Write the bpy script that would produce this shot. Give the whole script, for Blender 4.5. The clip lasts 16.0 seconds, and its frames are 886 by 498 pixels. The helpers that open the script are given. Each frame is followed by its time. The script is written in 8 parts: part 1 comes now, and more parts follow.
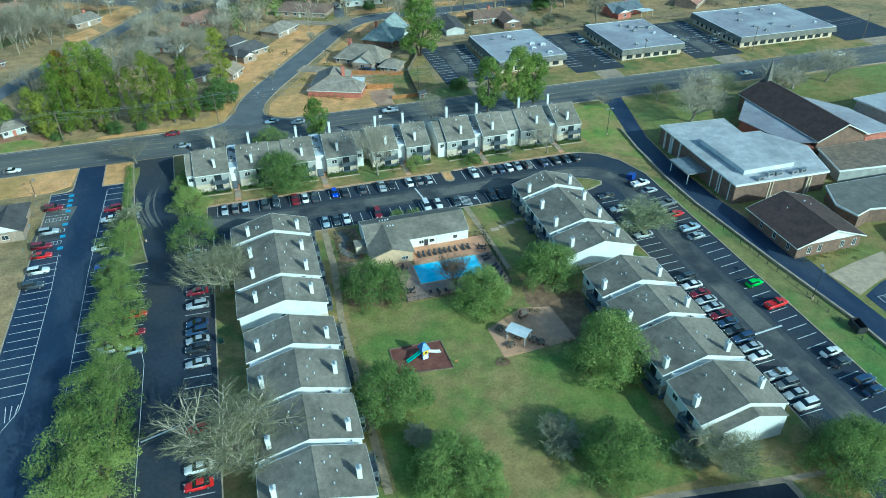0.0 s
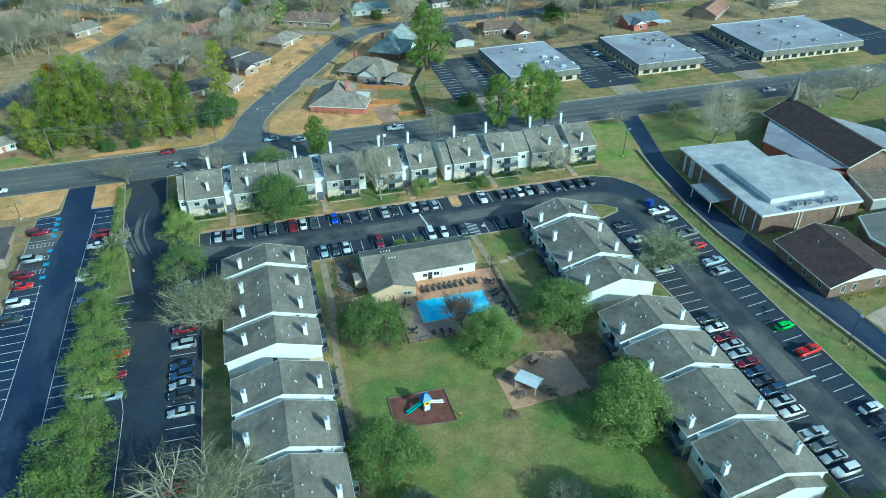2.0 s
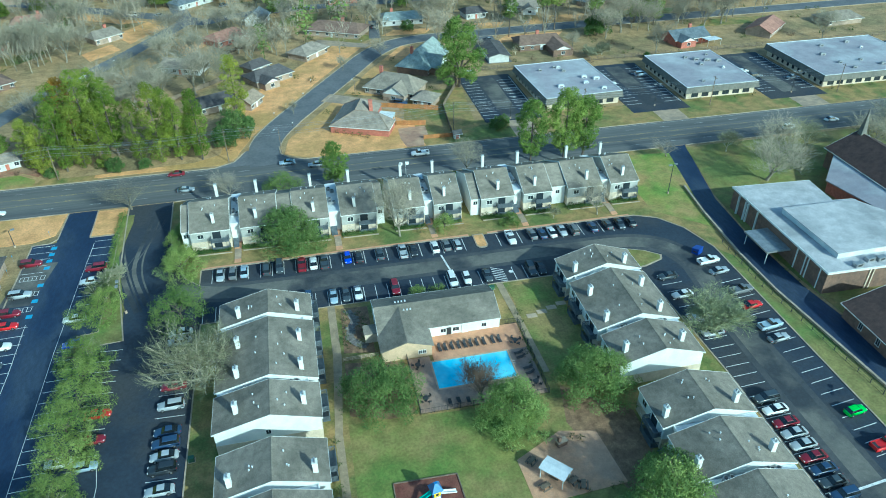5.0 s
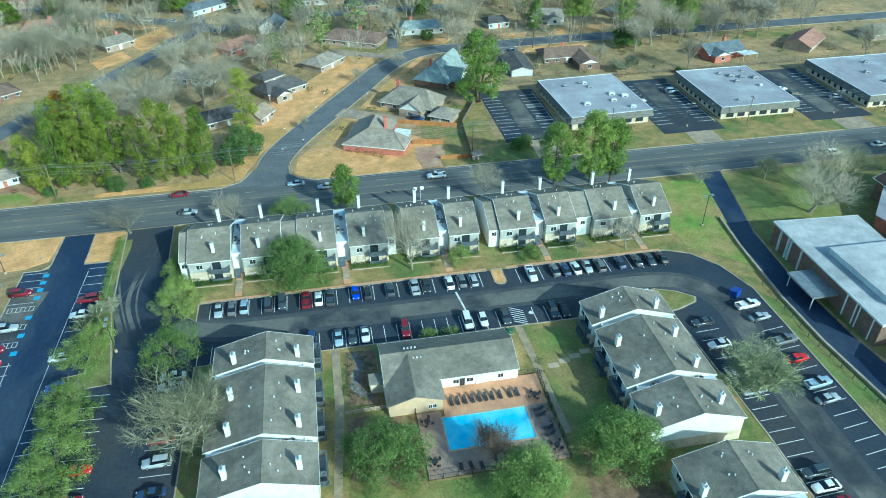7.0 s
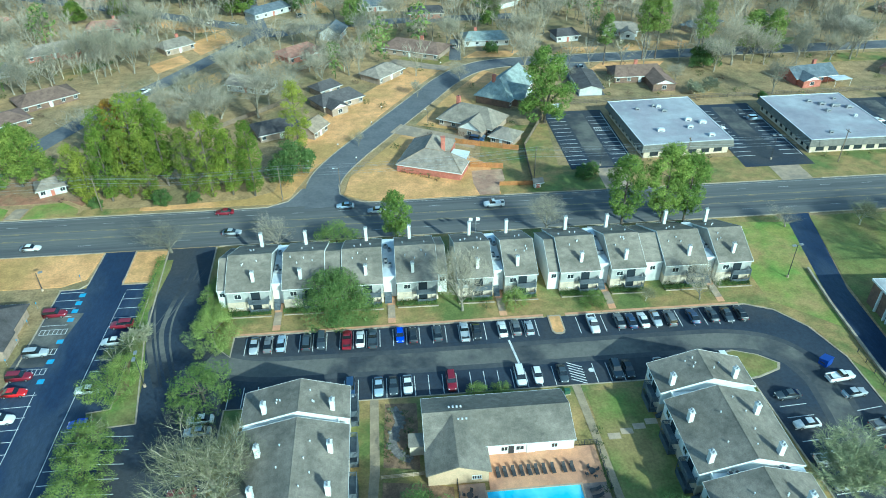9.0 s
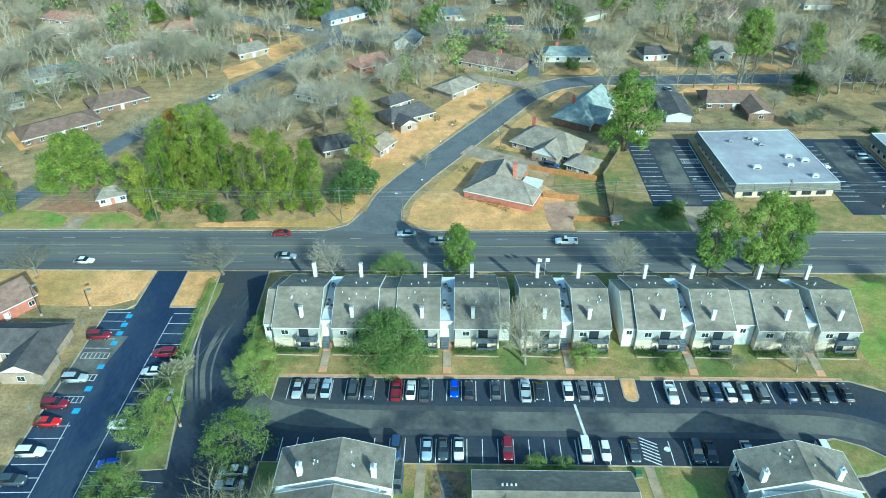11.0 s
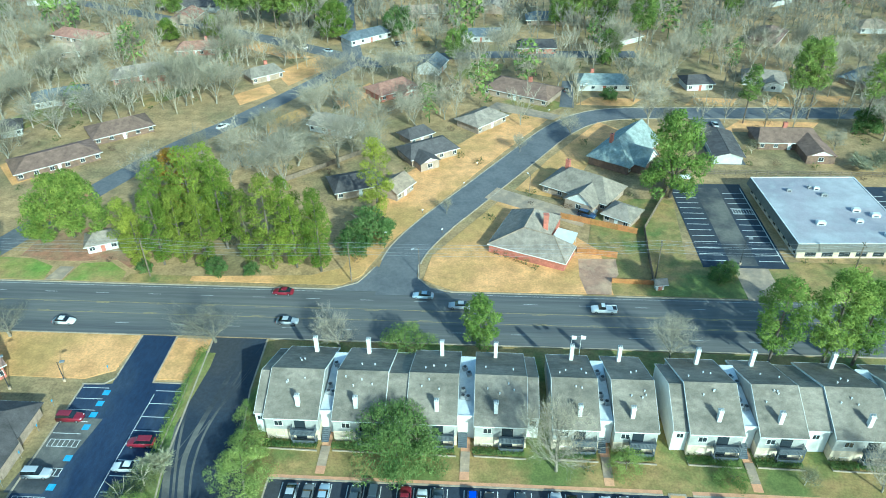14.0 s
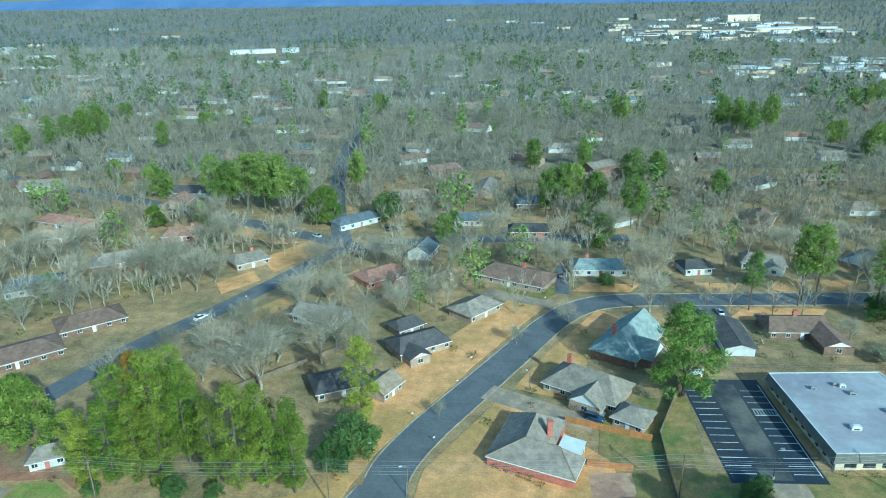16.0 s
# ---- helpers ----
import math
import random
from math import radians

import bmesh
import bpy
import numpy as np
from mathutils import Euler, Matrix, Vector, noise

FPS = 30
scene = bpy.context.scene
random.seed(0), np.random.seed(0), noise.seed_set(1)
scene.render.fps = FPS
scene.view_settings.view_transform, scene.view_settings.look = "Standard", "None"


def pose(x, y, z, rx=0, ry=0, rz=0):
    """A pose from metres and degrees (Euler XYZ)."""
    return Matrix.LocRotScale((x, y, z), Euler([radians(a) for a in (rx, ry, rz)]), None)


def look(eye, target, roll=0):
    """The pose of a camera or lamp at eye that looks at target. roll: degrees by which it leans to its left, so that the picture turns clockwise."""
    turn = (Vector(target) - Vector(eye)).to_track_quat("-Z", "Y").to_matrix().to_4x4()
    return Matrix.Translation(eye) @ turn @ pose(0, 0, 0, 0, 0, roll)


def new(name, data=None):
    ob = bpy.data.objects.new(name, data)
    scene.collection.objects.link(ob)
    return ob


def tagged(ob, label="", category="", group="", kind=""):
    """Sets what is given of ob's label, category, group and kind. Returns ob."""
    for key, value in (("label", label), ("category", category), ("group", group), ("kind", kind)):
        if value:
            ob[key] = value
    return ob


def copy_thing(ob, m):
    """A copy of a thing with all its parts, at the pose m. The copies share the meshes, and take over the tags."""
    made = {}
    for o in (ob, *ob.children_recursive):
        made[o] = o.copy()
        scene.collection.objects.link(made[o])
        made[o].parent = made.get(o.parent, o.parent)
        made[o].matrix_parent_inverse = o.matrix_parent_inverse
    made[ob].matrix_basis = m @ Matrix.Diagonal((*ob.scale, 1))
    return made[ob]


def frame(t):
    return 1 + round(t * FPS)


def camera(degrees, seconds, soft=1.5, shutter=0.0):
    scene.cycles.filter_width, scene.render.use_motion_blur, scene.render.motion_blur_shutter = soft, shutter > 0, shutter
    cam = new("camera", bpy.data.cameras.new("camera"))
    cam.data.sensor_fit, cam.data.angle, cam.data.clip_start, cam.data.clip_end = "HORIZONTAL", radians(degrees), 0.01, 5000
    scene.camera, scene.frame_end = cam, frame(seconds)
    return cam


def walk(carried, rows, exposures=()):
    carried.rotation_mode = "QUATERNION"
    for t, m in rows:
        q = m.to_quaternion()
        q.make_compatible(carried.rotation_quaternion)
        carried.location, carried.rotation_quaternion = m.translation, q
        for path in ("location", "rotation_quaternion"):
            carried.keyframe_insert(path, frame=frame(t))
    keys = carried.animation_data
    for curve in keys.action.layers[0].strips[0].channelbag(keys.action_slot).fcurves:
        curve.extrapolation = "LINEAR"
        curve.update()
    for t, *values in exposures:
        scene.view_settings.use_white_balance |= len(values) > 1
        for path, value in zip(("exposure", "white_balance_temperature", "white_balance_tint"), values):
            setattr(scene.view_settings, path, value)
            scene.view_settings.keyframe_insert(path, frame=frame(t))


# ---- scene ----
cam = camera(64.4, 16.0, 0.95)
METRES, EYE, TILT, LEAN, TURN = 119.9, 99.0, 0.0, 0.0, -15.9
ROWS = [
    (0.0, 0.0, 0.0, 0.0, -0.38, -34.73, 0.55),
    (0.5, 0.0013, 0.0288, -0.0006, -0.25, -34.68, 0.56),
    (1.0, 0.0028, 0.0568, -0.0016, 0.01, -34.61, 0.56),
    (1.5, 0.0055, 0.084, -0.0023, 0.34, -34.56, 0.57),
    (2.0, 0.008, 0.1111, -0.0027, 0.54, -34.54, 0.54),
    (2.5, 0.0107, 0.1378, -0.0036, 0.95, -34.53, 0.53),
    (3.0, 0.0136, 0.1649, -0.0048, 1.57, -34.52, 0.54),
    (3.5, 0.0162, 0.1924, -0.006, 2.27, -34.5, 0.53),
    (4.0, 0.0185, 0.2206, -0.0069, 2.81, -34.5, 0.52),
    (6.5, 0.0202, 0.373, -0.0099, 4.93, -34.52, 0.5),
    (7.0, 0.0186, 0.4038, -0.0102, 5.5, -34.51, 0.49),
    (7.5, 0.0136, 0.4345, -0.01, 6.37, -34.5, 0.43),
    (8.0, 0.0113, 0.4668, -0.0106, 8.24, -34.48, 0.48),
    (8.5, 0.0064, 0.4992, -0.0108, 9.39, -34.49, 0.49),
    (9.0, 0.0006, 0.5317, -0.0111, 10.73, -34.47, 0.51),
    (9.5, -0.0057, 0.5634, -0.0114, 12.28, -34.43, 0.51),
    (10.0, -0.0124, 0.5952, -0.0117, 14.01, -34.41, 0.52),
    (12.5, -0.0509, 0.7521, -0.014, 19.4, -34.27, 0.63),
    (13.0, -0.0604, 0.7833, -0.0142, 19.4, -34.3, 0.65),
    (13.5, -0.0703, 0.8152, -0.0142, 19.41, -34.31, 0.67),
    (14.0, -0.0817, 0.8493, -0.0133, 19.4, -33.92, 0.68),
    (14.5, -0.0933, 0.884, -0.0113, 19.36, -30.96, 0.7),
    (15.0, -0.1043, 0.9158, -0.0122, 19.28, -26.62, 0.71),
    (15.5, -0.1154, 0.9479, -0.0136, 19.0, -22.35, 0.73),
    (16.0, -0.1271, 0.9788, -0.0169, 18.58, -20.24, 0.75),
]
walk(cam, [(t, pose(0, 0, EYE, TILT, LEAN, TURN) @ pose(METRES * x, METRES * y, METRES * z, 90 + pitch, roll, yaw)) for t, x, y, z, yaw, pitch, roll in ROWS],
     exposures=[(0, 0.0, 4670, -22.5), (4, 0.12, 4710, -22.5), (7, 0.29, 4760, -22.5), (9, 0.40, 4820, -22), (12.5, 0.54, 4850, -23), (14.5, 0.62, 4920, -22), (15.5, 0.39, 4720, -21.5), (16, 0.15, 4560, -22)])

# ---- light ----
SUN_EL = radians(26.5)
SUN_DIR = Vector((0.55, -0.835, 0.0)).normalized() * math.cos(SUN_EL) + Vector((0, 0, math.sin(SUN_EL)))
world = bpy.data.worlds.new("sky")
scene.world = world
world.use_nodes = True
wn, wl = world.node_tree.nodes, world.node_tree.links
sky = wn.new("ShaderNodeTexSky")
sky.sky_type = 'NISHITA'
sky.sun_disc = False
sky.sun_elevation = SUN_EL
sky.sun_rotation = math.atan2(SUN_DIR.x, SUN_DIR.y)
sky.air_density, sky.dust_density, sky.ozone_density = 1.3, 1.5, 2.0
wl.new(sky.outputs[0], wn["Background"].inputs[0])
wn["Background"].inputs[1].default_value = 0.14
sun = new("sun", bpy.data.lights.new("sun", 'SUN'))
sun.data.energy = 4.2
sun.data.angle = radians(0.6)
sun.data.color = (1.0, 0.93, 0.80)
sun.matrix_world = look(SUN_DIR * 400, (0, 0, 0))


# ---- materials ----
def nodes_of(name):
    m = bpy.data.materials.new(name)
    m.use_nodes = True
    return m, m.node_tree.nodes, m.node_tree.links, m.node_tree.nodes["Principled BSDF"]


def noise_node(n, l, vec, scale, detail=4.0, rough=0.55):
    t = n.new("ShaderNodeTexNoise")
    t.inputs["Scale"].default_value = scale
    t.inputs["Detail"].default_value = detail
    t.inputs["Roughness"].default_value = rough
    l.new(vec, t.inputs["Vector"])
    return t.outputs["Fac"]


def span(n, l, fac, a, b, lo=0.0, hi=1.0):
    r = n.new("ShaderNodeMapRange")
    r.inputs[1].default_value, r.inputs[2].default_value = a, b
    r.inputs[3].default_value, r.inputs[4].default_value = lo, hi
    l.new(fac, r.inputs[0])
    return r.outputs[0]


def blend(n, l, fac, a, b, kind='MIX'):
    m = n.new("ShaderNodeMix")
    m.data_type, m.blend_type = 'RGBA', kind
    for slot, value in ((0, fac), (6, a), (7, b)):
        if isinstance(value, (int, float)):
            m.inputs[slot].default_value = value
        elif isinstance(value, tuple):
            m.inputs[slot].default_value = (*value, 1)
        else:
            l.new(value, m.inputs[slot])
    return m.outputs[2]


def surf(name, c1, c2, s1=0.2, s2=6.0, rough=0.85, bump=0.25, metal=0.0, c3=None, s3=0.05, fine=0.25, rnd=0.0, island=0.0, stretch=None, spec=0.4, cut=(0.4, 0.62)):
    """A weathered surface: two or three colours in patches, fine grain and relief."""
    m, n, l, p = nodes_of(name)
    pos = n.new("ShaderNodeNewGeometry").outputs["Position"]
    if stretch:
        mp = n.new("ShaderNodeMapping")
        mp.inputs["Scale"].default_value = stretch
        l.new(pos, mp.inputs[0])
        pos = mp.outputs[0]
    col = blend(n, l, span(n, l, noise_node(n, l, pos, s1), *cut), c1, c2)
    if c3:
        col = blend(n, l, span(n, l, noise_node(n, l, pos, s3, 5, 0.6), 0.46, 0.6), col, c3)
    grain = noise_node(n, l, pos, s2, 5, 0.65)
    g = span(n, l, grain, 0.25, 0.75, 1 - fine, 1 + fine)
    mid = span(n, l, noise_node(n, l, pos, s2 * 0.17, 3, 0.6), 0.3, 0.7, 1 - fine * 0.7, 1 + fine * 0.7)
    both = n.new("ShaderNodeMath")
    both.operation = 'MULTIPLY'
    l.new(g, both.inputs[0])
    l.new(mid, both.inputs[1])
    g = both.outputs[0]
    cc = n.new("ShaderNodeCombineColor")
    for i in range(3):
        l.new(g, cc.inputs[i])
    col = blend(n, l, 1.0, col, cc.outputs[0], 'MULTIPLY')
    for amount, node, out in ((rnd, "ShaderNodeObjectInfo", "Random"), (island, "ShaderNodeNewGeometry", "Random Per Island")):
        if amount:
            h = n.new("ShaderNodeHueSaturation")
            r = n.new(node).outputs[out]
            l.new(span(n, l, r, 0, 1, 1 - amount, 1 + amount), h.inputs["Value"])
            l.new(span(n, l, r, 0, 1, 0.5 + amount * 0.05, 0.5 - amount * 0.05), h.inputs["Hue"])
            l.new(col, h.inputs["Color"])
            col = h.outputs[0]
    l.new(col, p.inputs["Base Color"])
    p.inputs["Roughness"].default_value = rough
    p.inputs["Metallic"].default_value = metal
    p.inputs["Specular IOR Level"].default_value = spec
    if bump:
        b = n.new("ShaderNodeBump")
        b.inputs["Strength"].default_value = bump
        b.inputs["Distance"].default_value = 0.05
        l.new(grain, b.inputs["Height"])
        l.new(b.outputs[0], p.inputs["Normal"])
    return m


def paint(name, colour=None, rough=0.35, coat=0.5, metal=0.0):
    """Car paint; without a colour it takes the object's own."""
    m, n, l, p = nodes_of(name)
    if colour:
        p.inputs["Base Color"].default_value = (*colour, 1)
    else:
        l.new(n.new("ShaderNodeObjectInfo").outputs["Color"], p.inputs["Base Color"])
    p.inputs["Roughness"].default_value = rough
    p.inputs["Metallic"].default_value = metal
    p.inputs["Coat Weight"].default_value = coat
    p.inputs["Coat Roughness"].default_value = 0.08
    return m


def leaf(name, c1, c2, island=0.17, s1=0.35, thin=0.33):
    m = surf(name, c1, c2, s1=s1, s2=3.0, rough=0.9, bump=0, fine=0.2, island=island, rnd=0.22, spec=0.08)
    n, l, p = m.node_tree.nodes, m.node_tree.links, m.node_tree.nodes["Principled BSDF"]
    t = n.new("ShaderNodeBsdfTranslucent")
    l.new(p.inputs["Base Color"].links[0].from_socket, t.inputs[0])
    mix = n.new("ShaderNodeMixShader")
    mix.inputs[0].default_value = thin
    l.new(p.outputs[0], mix.inputs[1])
    l.new(t.outputs[0], mix.inputs[2])
    l.new(mix.outputs[0], n["Material Output"].inputs[0])
    return m


M_GROUND = surf("leaf_litter", (0.34, 0.24, 0.12), (0.235, 0.19, 0.09), s1=0.07, s2=1.6, c3=(0.42, 0.285, 0.135), s3=0.028, fine=0.4, bump=0.4)
M_TURF = surf("mown_green_strip", (0.12, 0.20, 0.045), (0.18, 0.215, 0.055), s1=0.12, s2=2.0, c3=(0.23, 0.21, 0.07), s3=0.05, fine=0.3, bump=0.35)
M_BANK = surf("bright_bank_grass", (0.19, 0.275, 0.05), (0.27, 0.27, 0.065), s1=0.12, s2=2.0, c3=(0.36, 0.26, 0.10), s3=0.05, fine=0.3, bump=0.35)
M_LAWN = surf("winter_lawn", (0.185, 0.185, 0.048), (0.29, 0.215, 0.082), s1=0.09, s2=2.5, c3=(0.20, 0.225, 0.06), s3=0.05, fine=0.3, bump=0.35)
M_GREEN = surf("green_lawn", (0.14, 0.205, 0.042), (0.225, 0.22, 0.06), s1=0.10, s2=2.0, c3=(0.29, 0.225, 0.085), s3=0.045, fine=0.3, bump=0.35)
M_TAN = surf("dormant_lawn", (0.725, 0.40, 0.165), (0.62, 0.335, 0.135), s1=0.12, s2=2.0, c3=(0.46, 0.295, 0.105), s3=0.03, fine=0.25, bump=0.3)
M_VERGE = surf("patchy_verge", (0.25, 0.205, 0.07), (0.37, 0.25, 0.10), s1=0.2, s2=2.5, c3=(0.15, 0.18, 0.05), s3=0.08, fine=0.3, bump=0.3)
M_REDSOIL = surf("red_soil", (0.38, 0.19, 0.115), (0.29, 0.165, 0.10), s1=0.25, s2=3, fine=0.35, bump=0.4, c3=(0.30, 0.22, 0.12), s3=0.08)
M_MULCH = surf("mulch", (0.20, 0.125, 0.075), (0.27, 0.175, 0.10), s1=0.5, s2=5, fine=0.4, bump=0.5)
M_SEAL = surf("sealed_asphalt", (0.017, 0.031, 0.073), (0.027, 0.043, 0.089), s1=0.16, s2=9, fine=0.3, rough=0.65, bump=0.15, c3=(0.042, 0.058, 0.095), s3=0.12, stretch=(1, 0.35, 1))
M_LOT = surf("worn_asphalt", (0.037, 0.048, 0.070), (0.027, 0.037, 0.058), s1=0.09, s2=8, fine=0.25, rough=0.8, bump=0.2, c3=(0.055, 0.057, 0.064), s3=0.04)
M_ROAD = surf("road_asphalt", (0.145, 0.143, 0.138), (0.085, 0.088, 0.094), s1=0.5, s2=6, fine=0.2, rough=0.85, bump=0.2, c3=(0.155, 0.152, 0.143), s3=0.25, stretch=(0.025, 1, 1))
M_SCUFF = surf("scuffed_asphalt", (0.085, 0.088, 0.092), (0.058, 0.063, 0.072), s1=0.14, s2=6, fine=0.2, rough=0.85, bump=0.2)
M_WORN = surf("worn_aisle", (0.165, 0.157, 0.138), (0.118, 0.116, 0.108), s1=0.10, s2=6, fine=0.2, rough=0.85, bump=0.2, c3=(0.045, 0.05, 0.06), s3=0.05)
M_STREET = surf("street_asphalt", (0.165, 0.167, 0.174), (0.127, 0.131, 0.14), s1=0.15, s2=6, fine=0.2, rough=0.8, bump=0.2)
M_CONC = surf("concrete", (0.52, 0.40, 0.28), (0.42, 0.33, 0.24), s1=0.5, s2=7, fine=0.15, bump=0.15)
M_KERB = surf("kerb_concrete", (0.46, 0.38, 0.28), (0.34, 0.29, 0.22), s1=0.6, s2=5, fine=0.2, bump=0.15)
M_LINE = surf("white_marking", (0.78, 0.78, 0.75), (0.55, 0.56, 0.56), s1=1.2, s2=8, fine=0.12, bump=0)
M_FADED = surf("faded_marking", (0.55, 0.55, 0.53), (0.30, 0.30, 0.30), s1=1.2, s2=8, fine=0.12, bump=0)
M_YELLOW = surf("yellow_marking", (0.46, 0.35, 0.13), (0.28, 0.24, 0.14), s1=1.2, s2=8, fine=0.15, bump=0)
M_BLUE = surf("blue_marking", (0.09, 0.36, 0.62), (0.13, 0.37, 0.57), s1=1.2, s2=8, fine=0.1, bump=0)
M_ROOF = surf("grey_shingle", (0.215, 0.193, 0.155), (0.15, 0.137, 0.112), s1=0.22, s2=5, fine=0.28, rough=0.92, bump=0.35, c3=(0.265, 0.235, 0.19), s3=0.10, stretch=(1, 1, 2.5), cut=(0.36, 0.66))
M_SIDING = surf("greyed_siding", (0.43, 0.43, 0.405), (0.34, 0.345, 0.325), s1=0.5, s2=4, fine=0.12, rough=0.7, bump=0.15)
M_WHITE = surf("white_siding", (0.80, 0.80, 0.77), (0.72, 0.73, 0.70), s1=0.4, s2=4, fine=0.06, rough=0.6, bump=0.1)
M_PEACH = surf("peach_stucco", (0.62, 0.46, 0.30), (0.54, 0.41, 0.27), s1=0.5, s2=6, fine=0.12, bump=0.15)
M_CREAM = surf("cream_brick", (0.66, 0.56, 0.43), (0.58, 0.49, 0.37), s1=0.5, s2=8, fine=0.15, bump=0.2)
M_MEMB = surf("white_membrane", (0.72, 0.74, 0.76), (0.58, 0.61, 0.64), s1=0.3, s2=3, fine=0.1, rough=0.55, bump=0.1)
M_STAINED = surf("stained_membrane", (0.56, 0.545, 0.55), (0.44, 0.435, 0.445), s1=0.22, s2=3, fine=0.15, rough=0.7, bump=0.1, c3=(0.36, 0.36, 0.37), s3=0.09)
M_PAVE = surf("red_paving", (0.44, 0.26, 0.17), (0.33, 0.20, 0.14), s1=0.35, s2=5, fine=0.2, bump=0.2, c3=(0.50, 0.34, 0.22), s3=0.15)
M_DRIVE = surf("tan_drive", (0.44, 0.335, 0.23), (0.34, 0.27, 0.195), s1=0.4, s2=5, fine=0.15, bump=0.15, c3=(0.29, 0.235, 0.18), s3=0.1)
M_FLAT = surf("flat_roof_membrane", (0.375, 0.352, 0.385), (0.285, 0.275, 0.31), s1=0.12, s2=3, fine=0.12, rough=0.7, bump=0.1, c3=(0.46, 0.46, 0.48), s3=0.06)
M_METAL = surf("galvanised_metal", (0.45, 0.46, 0.47), (0.34, 0.35, 0.36), s1=1.0, s2=12, fine=0.1, rough=0.45, bump=0.05, metal=0.6)
M_DARK = surf("dark_metal", (0.035, 0.038, 0.042), (0.05, 0.05, 0.055), s1=1.0, s2=12, fine=0.2, rough=0.5, bump=0)
M_RAIL = surf("grey_railing", (0.10, 0.12, 0.14), (0.14, 0.16, 0.18), s1=0.8, s2=9, fine=0.2, rough=0.7, bump=0)
M_WOOD = surf("weathered_wood", (0.22, 0.17, 0.12), (0.15, 0.12, 0.09), s1=0.6, s2=9, fine=0.3, bump=0.3, rnd=0.15)
M_CEDAR = surf("cedar_boards", (0.47, 0.215, 0.075), (0.36, 0.17, 0.065), s1=0.7, s2=9, fine=0.2, bump=0.3, rnd=0.15)
M_BRICK = surf("red_brick", (0.47, 0.175, 0.125), (0.38, 0.145, 0.105), s1=0.7, s2=9, fine=0.25, bump=0.3)
M_BROWNBRICK = surf("brown_brick", (0.22, 0.14, 0.10), (0.16, 0.11, 0.085), s1=0.7, s2=9, fine=0.25, bump=0.3)
M_BROWNROOF = surf("brown_shingle", (0.085, 0.055, 0.048), (0.062, 0.042, 0.038), s1=0.4, s2=6, fine=0.25, rough=0.9, bump=0.3)
M_TAUPE = surf("taupe_mansard", (0.19, 0.18, 0.155), (0.15, 0.145, 0.13), s1=0.4, s2=6, fine=0.2, rough=0.85, bump=0.25)
M_BARK = surf("bark", (0.15, 0.12, 0.095), (0.10, 0.085, 0.07), s1=1.0, s2=9, fine=0.35, bump=0.5)
M_PALEBARK = surf("pale_bark", (0.54, 0.49, 0.36), (0.36, 0.325, 0.245), s1=1.0, s2=7, fine=0.3, bump=0.4, rnd=0.2)
M_GREYBARK = surf("grey_bark", (0.315, 0.28, 0.215), (0.205, 0.185, 0.145), s1=1.0, s2=7, fine=0.3, bump=0.3, rnd=0.2)
M_TWIG = surf("twigs", (0.36, 0.325, 0.24), (0.265, 0.24, 0.18), s1=0.3, s2=3, fine=0.2, bump=0, island=0.25, rnd=0.2)
M_OAK = leaf("oak_leaves", (0.175, 0.25, 0.078), (0.295, 0.37, 0.12))
M_BROAD = leaf("magnolia_leaves", (0.12, 0.175, 0.034), (0.225, 0.275, 0.058), thin=0.15)
M_DEEP = leaf("deep_green_leaves", (0.10, 0.165, 0.052), (0.17, 0.235, 0.078))
M_HOLLY = leaf("hedge_leaves", (0.185, 0.255, 0.07), (0.305, 0.365, 0.108), thin=0.22)
M_PINE = leaf("pine_needles", (0.135, 0.185, 0.028), (0.27, 0.325, 0.052), s1=0.3, thin=0.2)
M_FARPINE = leaf("dark_needles", (0.145, 0.20, 0.05), (0.255, 0.325, 0.085), s1=0.3, thin=0.2)
M_FIR = leaf("fir_needles", (0.13, 0.195, 0.042), (0.245, 0.32, 0.076), s1=0.3, thin=0.2)
M_OLIVE = leaf("olive_needles", (0.155, 0.19, 0.03), (0.29, 0.32, 0.055), s1=0.3, thin=0.2)
M_SHRUB = leaf("shrub_leaves", (0.09, 0.13, 0.045), (0.13, 0.16, 0.06))
M_PALETWIG = surf("pale_twigs", (0.365, 0.36, 0.225), (0.28, 0.275, 0.175), s1=0.3, s2=3, fine=0.2, bump=0, island=0.2)
M_GREENTWIG = surf("olive_twigs", (0.36, 0.375, 0.20), (0.27, 0.29, 0.15), s1=0.3, s2=3, fine=0.2, bump=0, island=0.2)
M_OLIVETWIG = surf("olive_grey_twigs", (0.265, 0.26, 0.145), (0.19, 0.19, 0.105), s1=0.3, s2=3, fine=0.2, bump=0, island=0.25)
M_BROWNTWIG = surf("brown_twigs", (0.16, 0.115, 0.085), (0.11, 0.08, 0.06), s1=0.3, s2=3, fine=0.2, bump=0, island=0.2)
M_GREYLEAF = leaf("grey_green_leaves", (0.17, 0.20, 0.09), (0.26, 0.28, 0.14))
M_RUST = leaf("rusty_leaves", (0.36, 0.20, 0.035), (0.25, 0.19, 0.04))
M_BRUSH = leaf("brown_brush", (0.20, 0.14, 0.09), (0.14, 0.10, 0.07))
M_PAINT = paint("car_paint")
M_GLASS = paint("tinted_glass", (0.012, 0.016, 0.02), rough=0.06, coat=1.0)
M_PANE = paint("window_glass", (0.03, 0.04, 0.05), rough=0.08, coat=0.8)
M_TYRE = surf("tyre_rubber", (0.02, 0.02, 0.021), (0.03, 0.03, 0.03), rough=0.9, bump=0)
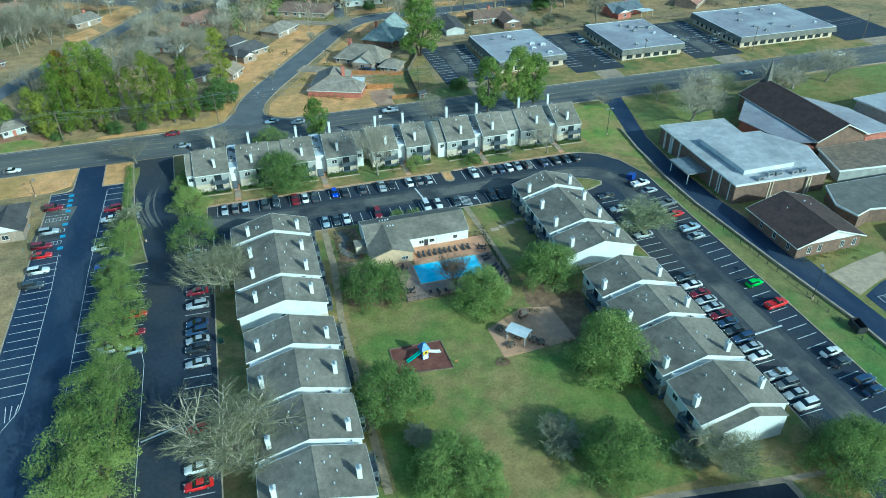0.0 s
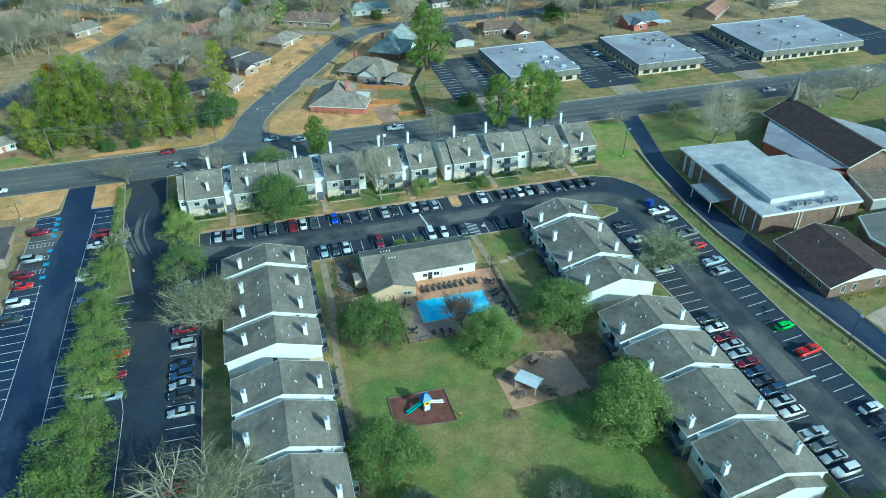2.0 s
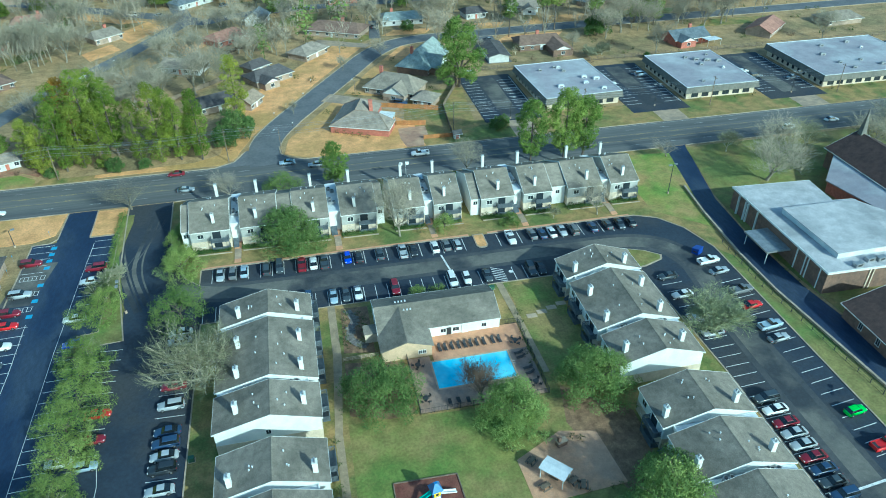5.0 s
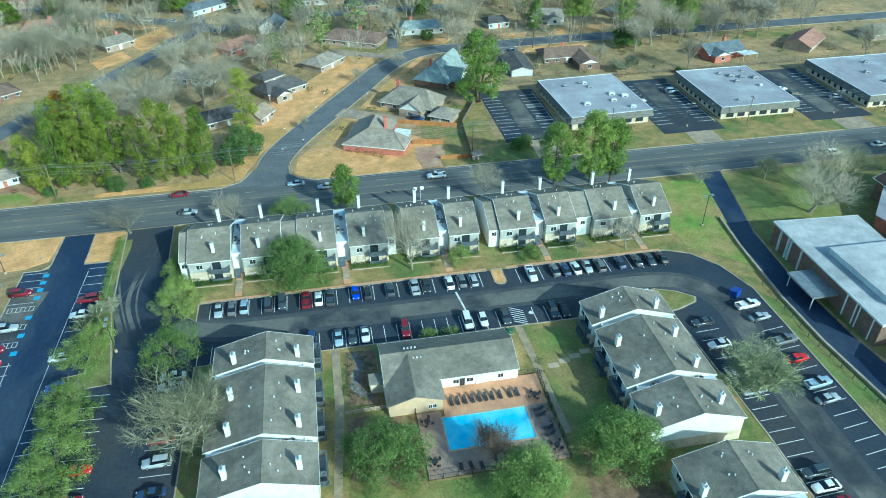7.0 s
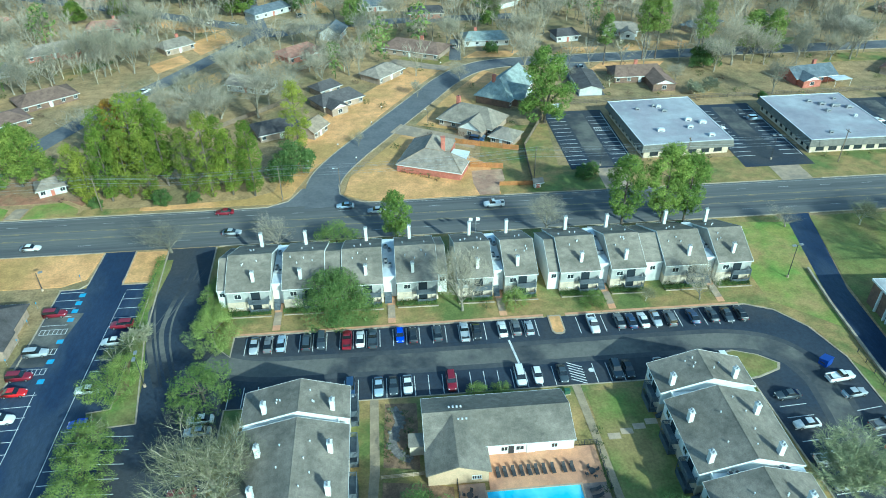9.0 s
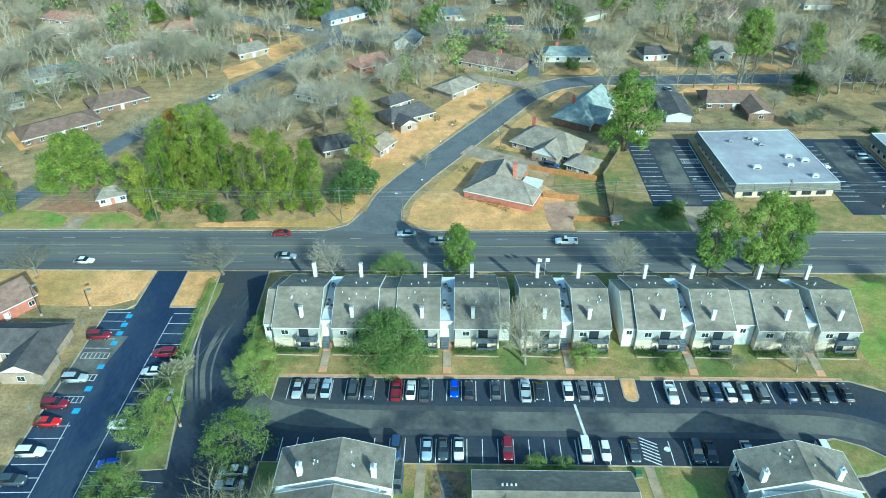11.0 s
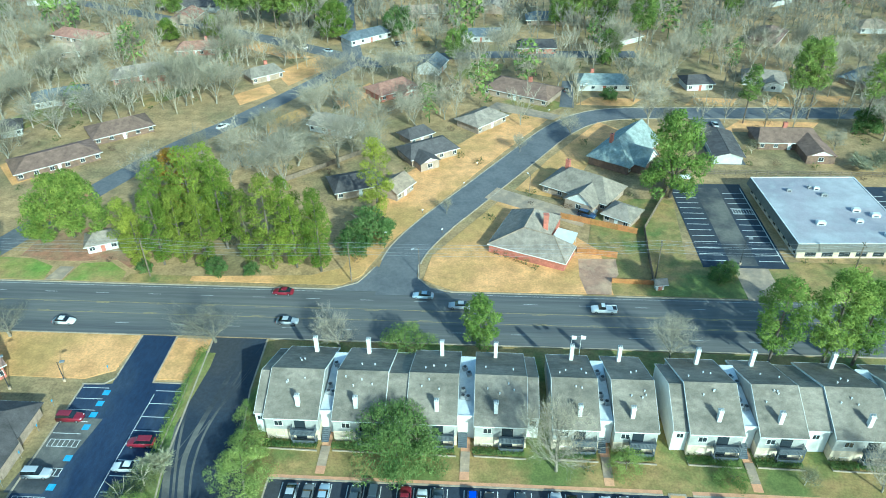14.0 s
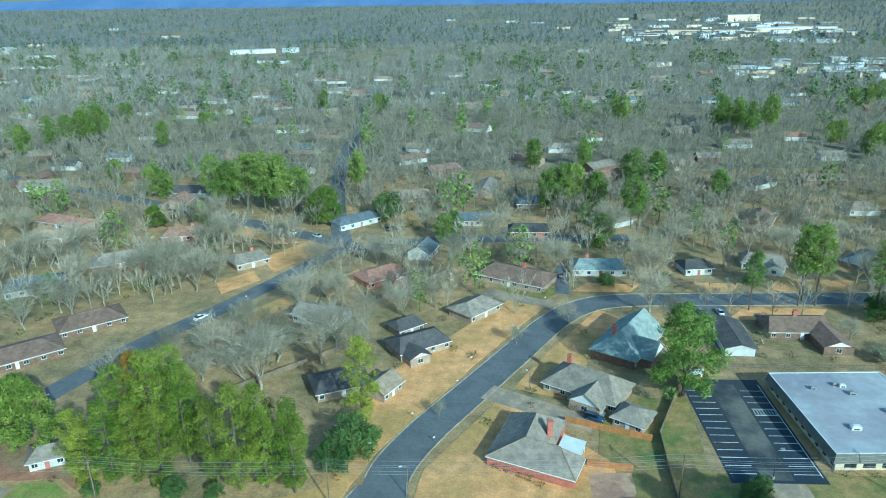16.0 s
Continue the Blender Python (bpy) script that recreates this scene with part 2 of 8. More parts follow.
M_RIM = surf("alloy_rim", (0.5, 0.5, 0.52), (0.42, 0.42, 0.44), rough=0.35, bump=0, metal=0.8)
M_LAMP = paint("clear_lamp", (0.75, 0.77, 0.78), rough=0.15)
M_TAIL = paint("red_lamp", (0.45, 0.02, 0.02), rough=0.2)
M_DECKGREY = surf("grey_brown_deck", (0.33, 0.235, 0.185), (0.26, 0.20, 0.17), s1=0.25, s2=5, fine=0.18, bump=0.15, c3=(0.42, 0.27, 0.185), s3=0.09)
M_PATH = surf("tan_path", (0.40, 0.31, 0.20), (0.31, 0.245, 0.16), s1=0.4, s2=5, fine=0.2, bump=0.2)
M_GRAVEL = surf("grey_gravel", (0.235, 0.21, 0.19), (0.16, 0.145, 0.13), s1=1.2, s2=4, fine=0.4, bump=0.5)
M_DECK = surf("pool_deck", (0.66, 0.345, 0.19), (0.54, 0.29, 0.175), s1=0.25, s2=5, fine=0.15, bump=0.15, c3=(0.64, 0.355, 0.20), s3=0.1)
M_RUBBER = surf("red_rubber_mulch", (0.16, 0.06, 0.045), (0.20, 0.085, 0.06), s1=0.6, s2=6, fine=0.3, bump=0.5)
# hill colour holds the blue of the haze before them
M_HILL = surf("haze_blue_hills", (0.10, 0.16, 0.33), (0.13, 0.19, 0.36), s1=0.004, s2=0.05, fine=0.1, bump=0)
# B and C woods: distance haze painted into the twig and needle colours
M_HAZYTREE_B = leaf("hazed_distant_twigs", (0.345, 0.335, 0.285), (0.245, 0.24, 0.21), island=0.1, s1=0.06, thin=0.32)
M_HAZYTREE_C = surf("hazed_remote_twigs", (0.205, 0.225, 0.25), (0.14, 0.155, 0.178), s1=0.015, s2=0.2, fine=0.12, bump=0, island=0.1)
M_HAZYGREEN_C = surf("hazed_remote_needles", (0.085, 0.12, 0.085), (0.055, 0.085, 0.07), s1=0.02, s2=0.5, fine=0.12, bump=0, island=0.1)
M_FLOOR = surf("woodland_floor", (0.26, 0.22, 0.14), (0.18, 0.16, 0.11), s1=0.03, s2=0.8, c3=(0.28, 0.23, 0.13), s3=0.01, fine=0.4, bump=0.3)
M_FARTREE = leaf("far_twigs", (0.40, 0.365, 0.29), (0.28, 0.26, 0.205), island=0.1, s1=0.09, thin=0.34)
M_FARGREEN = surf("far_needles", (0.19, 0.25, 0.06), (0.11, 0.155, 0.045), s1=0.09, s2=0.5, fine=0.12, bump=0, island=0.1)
M_HAZYGREEN_B = surf("hazed_distant_needles", (0.15, 0.19, 0.075), (0.09, 0.125, 0.06), s1=0.05, s2=0.5, fine=0.12, bump=0, island=0.1)


# ---- building blocks ----
class Geo:
    """Vertices and faces of one mesh."""

    def __init__(self):
        self.v, self.f = [], []

    def add(self, verts, faces, m=None):
        k = len(self.v)
        self.v += [tuple(m @ Vector(p)) for p in verts] if m else [tuple(p) for p in verts]
        self.f += [tuple(i + k for i in q) for q in faces]
        return self

    def box(self, x0, y0, z0, x1, y1, z1, m=None):
        v = [(x, y, z) for z in (z0, z1) for y in (y0, y1) for x in (x0, x1)]
        return self.add(v, [(0, 2, 3, 1), (4, 5, 7, 6), (0, 1, 5, 4), (2, 6, 7, 3), (0, 4, 6, 2), (1, 3, 7, 5)], m)

    def prism(self, poly, z0, z1, m=None):
        """An upright prism over a polygon that runs anticlockwise."""
        n = len(poly)
        v = [(x, y, z0) for x, y in poly] + [(x, y, z1) for x, y in poly]
        f = [tuple(range(n - 1, -1, -1)), tuple(range(n, 2 * n))] + [(i, (i + 1) % n, (i + 1) % n + n, i + n) for i in range(n)]
        return self.add(v, f, m)

    def bar(self, section, x0, x1, m=None):
        """A section in y and z drawn out along x."""
        n = len(section)
        v = [(x0, y, z) for y, z in section] + [(x1, y, z) for y, z in section]
        f = [tuple(range(n - 1, -1, -1)), tuple(range(n, 2 * n))] + [(i, (i + 1) % n, (i + 1) % n + n, i + n) for i in range(n)]
        return self.add(v, f, m)

    def slab(self, pts, thick, m=None):
        """A plate whose top is the given polygon in space."""
        n = len(pts)
        v = [Vector(p) for p in pts] + [Vector(p) - Vector((0, 0, thick)) for p in pts]
        f = [tuple(range(n)), tuple(range(2 * n - 1, n - 1, -1))] + [(i, i + n, (i + 1) % n + n, (i + 1) % n) for i in range(n)]
        return self.add(v, f, m)

    def tube(self, p, q, r0, r1, n=6, cap=True):
        p, q = Vector(p), Vector(q)
        d = (q - p)
        if d.length < 1e-6:
            return self
        side = d.orthogonal().normalized()
        up = d.normalized().cross(side)
        v = []
        for c, r in ((p, r0), (q, r1)):
            v += [c + (side * math.cos(2 * math.pi * i / n) + up * math.sin(2 * math.pi * i / n)) * r for i in range(n)]
        f = [(i, (i + 1) % n, (i + 1) % n + n, i + n) for i in range(n)]
        if cap:
            f += [tuple(range(n - 1, -1, -1)), tuple(range(n, 2 * n))]
        return self.add(v, f)

    def pipe(self, pts, r, n=3):
        """One unbroken tube along a line."""
        p = [Vector(q) for q in pts]
        v = []
        for i, q in enumerate(p):
            d = (p[min(i + 1, len(p) - 1)] - p[max(i - 1, 0)]).normalized()
            side = d.cross(Vector((0, 0, 1))).normalized()
            up = side.cross(d)
            v += [q + (side * math.cos(2 * math.pi * k / n) + up * math.sin(2 * math.pi * k / n)) * r for k in range(n)]
        return self.add(v, [(i * n + k, i * n + (k + 1) % n, (i + 1) * n + (k + 1) % n, (i + 1) * n + k) for i in range(len(p) - 1) for k in range(n)])

    def mesh(self, name, mat, smooth=False):
        me = bpy.data.meshes.new(name)
        me.from_pydata(self.v, [], self.f)
        if mat:
            me.materials.append(mat)
        if smooth:
            me.polygons.foreach_set("use_smooth", [True] * len(me.polygons))
        me.update()
        return me


def part(name, geo, mat, parent=None, label="", smooth=False):
    """One mesh object, under a thing or a part."""
    ob = new(name, geo.mesh(name, mat, smooth) if isinstance(geo, Geo) else geo)
    if parent:
        ob.parent = parent
    return tagged(ob, label)


def thing(name, m, label, category, group="", kind=""):
    ob = new(name)
    ob.empty_display_size = 0.5
    ob.matrix_basis = m
    return tagged(ob, label, category, group, kind)


def sheet(name, poly, z, mat, label, category, thick=0.3, m=None, kind="structure"):
    """A flat piece of the setting over a polygon, with its body below ground."""
    if sum(a[0] * b[1] - b[0] * a[1] for a, b in zip(poly, poly[1:] + poly[:1])) < 0:
        poly = poly[::-1]
    return tagged(part(name, Geo().prism(poly, z - thick, z, m), mat), label, category, "", kind)


def rect(x0, y0, x1, y1):
    return [(x0, y0), (x1, y0), (x1, y1), (x0, y1)]


def ribbon(pts, w, z0, z1, g=None):
    """A strip of width w along a line, as a solid."""
    g = g or Geo()
    p = [Vector(q) for q in pts]
    left, right = [], []
    for i, q in enumerate(p):
        d = (p[min(i + 1, len(p) - 1)] - p[max(i - 1, 0)]).normalized()
        nrm = Vector((-d.y, d.x)) * (w / 2)
        left.append(q + nrm)
        right.append(q - nrm)
    v = [c for a, b in zip(right, left) for c in ((a.x, a.y, z0), (a.x, a.y, z1), (b.x, b.y, z1), (b.x, b.y, z0))]
    f = [(4 * i + k, 4 * i + 4 + k, 4 * i + 4 + (k + 1) % 4, 4 * i + (k + 1) % 4) for i in range(len(p) - 1) for k in range(4)]
    n = 4 * (len(p) - 1)
    g.add(v, f + [(0, 1, 2, 3), (n + 3, n + 2, n + 1, n)])
    return g


def smooth_line(pts, n=6):
    """A curve through the points."""
    p = [Vector(q) for q in pts]
    out = []
    for i in range(len(p) - 1):
        a, b, c, d = p[max(i - 1, 0)], p[i], p[i + 1], p[min(i + 2, len(p) - 1)]
        for k in range(n):
            t = k / n
            out.append(tuple(0.5 * ((2 * b) + (c - a) * t + (2 * a - 5 * b + 4 * c - d) * t * t + (3 * b - a - 3 * c + d) * t ** 3)))
    return out + [tuple(p[-1])]


def kerb(pts, label="pale concrete kerb along the asphalt edge", w=0.3, h=0.15):
    return tagged(part("kerb", ribbon(pts, w, -0.2, h), M_KERB), label, "kerb", "", "structure")

# ---- ground, roads and lots ----
g = Geo()
xs = [-3600, -1500, -700, -300, -100, 100, 300, 700, 1500, 3600]
ys = [-400, 0, 100, 200, 300, 450, 700, 1100, 1800, 3000, 4880]
vv = [(x, y, 0.0) for y in ys for x in xs]
ff = [(j * 10 + i, j * 10 + i + 1, j * 10 + i + 11, j * 10 + i + 10) for j in range(10) for i in range(9)]
g.add(vv, ff)
tagged(part("ground", g, M_GROUND), "wide leaf-strewn winter ground of the whole neighbourhood", "ground", "", "structure")

# lawns and beds
sheet("woodland_floor", [(-3500, 520), (-200, 505), (260, 515), (3500, 520), (3500, 4870), (-3500, 4870)], 0.012, M_FLOOR, "dark leaf-covered woodland floor under distant trees", "ground")
sheet("courtyard_ground", [(-15.4, 40), (86, 40), (86, 118), (84.4, 152), (81, 154.6), (-15.4, 154.6)], 0.05, M_VERGE, "patchy brown and green verge around the apartment blocks", "lawn")
sheet("courtyard_lawn", [(12, 60), (61, 60), (62.5, 90), (61, 101), (57, 112), (52, 118), (12.5, 120)], 0.08, M_GREEN, "green courtyard lawn with worn brown patches", "lawn")
sheet("side_lawn", [(52.5, 121), (62.8, 121), (62.8, 153), (52, 153)], 0.08, M_GREEN, "shaded green lawn beside the pool fence", "lawn")
sheet("row_verge", [(-16.5, 175.2), (93, 175.2), (97, 174), (104, 166), (106.5, 156), (110, 150), (112, 175), (118.5, 207), (117, 209.6), (-25.8, 209.6), (-25.4, 195), (-23.4, 182), (-19.8, 172.5), (-16.5, 169.2)], 0.07, M_VERGE, "patchy verge in front of the long apartment row", "lawn")
sheet("bank_lawn", [(99, 176), (111, 165), (113.5, 180), (119, 206), (100, 208)], 0.09, M_BANK, "green grass bank at the end of the row", "lawn")
sheet("bank_strip", [(106.3, 20), (114, 20), (116.6, 85), (114, 100), (111.5, 130), (110.3, 150), (106.3, 156)], 0.09, M_TURF, "green grass strip between parking lot and drive", "lawn")
sheet("church_lawn", [(124, 20), (300, 20), (300, 208.5), (126, 208.5), (119.5, 180), (117.5, 160), (118.5, 140), (121.5, 110)], 0.06, M_LAWN, "green and tan lawn round the church buildings", "lawn")
sheet("west_lawn", [(-110, 197), (-59, 196.5), (-54, 199), (-53, 209.6), (-110, 209.6)], 0.1, M_TAN, "golden dormant lawn by the main road", "lawn")
sheet("drive_lawn", [(-45.4, 197), (-39, 197), (-37.6, 209.2), (-45.2, 209.2)], 0.1, M_TAN, "golden dormant grass wedge between driveways", "lawn")
sheet("office_verge", [(66, 228.2), (300, 228.2), (300, 243), (66, 243)], 0.05, M_VERGE, "tan roadside verge in front of the offices", "lawn")
sheet("corner_lawn", [(4.6, 232), (12, 228.2), (48, 228.2), (47, 246), (33, 262), (24, 272), (15, 257), (6, 242)], 0.1, M_TAN, "golden dormant corner lawn of the brick house", "lawn")
sheet("east_lawn", [(48, 228.3), (66, 228.3), (70, 272), (58, 272), (47, 262), (44, 246)], 0.08, M_VERGE, "patchy back garden grass behind the board fence", "lawn")
sheet("street_lawn", [(27, 276), (42, 270), (48, 290), (62, 318), (56, 324), (38, 296)], 0.09, M_TAN, "golden front lawn along the side street", "lawn")
sheet("west_street_lawn", [(-14, 229.2), (-10, 233), (-8.4, 238), (-4.8, 248), (4, 264), (15.4, 285), (31, 312), (42, 330), (30, 334), (10, 305), (-8, 280), (-12, 262), (-13, 246), (-15, 236), (-22, 232.6), (-50, 231), (-50, 229.2)], 0.09, M_TAN, "golden dormant lawns along the side street", "lawn")
sheet("woods_verge", [(-106, 228.2), (-85, 228.2), (-85.4, 233.5), (-92, 236.5), (-102, 237)], 0.06, M_BANK, "green grass patch beside the side street", "lawn")
sheet("woods_verge", [(-80, 228.2), (-66, 228.2), (-66.5, 232), (-72, 236), (-79, 235)], 0.06, M_BANK, "green grass before the small white house", "lawn")
sheet("leaf_bed", [(-96, 237.5), (-88, 236), (-80, 236), (-71, 237), (-66, 233.5), (-66, 246), (-73, 252), (-86, 251), (-95, 246)], 0.05, M_REDSOIL, "red-brown soil and leaf litter round the small white house", "ground")
sheet("woods_verge", [(-66, 228.2), (-49, 228.2), (-49, 231), (-65, 231.4)], 0.062, M_VERGE, "patchy roadside grass below the pines", "lawn")
for i, (cx, cy, w, d, r, m) in enumerate([(-55, 372, 34, 16, 62, M_TAN), (-68, 345, 20, 11, 55, M_TAN), (-30, 345, 26, 10, 60, M_TAN), (-50, 322, 24, 9, 60, M_TAN), (36, 340, 22, 12, -28, M_LAWN), (62, 342, 24, 8, 0, M_TAN), (98, 343, 20, 8, 2, M_TAN), (132, 345, 34, 12, 1, M_TAN), (112, 322, 34, 10, 1, M_TAN), (-98, 262, 22, 10, 65, M_TAN), (-120, 285, 20, 18, 60, M_TAN), (-100, 345, 30, 12, 58, M_VERGE), (-140, 320, 26, 14, 60, M_LAWN), (15, 372, 22, 18, 10, M_LAWN), (-15, 420, 16, 24, 20, M_TAN), (175, 344, 40, 10, 1, M_LAWN), (-160, 300, 30, 12, 60, M_TAN), (-75, 395, 44, 8, -30, M_TAN), (210, 322, 40, 10, 1, M_VERGE)]):
    q = pose(cx, cy, 0, 0, 0, r)
    sheet("front_lawn", [tuple((q @ Vector((a * w / 2, b * d / 2, 0)))[:2]) for a, b in ((-1, -0.8), (0.6, -1), (1, 0.7), (-0.5, 1))], 0.05 + 0.002 * i, m, "winter front lawn among the houses", "lawn")

# roads
sheet("road", [(-900, 209.9), (900, 210.4), (900, 227.9), (-900, 227.3)], 0.02, M_ROAD, "grey five-lane asphalt road with turning lane", "road")
side_line = smooth_line([(-1, 226), (-1.6, 236), (0.2, 245), (6, 257), (12, 267), (21, 282), (30, 297), (41, 315), (52, 326.5), (66, 331.4), (94, 332.6), (140, 334), (220, 335), (420, 338)])
tagged(part("street", ribbon(side_line, 9.4, -0.2, 0.03), M_STREET), "dark asphalt residential street with concrete kerbs", "road", "", "structure")
sheet("street_mouth", [(-16, 227.2), (11, 227.2), (6, 229.5), (3.5, 233), (-7, 237), (-9.5, 231.5)], 0.034, M_STREET, "flared asphalt mouth of the side street", "road")
west_line = smooth_line([(-109, 226), (-103, 243), (-91.5, 274), (-80.5, 299), (-67, 321), (-51, 351), (-38.5, 377), (-33, 388)])
tagged(part("street", ribbon(west_line, 7.6, -0.2, 0.028), M_STREET), "worn asphalt street through the wooded neighbourhood", "road", "", "structure")
cross_line = smooth_line([(-260, 500), (-160, 452), (-98, 420), (-70, 404.5), (-42, 388), (-29, 379), (-14, 386), (20, 392), (80, 394)])
tagged(part("street", ribbon(cross_line, 8.4, -0.2, 0.032), M_STREET), "asphalt cross street among bare trees", "road", "", "structure")
north_line = smooth_line([(-38, 388), (-50, 440), (-62, 512), (-69, 595), (-78, 720), (-90, 900)])
tagged(part("street", ribbon(north_line, 8.0, -0.2, 0.036), M_STREET), "far asphalt street leading into the woods", "road", "", "structure")
far_line = smooth_line([(-420, 560), (-300, 420), (-200, 330), (-150, 270), (-140, 226)])
tagged(part("street", ribbon(far_line, 7.5, -0.2, 0.026), M_STREET), "asphalt street far among bare trees", "road", "", "structure")

# parking lots and drives
LOT = [(-37.4, 209.8), (-26.2, 209.8), (-25.6, 195), (-23.6, 182), (-20, 172.3), (-16.6, 169), (-16.6, 175), (93, 175), (98.5, 172.5), (103, 166.5), (106, 157), (106.2, 20), (86.2, 20), (86.2, 118), (84.6, 152), (81.2, 154.8), (-15.6, 154.8), (-15.6, 20), (-33.7, 20), (-33.9, 115.5), (-35.8, 116.5), (-36.2, 152.5), (-30.8, 153), (-33, 165), (-35.2, 177)]
sheet("parking_lot", LOT, 0.03, M_LOT, "worn dark asphalt parking lot round the apartments", "parking lot")
SEAL = [(-58.7, 195), (-53, 195.4), (-52.8, 209.8), (-45.5, 209.8), (-45.2, 196), (-38.2, 196), (-37.2, 175), (-36.6, 157), (-40.6, 156.5), (-40.2, 151.8), (-34.6, 151.4), (-34.4, 20), (-90, 20), (-90, 92), (-58.2, 105), (-58.4, 165)]
sheet("sealed_lot", SEAL, 0.035, M_SEAL, "freshly sealed blue-black asphalt parking lot", "parking lot")
sheet("church_drive", [tuple(p) for p in [(119, 209.9), (126.5, 209.9), (124, 200), (118.5, 178), (117, 160), (117.6, 138), (121, 112), (123.6, 85), (124, 20), (116.4, 20), (116.2, 85), (113.6, 108), (110.8, 138), (110.8, 152), (113, 178), (117.5, 200)]], 0.03, M_SEAL, "dark asphalt drive along the church", "drive")
sheet("church_forecourt", [(123.4, 60), (160, 60), (160, 92), (139, 97), (131, 95), (124.2, 92)], 0.09, M_SEAL, "dark asphalt church forecourt with markings", "parking lot")
sheet("church_apron", [(123.2, 92.6), (131, 95.5), (139, 97.6), (141, 105), (130, 103), (122, 101)], 0.11, M_CONC, "pale concrete apron by the church hall", "pavement")
for x0, x1, y0 in ((70.6, 90.6, 240), (121.5, 142.6, 236), (173.5, 196, 236), (246, 275, 236)):
    sheet("office_lot", rect(x0, y0, x1, 281.5), 0.08, M_LOT, "grey asphalt office parking lot", "parking lot")
    sheet("office_drive", rect(x0 + 7, 227.6, x1 - 5, y0), 0.085, M_DRIVE, "stained tan office driveway apron", "drive")
sheet("house_drive", [(42, 228.2), (47.5, 228.2), (48.2, 233), (50.2, 236), (50.4, 242.4), (41.4, 242.2), (41.0, 235)], 0.12, M_PAVE, "reddish stained concrete driveway", "drive")
sheet("house_drive", [(18.5, 271), (22, 277), (46, 263), (44, 257)], 0.12, M_DRIVE, "stained concrete house driveway", "drive")
sheet("house_drive", [(18, 334), (22, 340), (44, 329), (41, 325)], 0.12, M_DRIVE, "tan concrete house driveway", "drive")
sheet("house_drive", [(-84.5, 228.2), (-80.5, 228.2), (-80, 233.5), (-83.5, 233.5)], 0.12, M_DRIVE, "short concrete driveway apron", "drive")
sheet("house_drive", [(86, 294), (96, 294), (97, 328), (87, 328)], 0.1, M_STREET, "wide grey house driveway", "drive")
sheet("house_drive", [(44, 336.5), (49, 336), (51, 362), (47, 362)], 0.11, M_STREET, "grey side driveway by the teal roofed house", "drive")

# kerbs
kerb([(-16.6, 175.1), (48.6, 175.1)])
kerb([(53.4, 175.1), (93, 175.1), (98.5, 172.6), (103.1, 166.6), (106.1, 157), (106.3, 20)])
kerb([(-26.1, 209.6), (-25.5, 195), (-23.5, 182), (-19.9, 172.3), (-16.6, 169), (-16.6, 175)])
kerb([(81.2, 154.7), (-15.5, 154.7), (-15.5, 20)])
kerb([(86.1, 20), (86.1, 118), (84.5, 152)])
kerb([(-37.6, 209.6), (-35.3, 177), (-33.1, 165), (-30.9, 153), (-36.3, 152.6)])
kerb([(-38.1, 196), (-37.1, 175), (-36.5, 157), (-40.7, 156.4)])
kerb([(-58.8, 195.1), (-54.5, 195.3), (-53, 197), (-52.9, 209.6)])
kerb([(-45.4, 209.6), (-45.1, 196.1), (-38.1, 196.1)])
kerb([(-58.5, 195), (-58.5, 165), (-58.3, 105), (-90, 92)])
kerb([(-900, 227.5), (-112, 227.5)])
kerb([(-104, 227.5), (-16, 227.5), (-10.5, 230.2), (-7.4, 236.5)])
kerb([(41, 227.6), (11.5, 227.6), (6.5, 229), (3.5, 232.6), (3, 238)])
kerb([(48.5, 227.6), (76, 227.6)])
kerb([(88, 227.7), (127, 227.7)])
kerb([(140, 227.7), (179, 227.7)])
kerb([(-900, 209.8), (-53.5, 209.8)])
kerb([(-25.6, 209.9), (118, 210)])
kerb([(127, 210), (900, 210.3)])
off = [Vector(p) for p in side_line]
for s in (4.85, -4.85):
    line = []
    for i in range(3, len(off)):
        d = (off[min(i + 1, len(off) - 1)] - off[i - 1]).normalized()
        line.append(tuple(off[i] + Vector((-d.y, d.x)) * s))
    kerb(line[5:])
for x0 in (49.0,):
    tagged(part("kerb", Geo().prism([(49.4, 175.4), (49.4, 170.4), (49.9, 169.6), (51, 169.3), (51.9, 169.6), (52.3, 170.4), (52.3, 175.4)], -0.1, 0.17), M_KERB), "concrete kerb of a parking island", "kerb", "", "structure")
    sheet("island_bed", [(49.7, 175), (49.7, 170.5), (50.2, 169.8), (51.6, 169.8), (52.0, 170.5), (52.0, 175)], 0.2, M_TAN, "brown grass in the parking island", "lawn", 0.1)
isl = [(82.6, 152.6), (86.4, 153.2), (91.2, 155), (92, 156.6), (88.6, 159.4), (84, 161.2), (82.4, 160.8)]
sheet("island_kerb", isl, 0.17, M_KERB, "concrete kerb of the rounded turning island", "kerb", 0.3)
sheet("island_lawn", [((x - 86.5) * 0.9 + 86.5, (y - 157) * 0.9 + 157) for x, y in isl], 0.2, M_LAWN, "green grass on the rounded turning island", "lawn", 0.1)

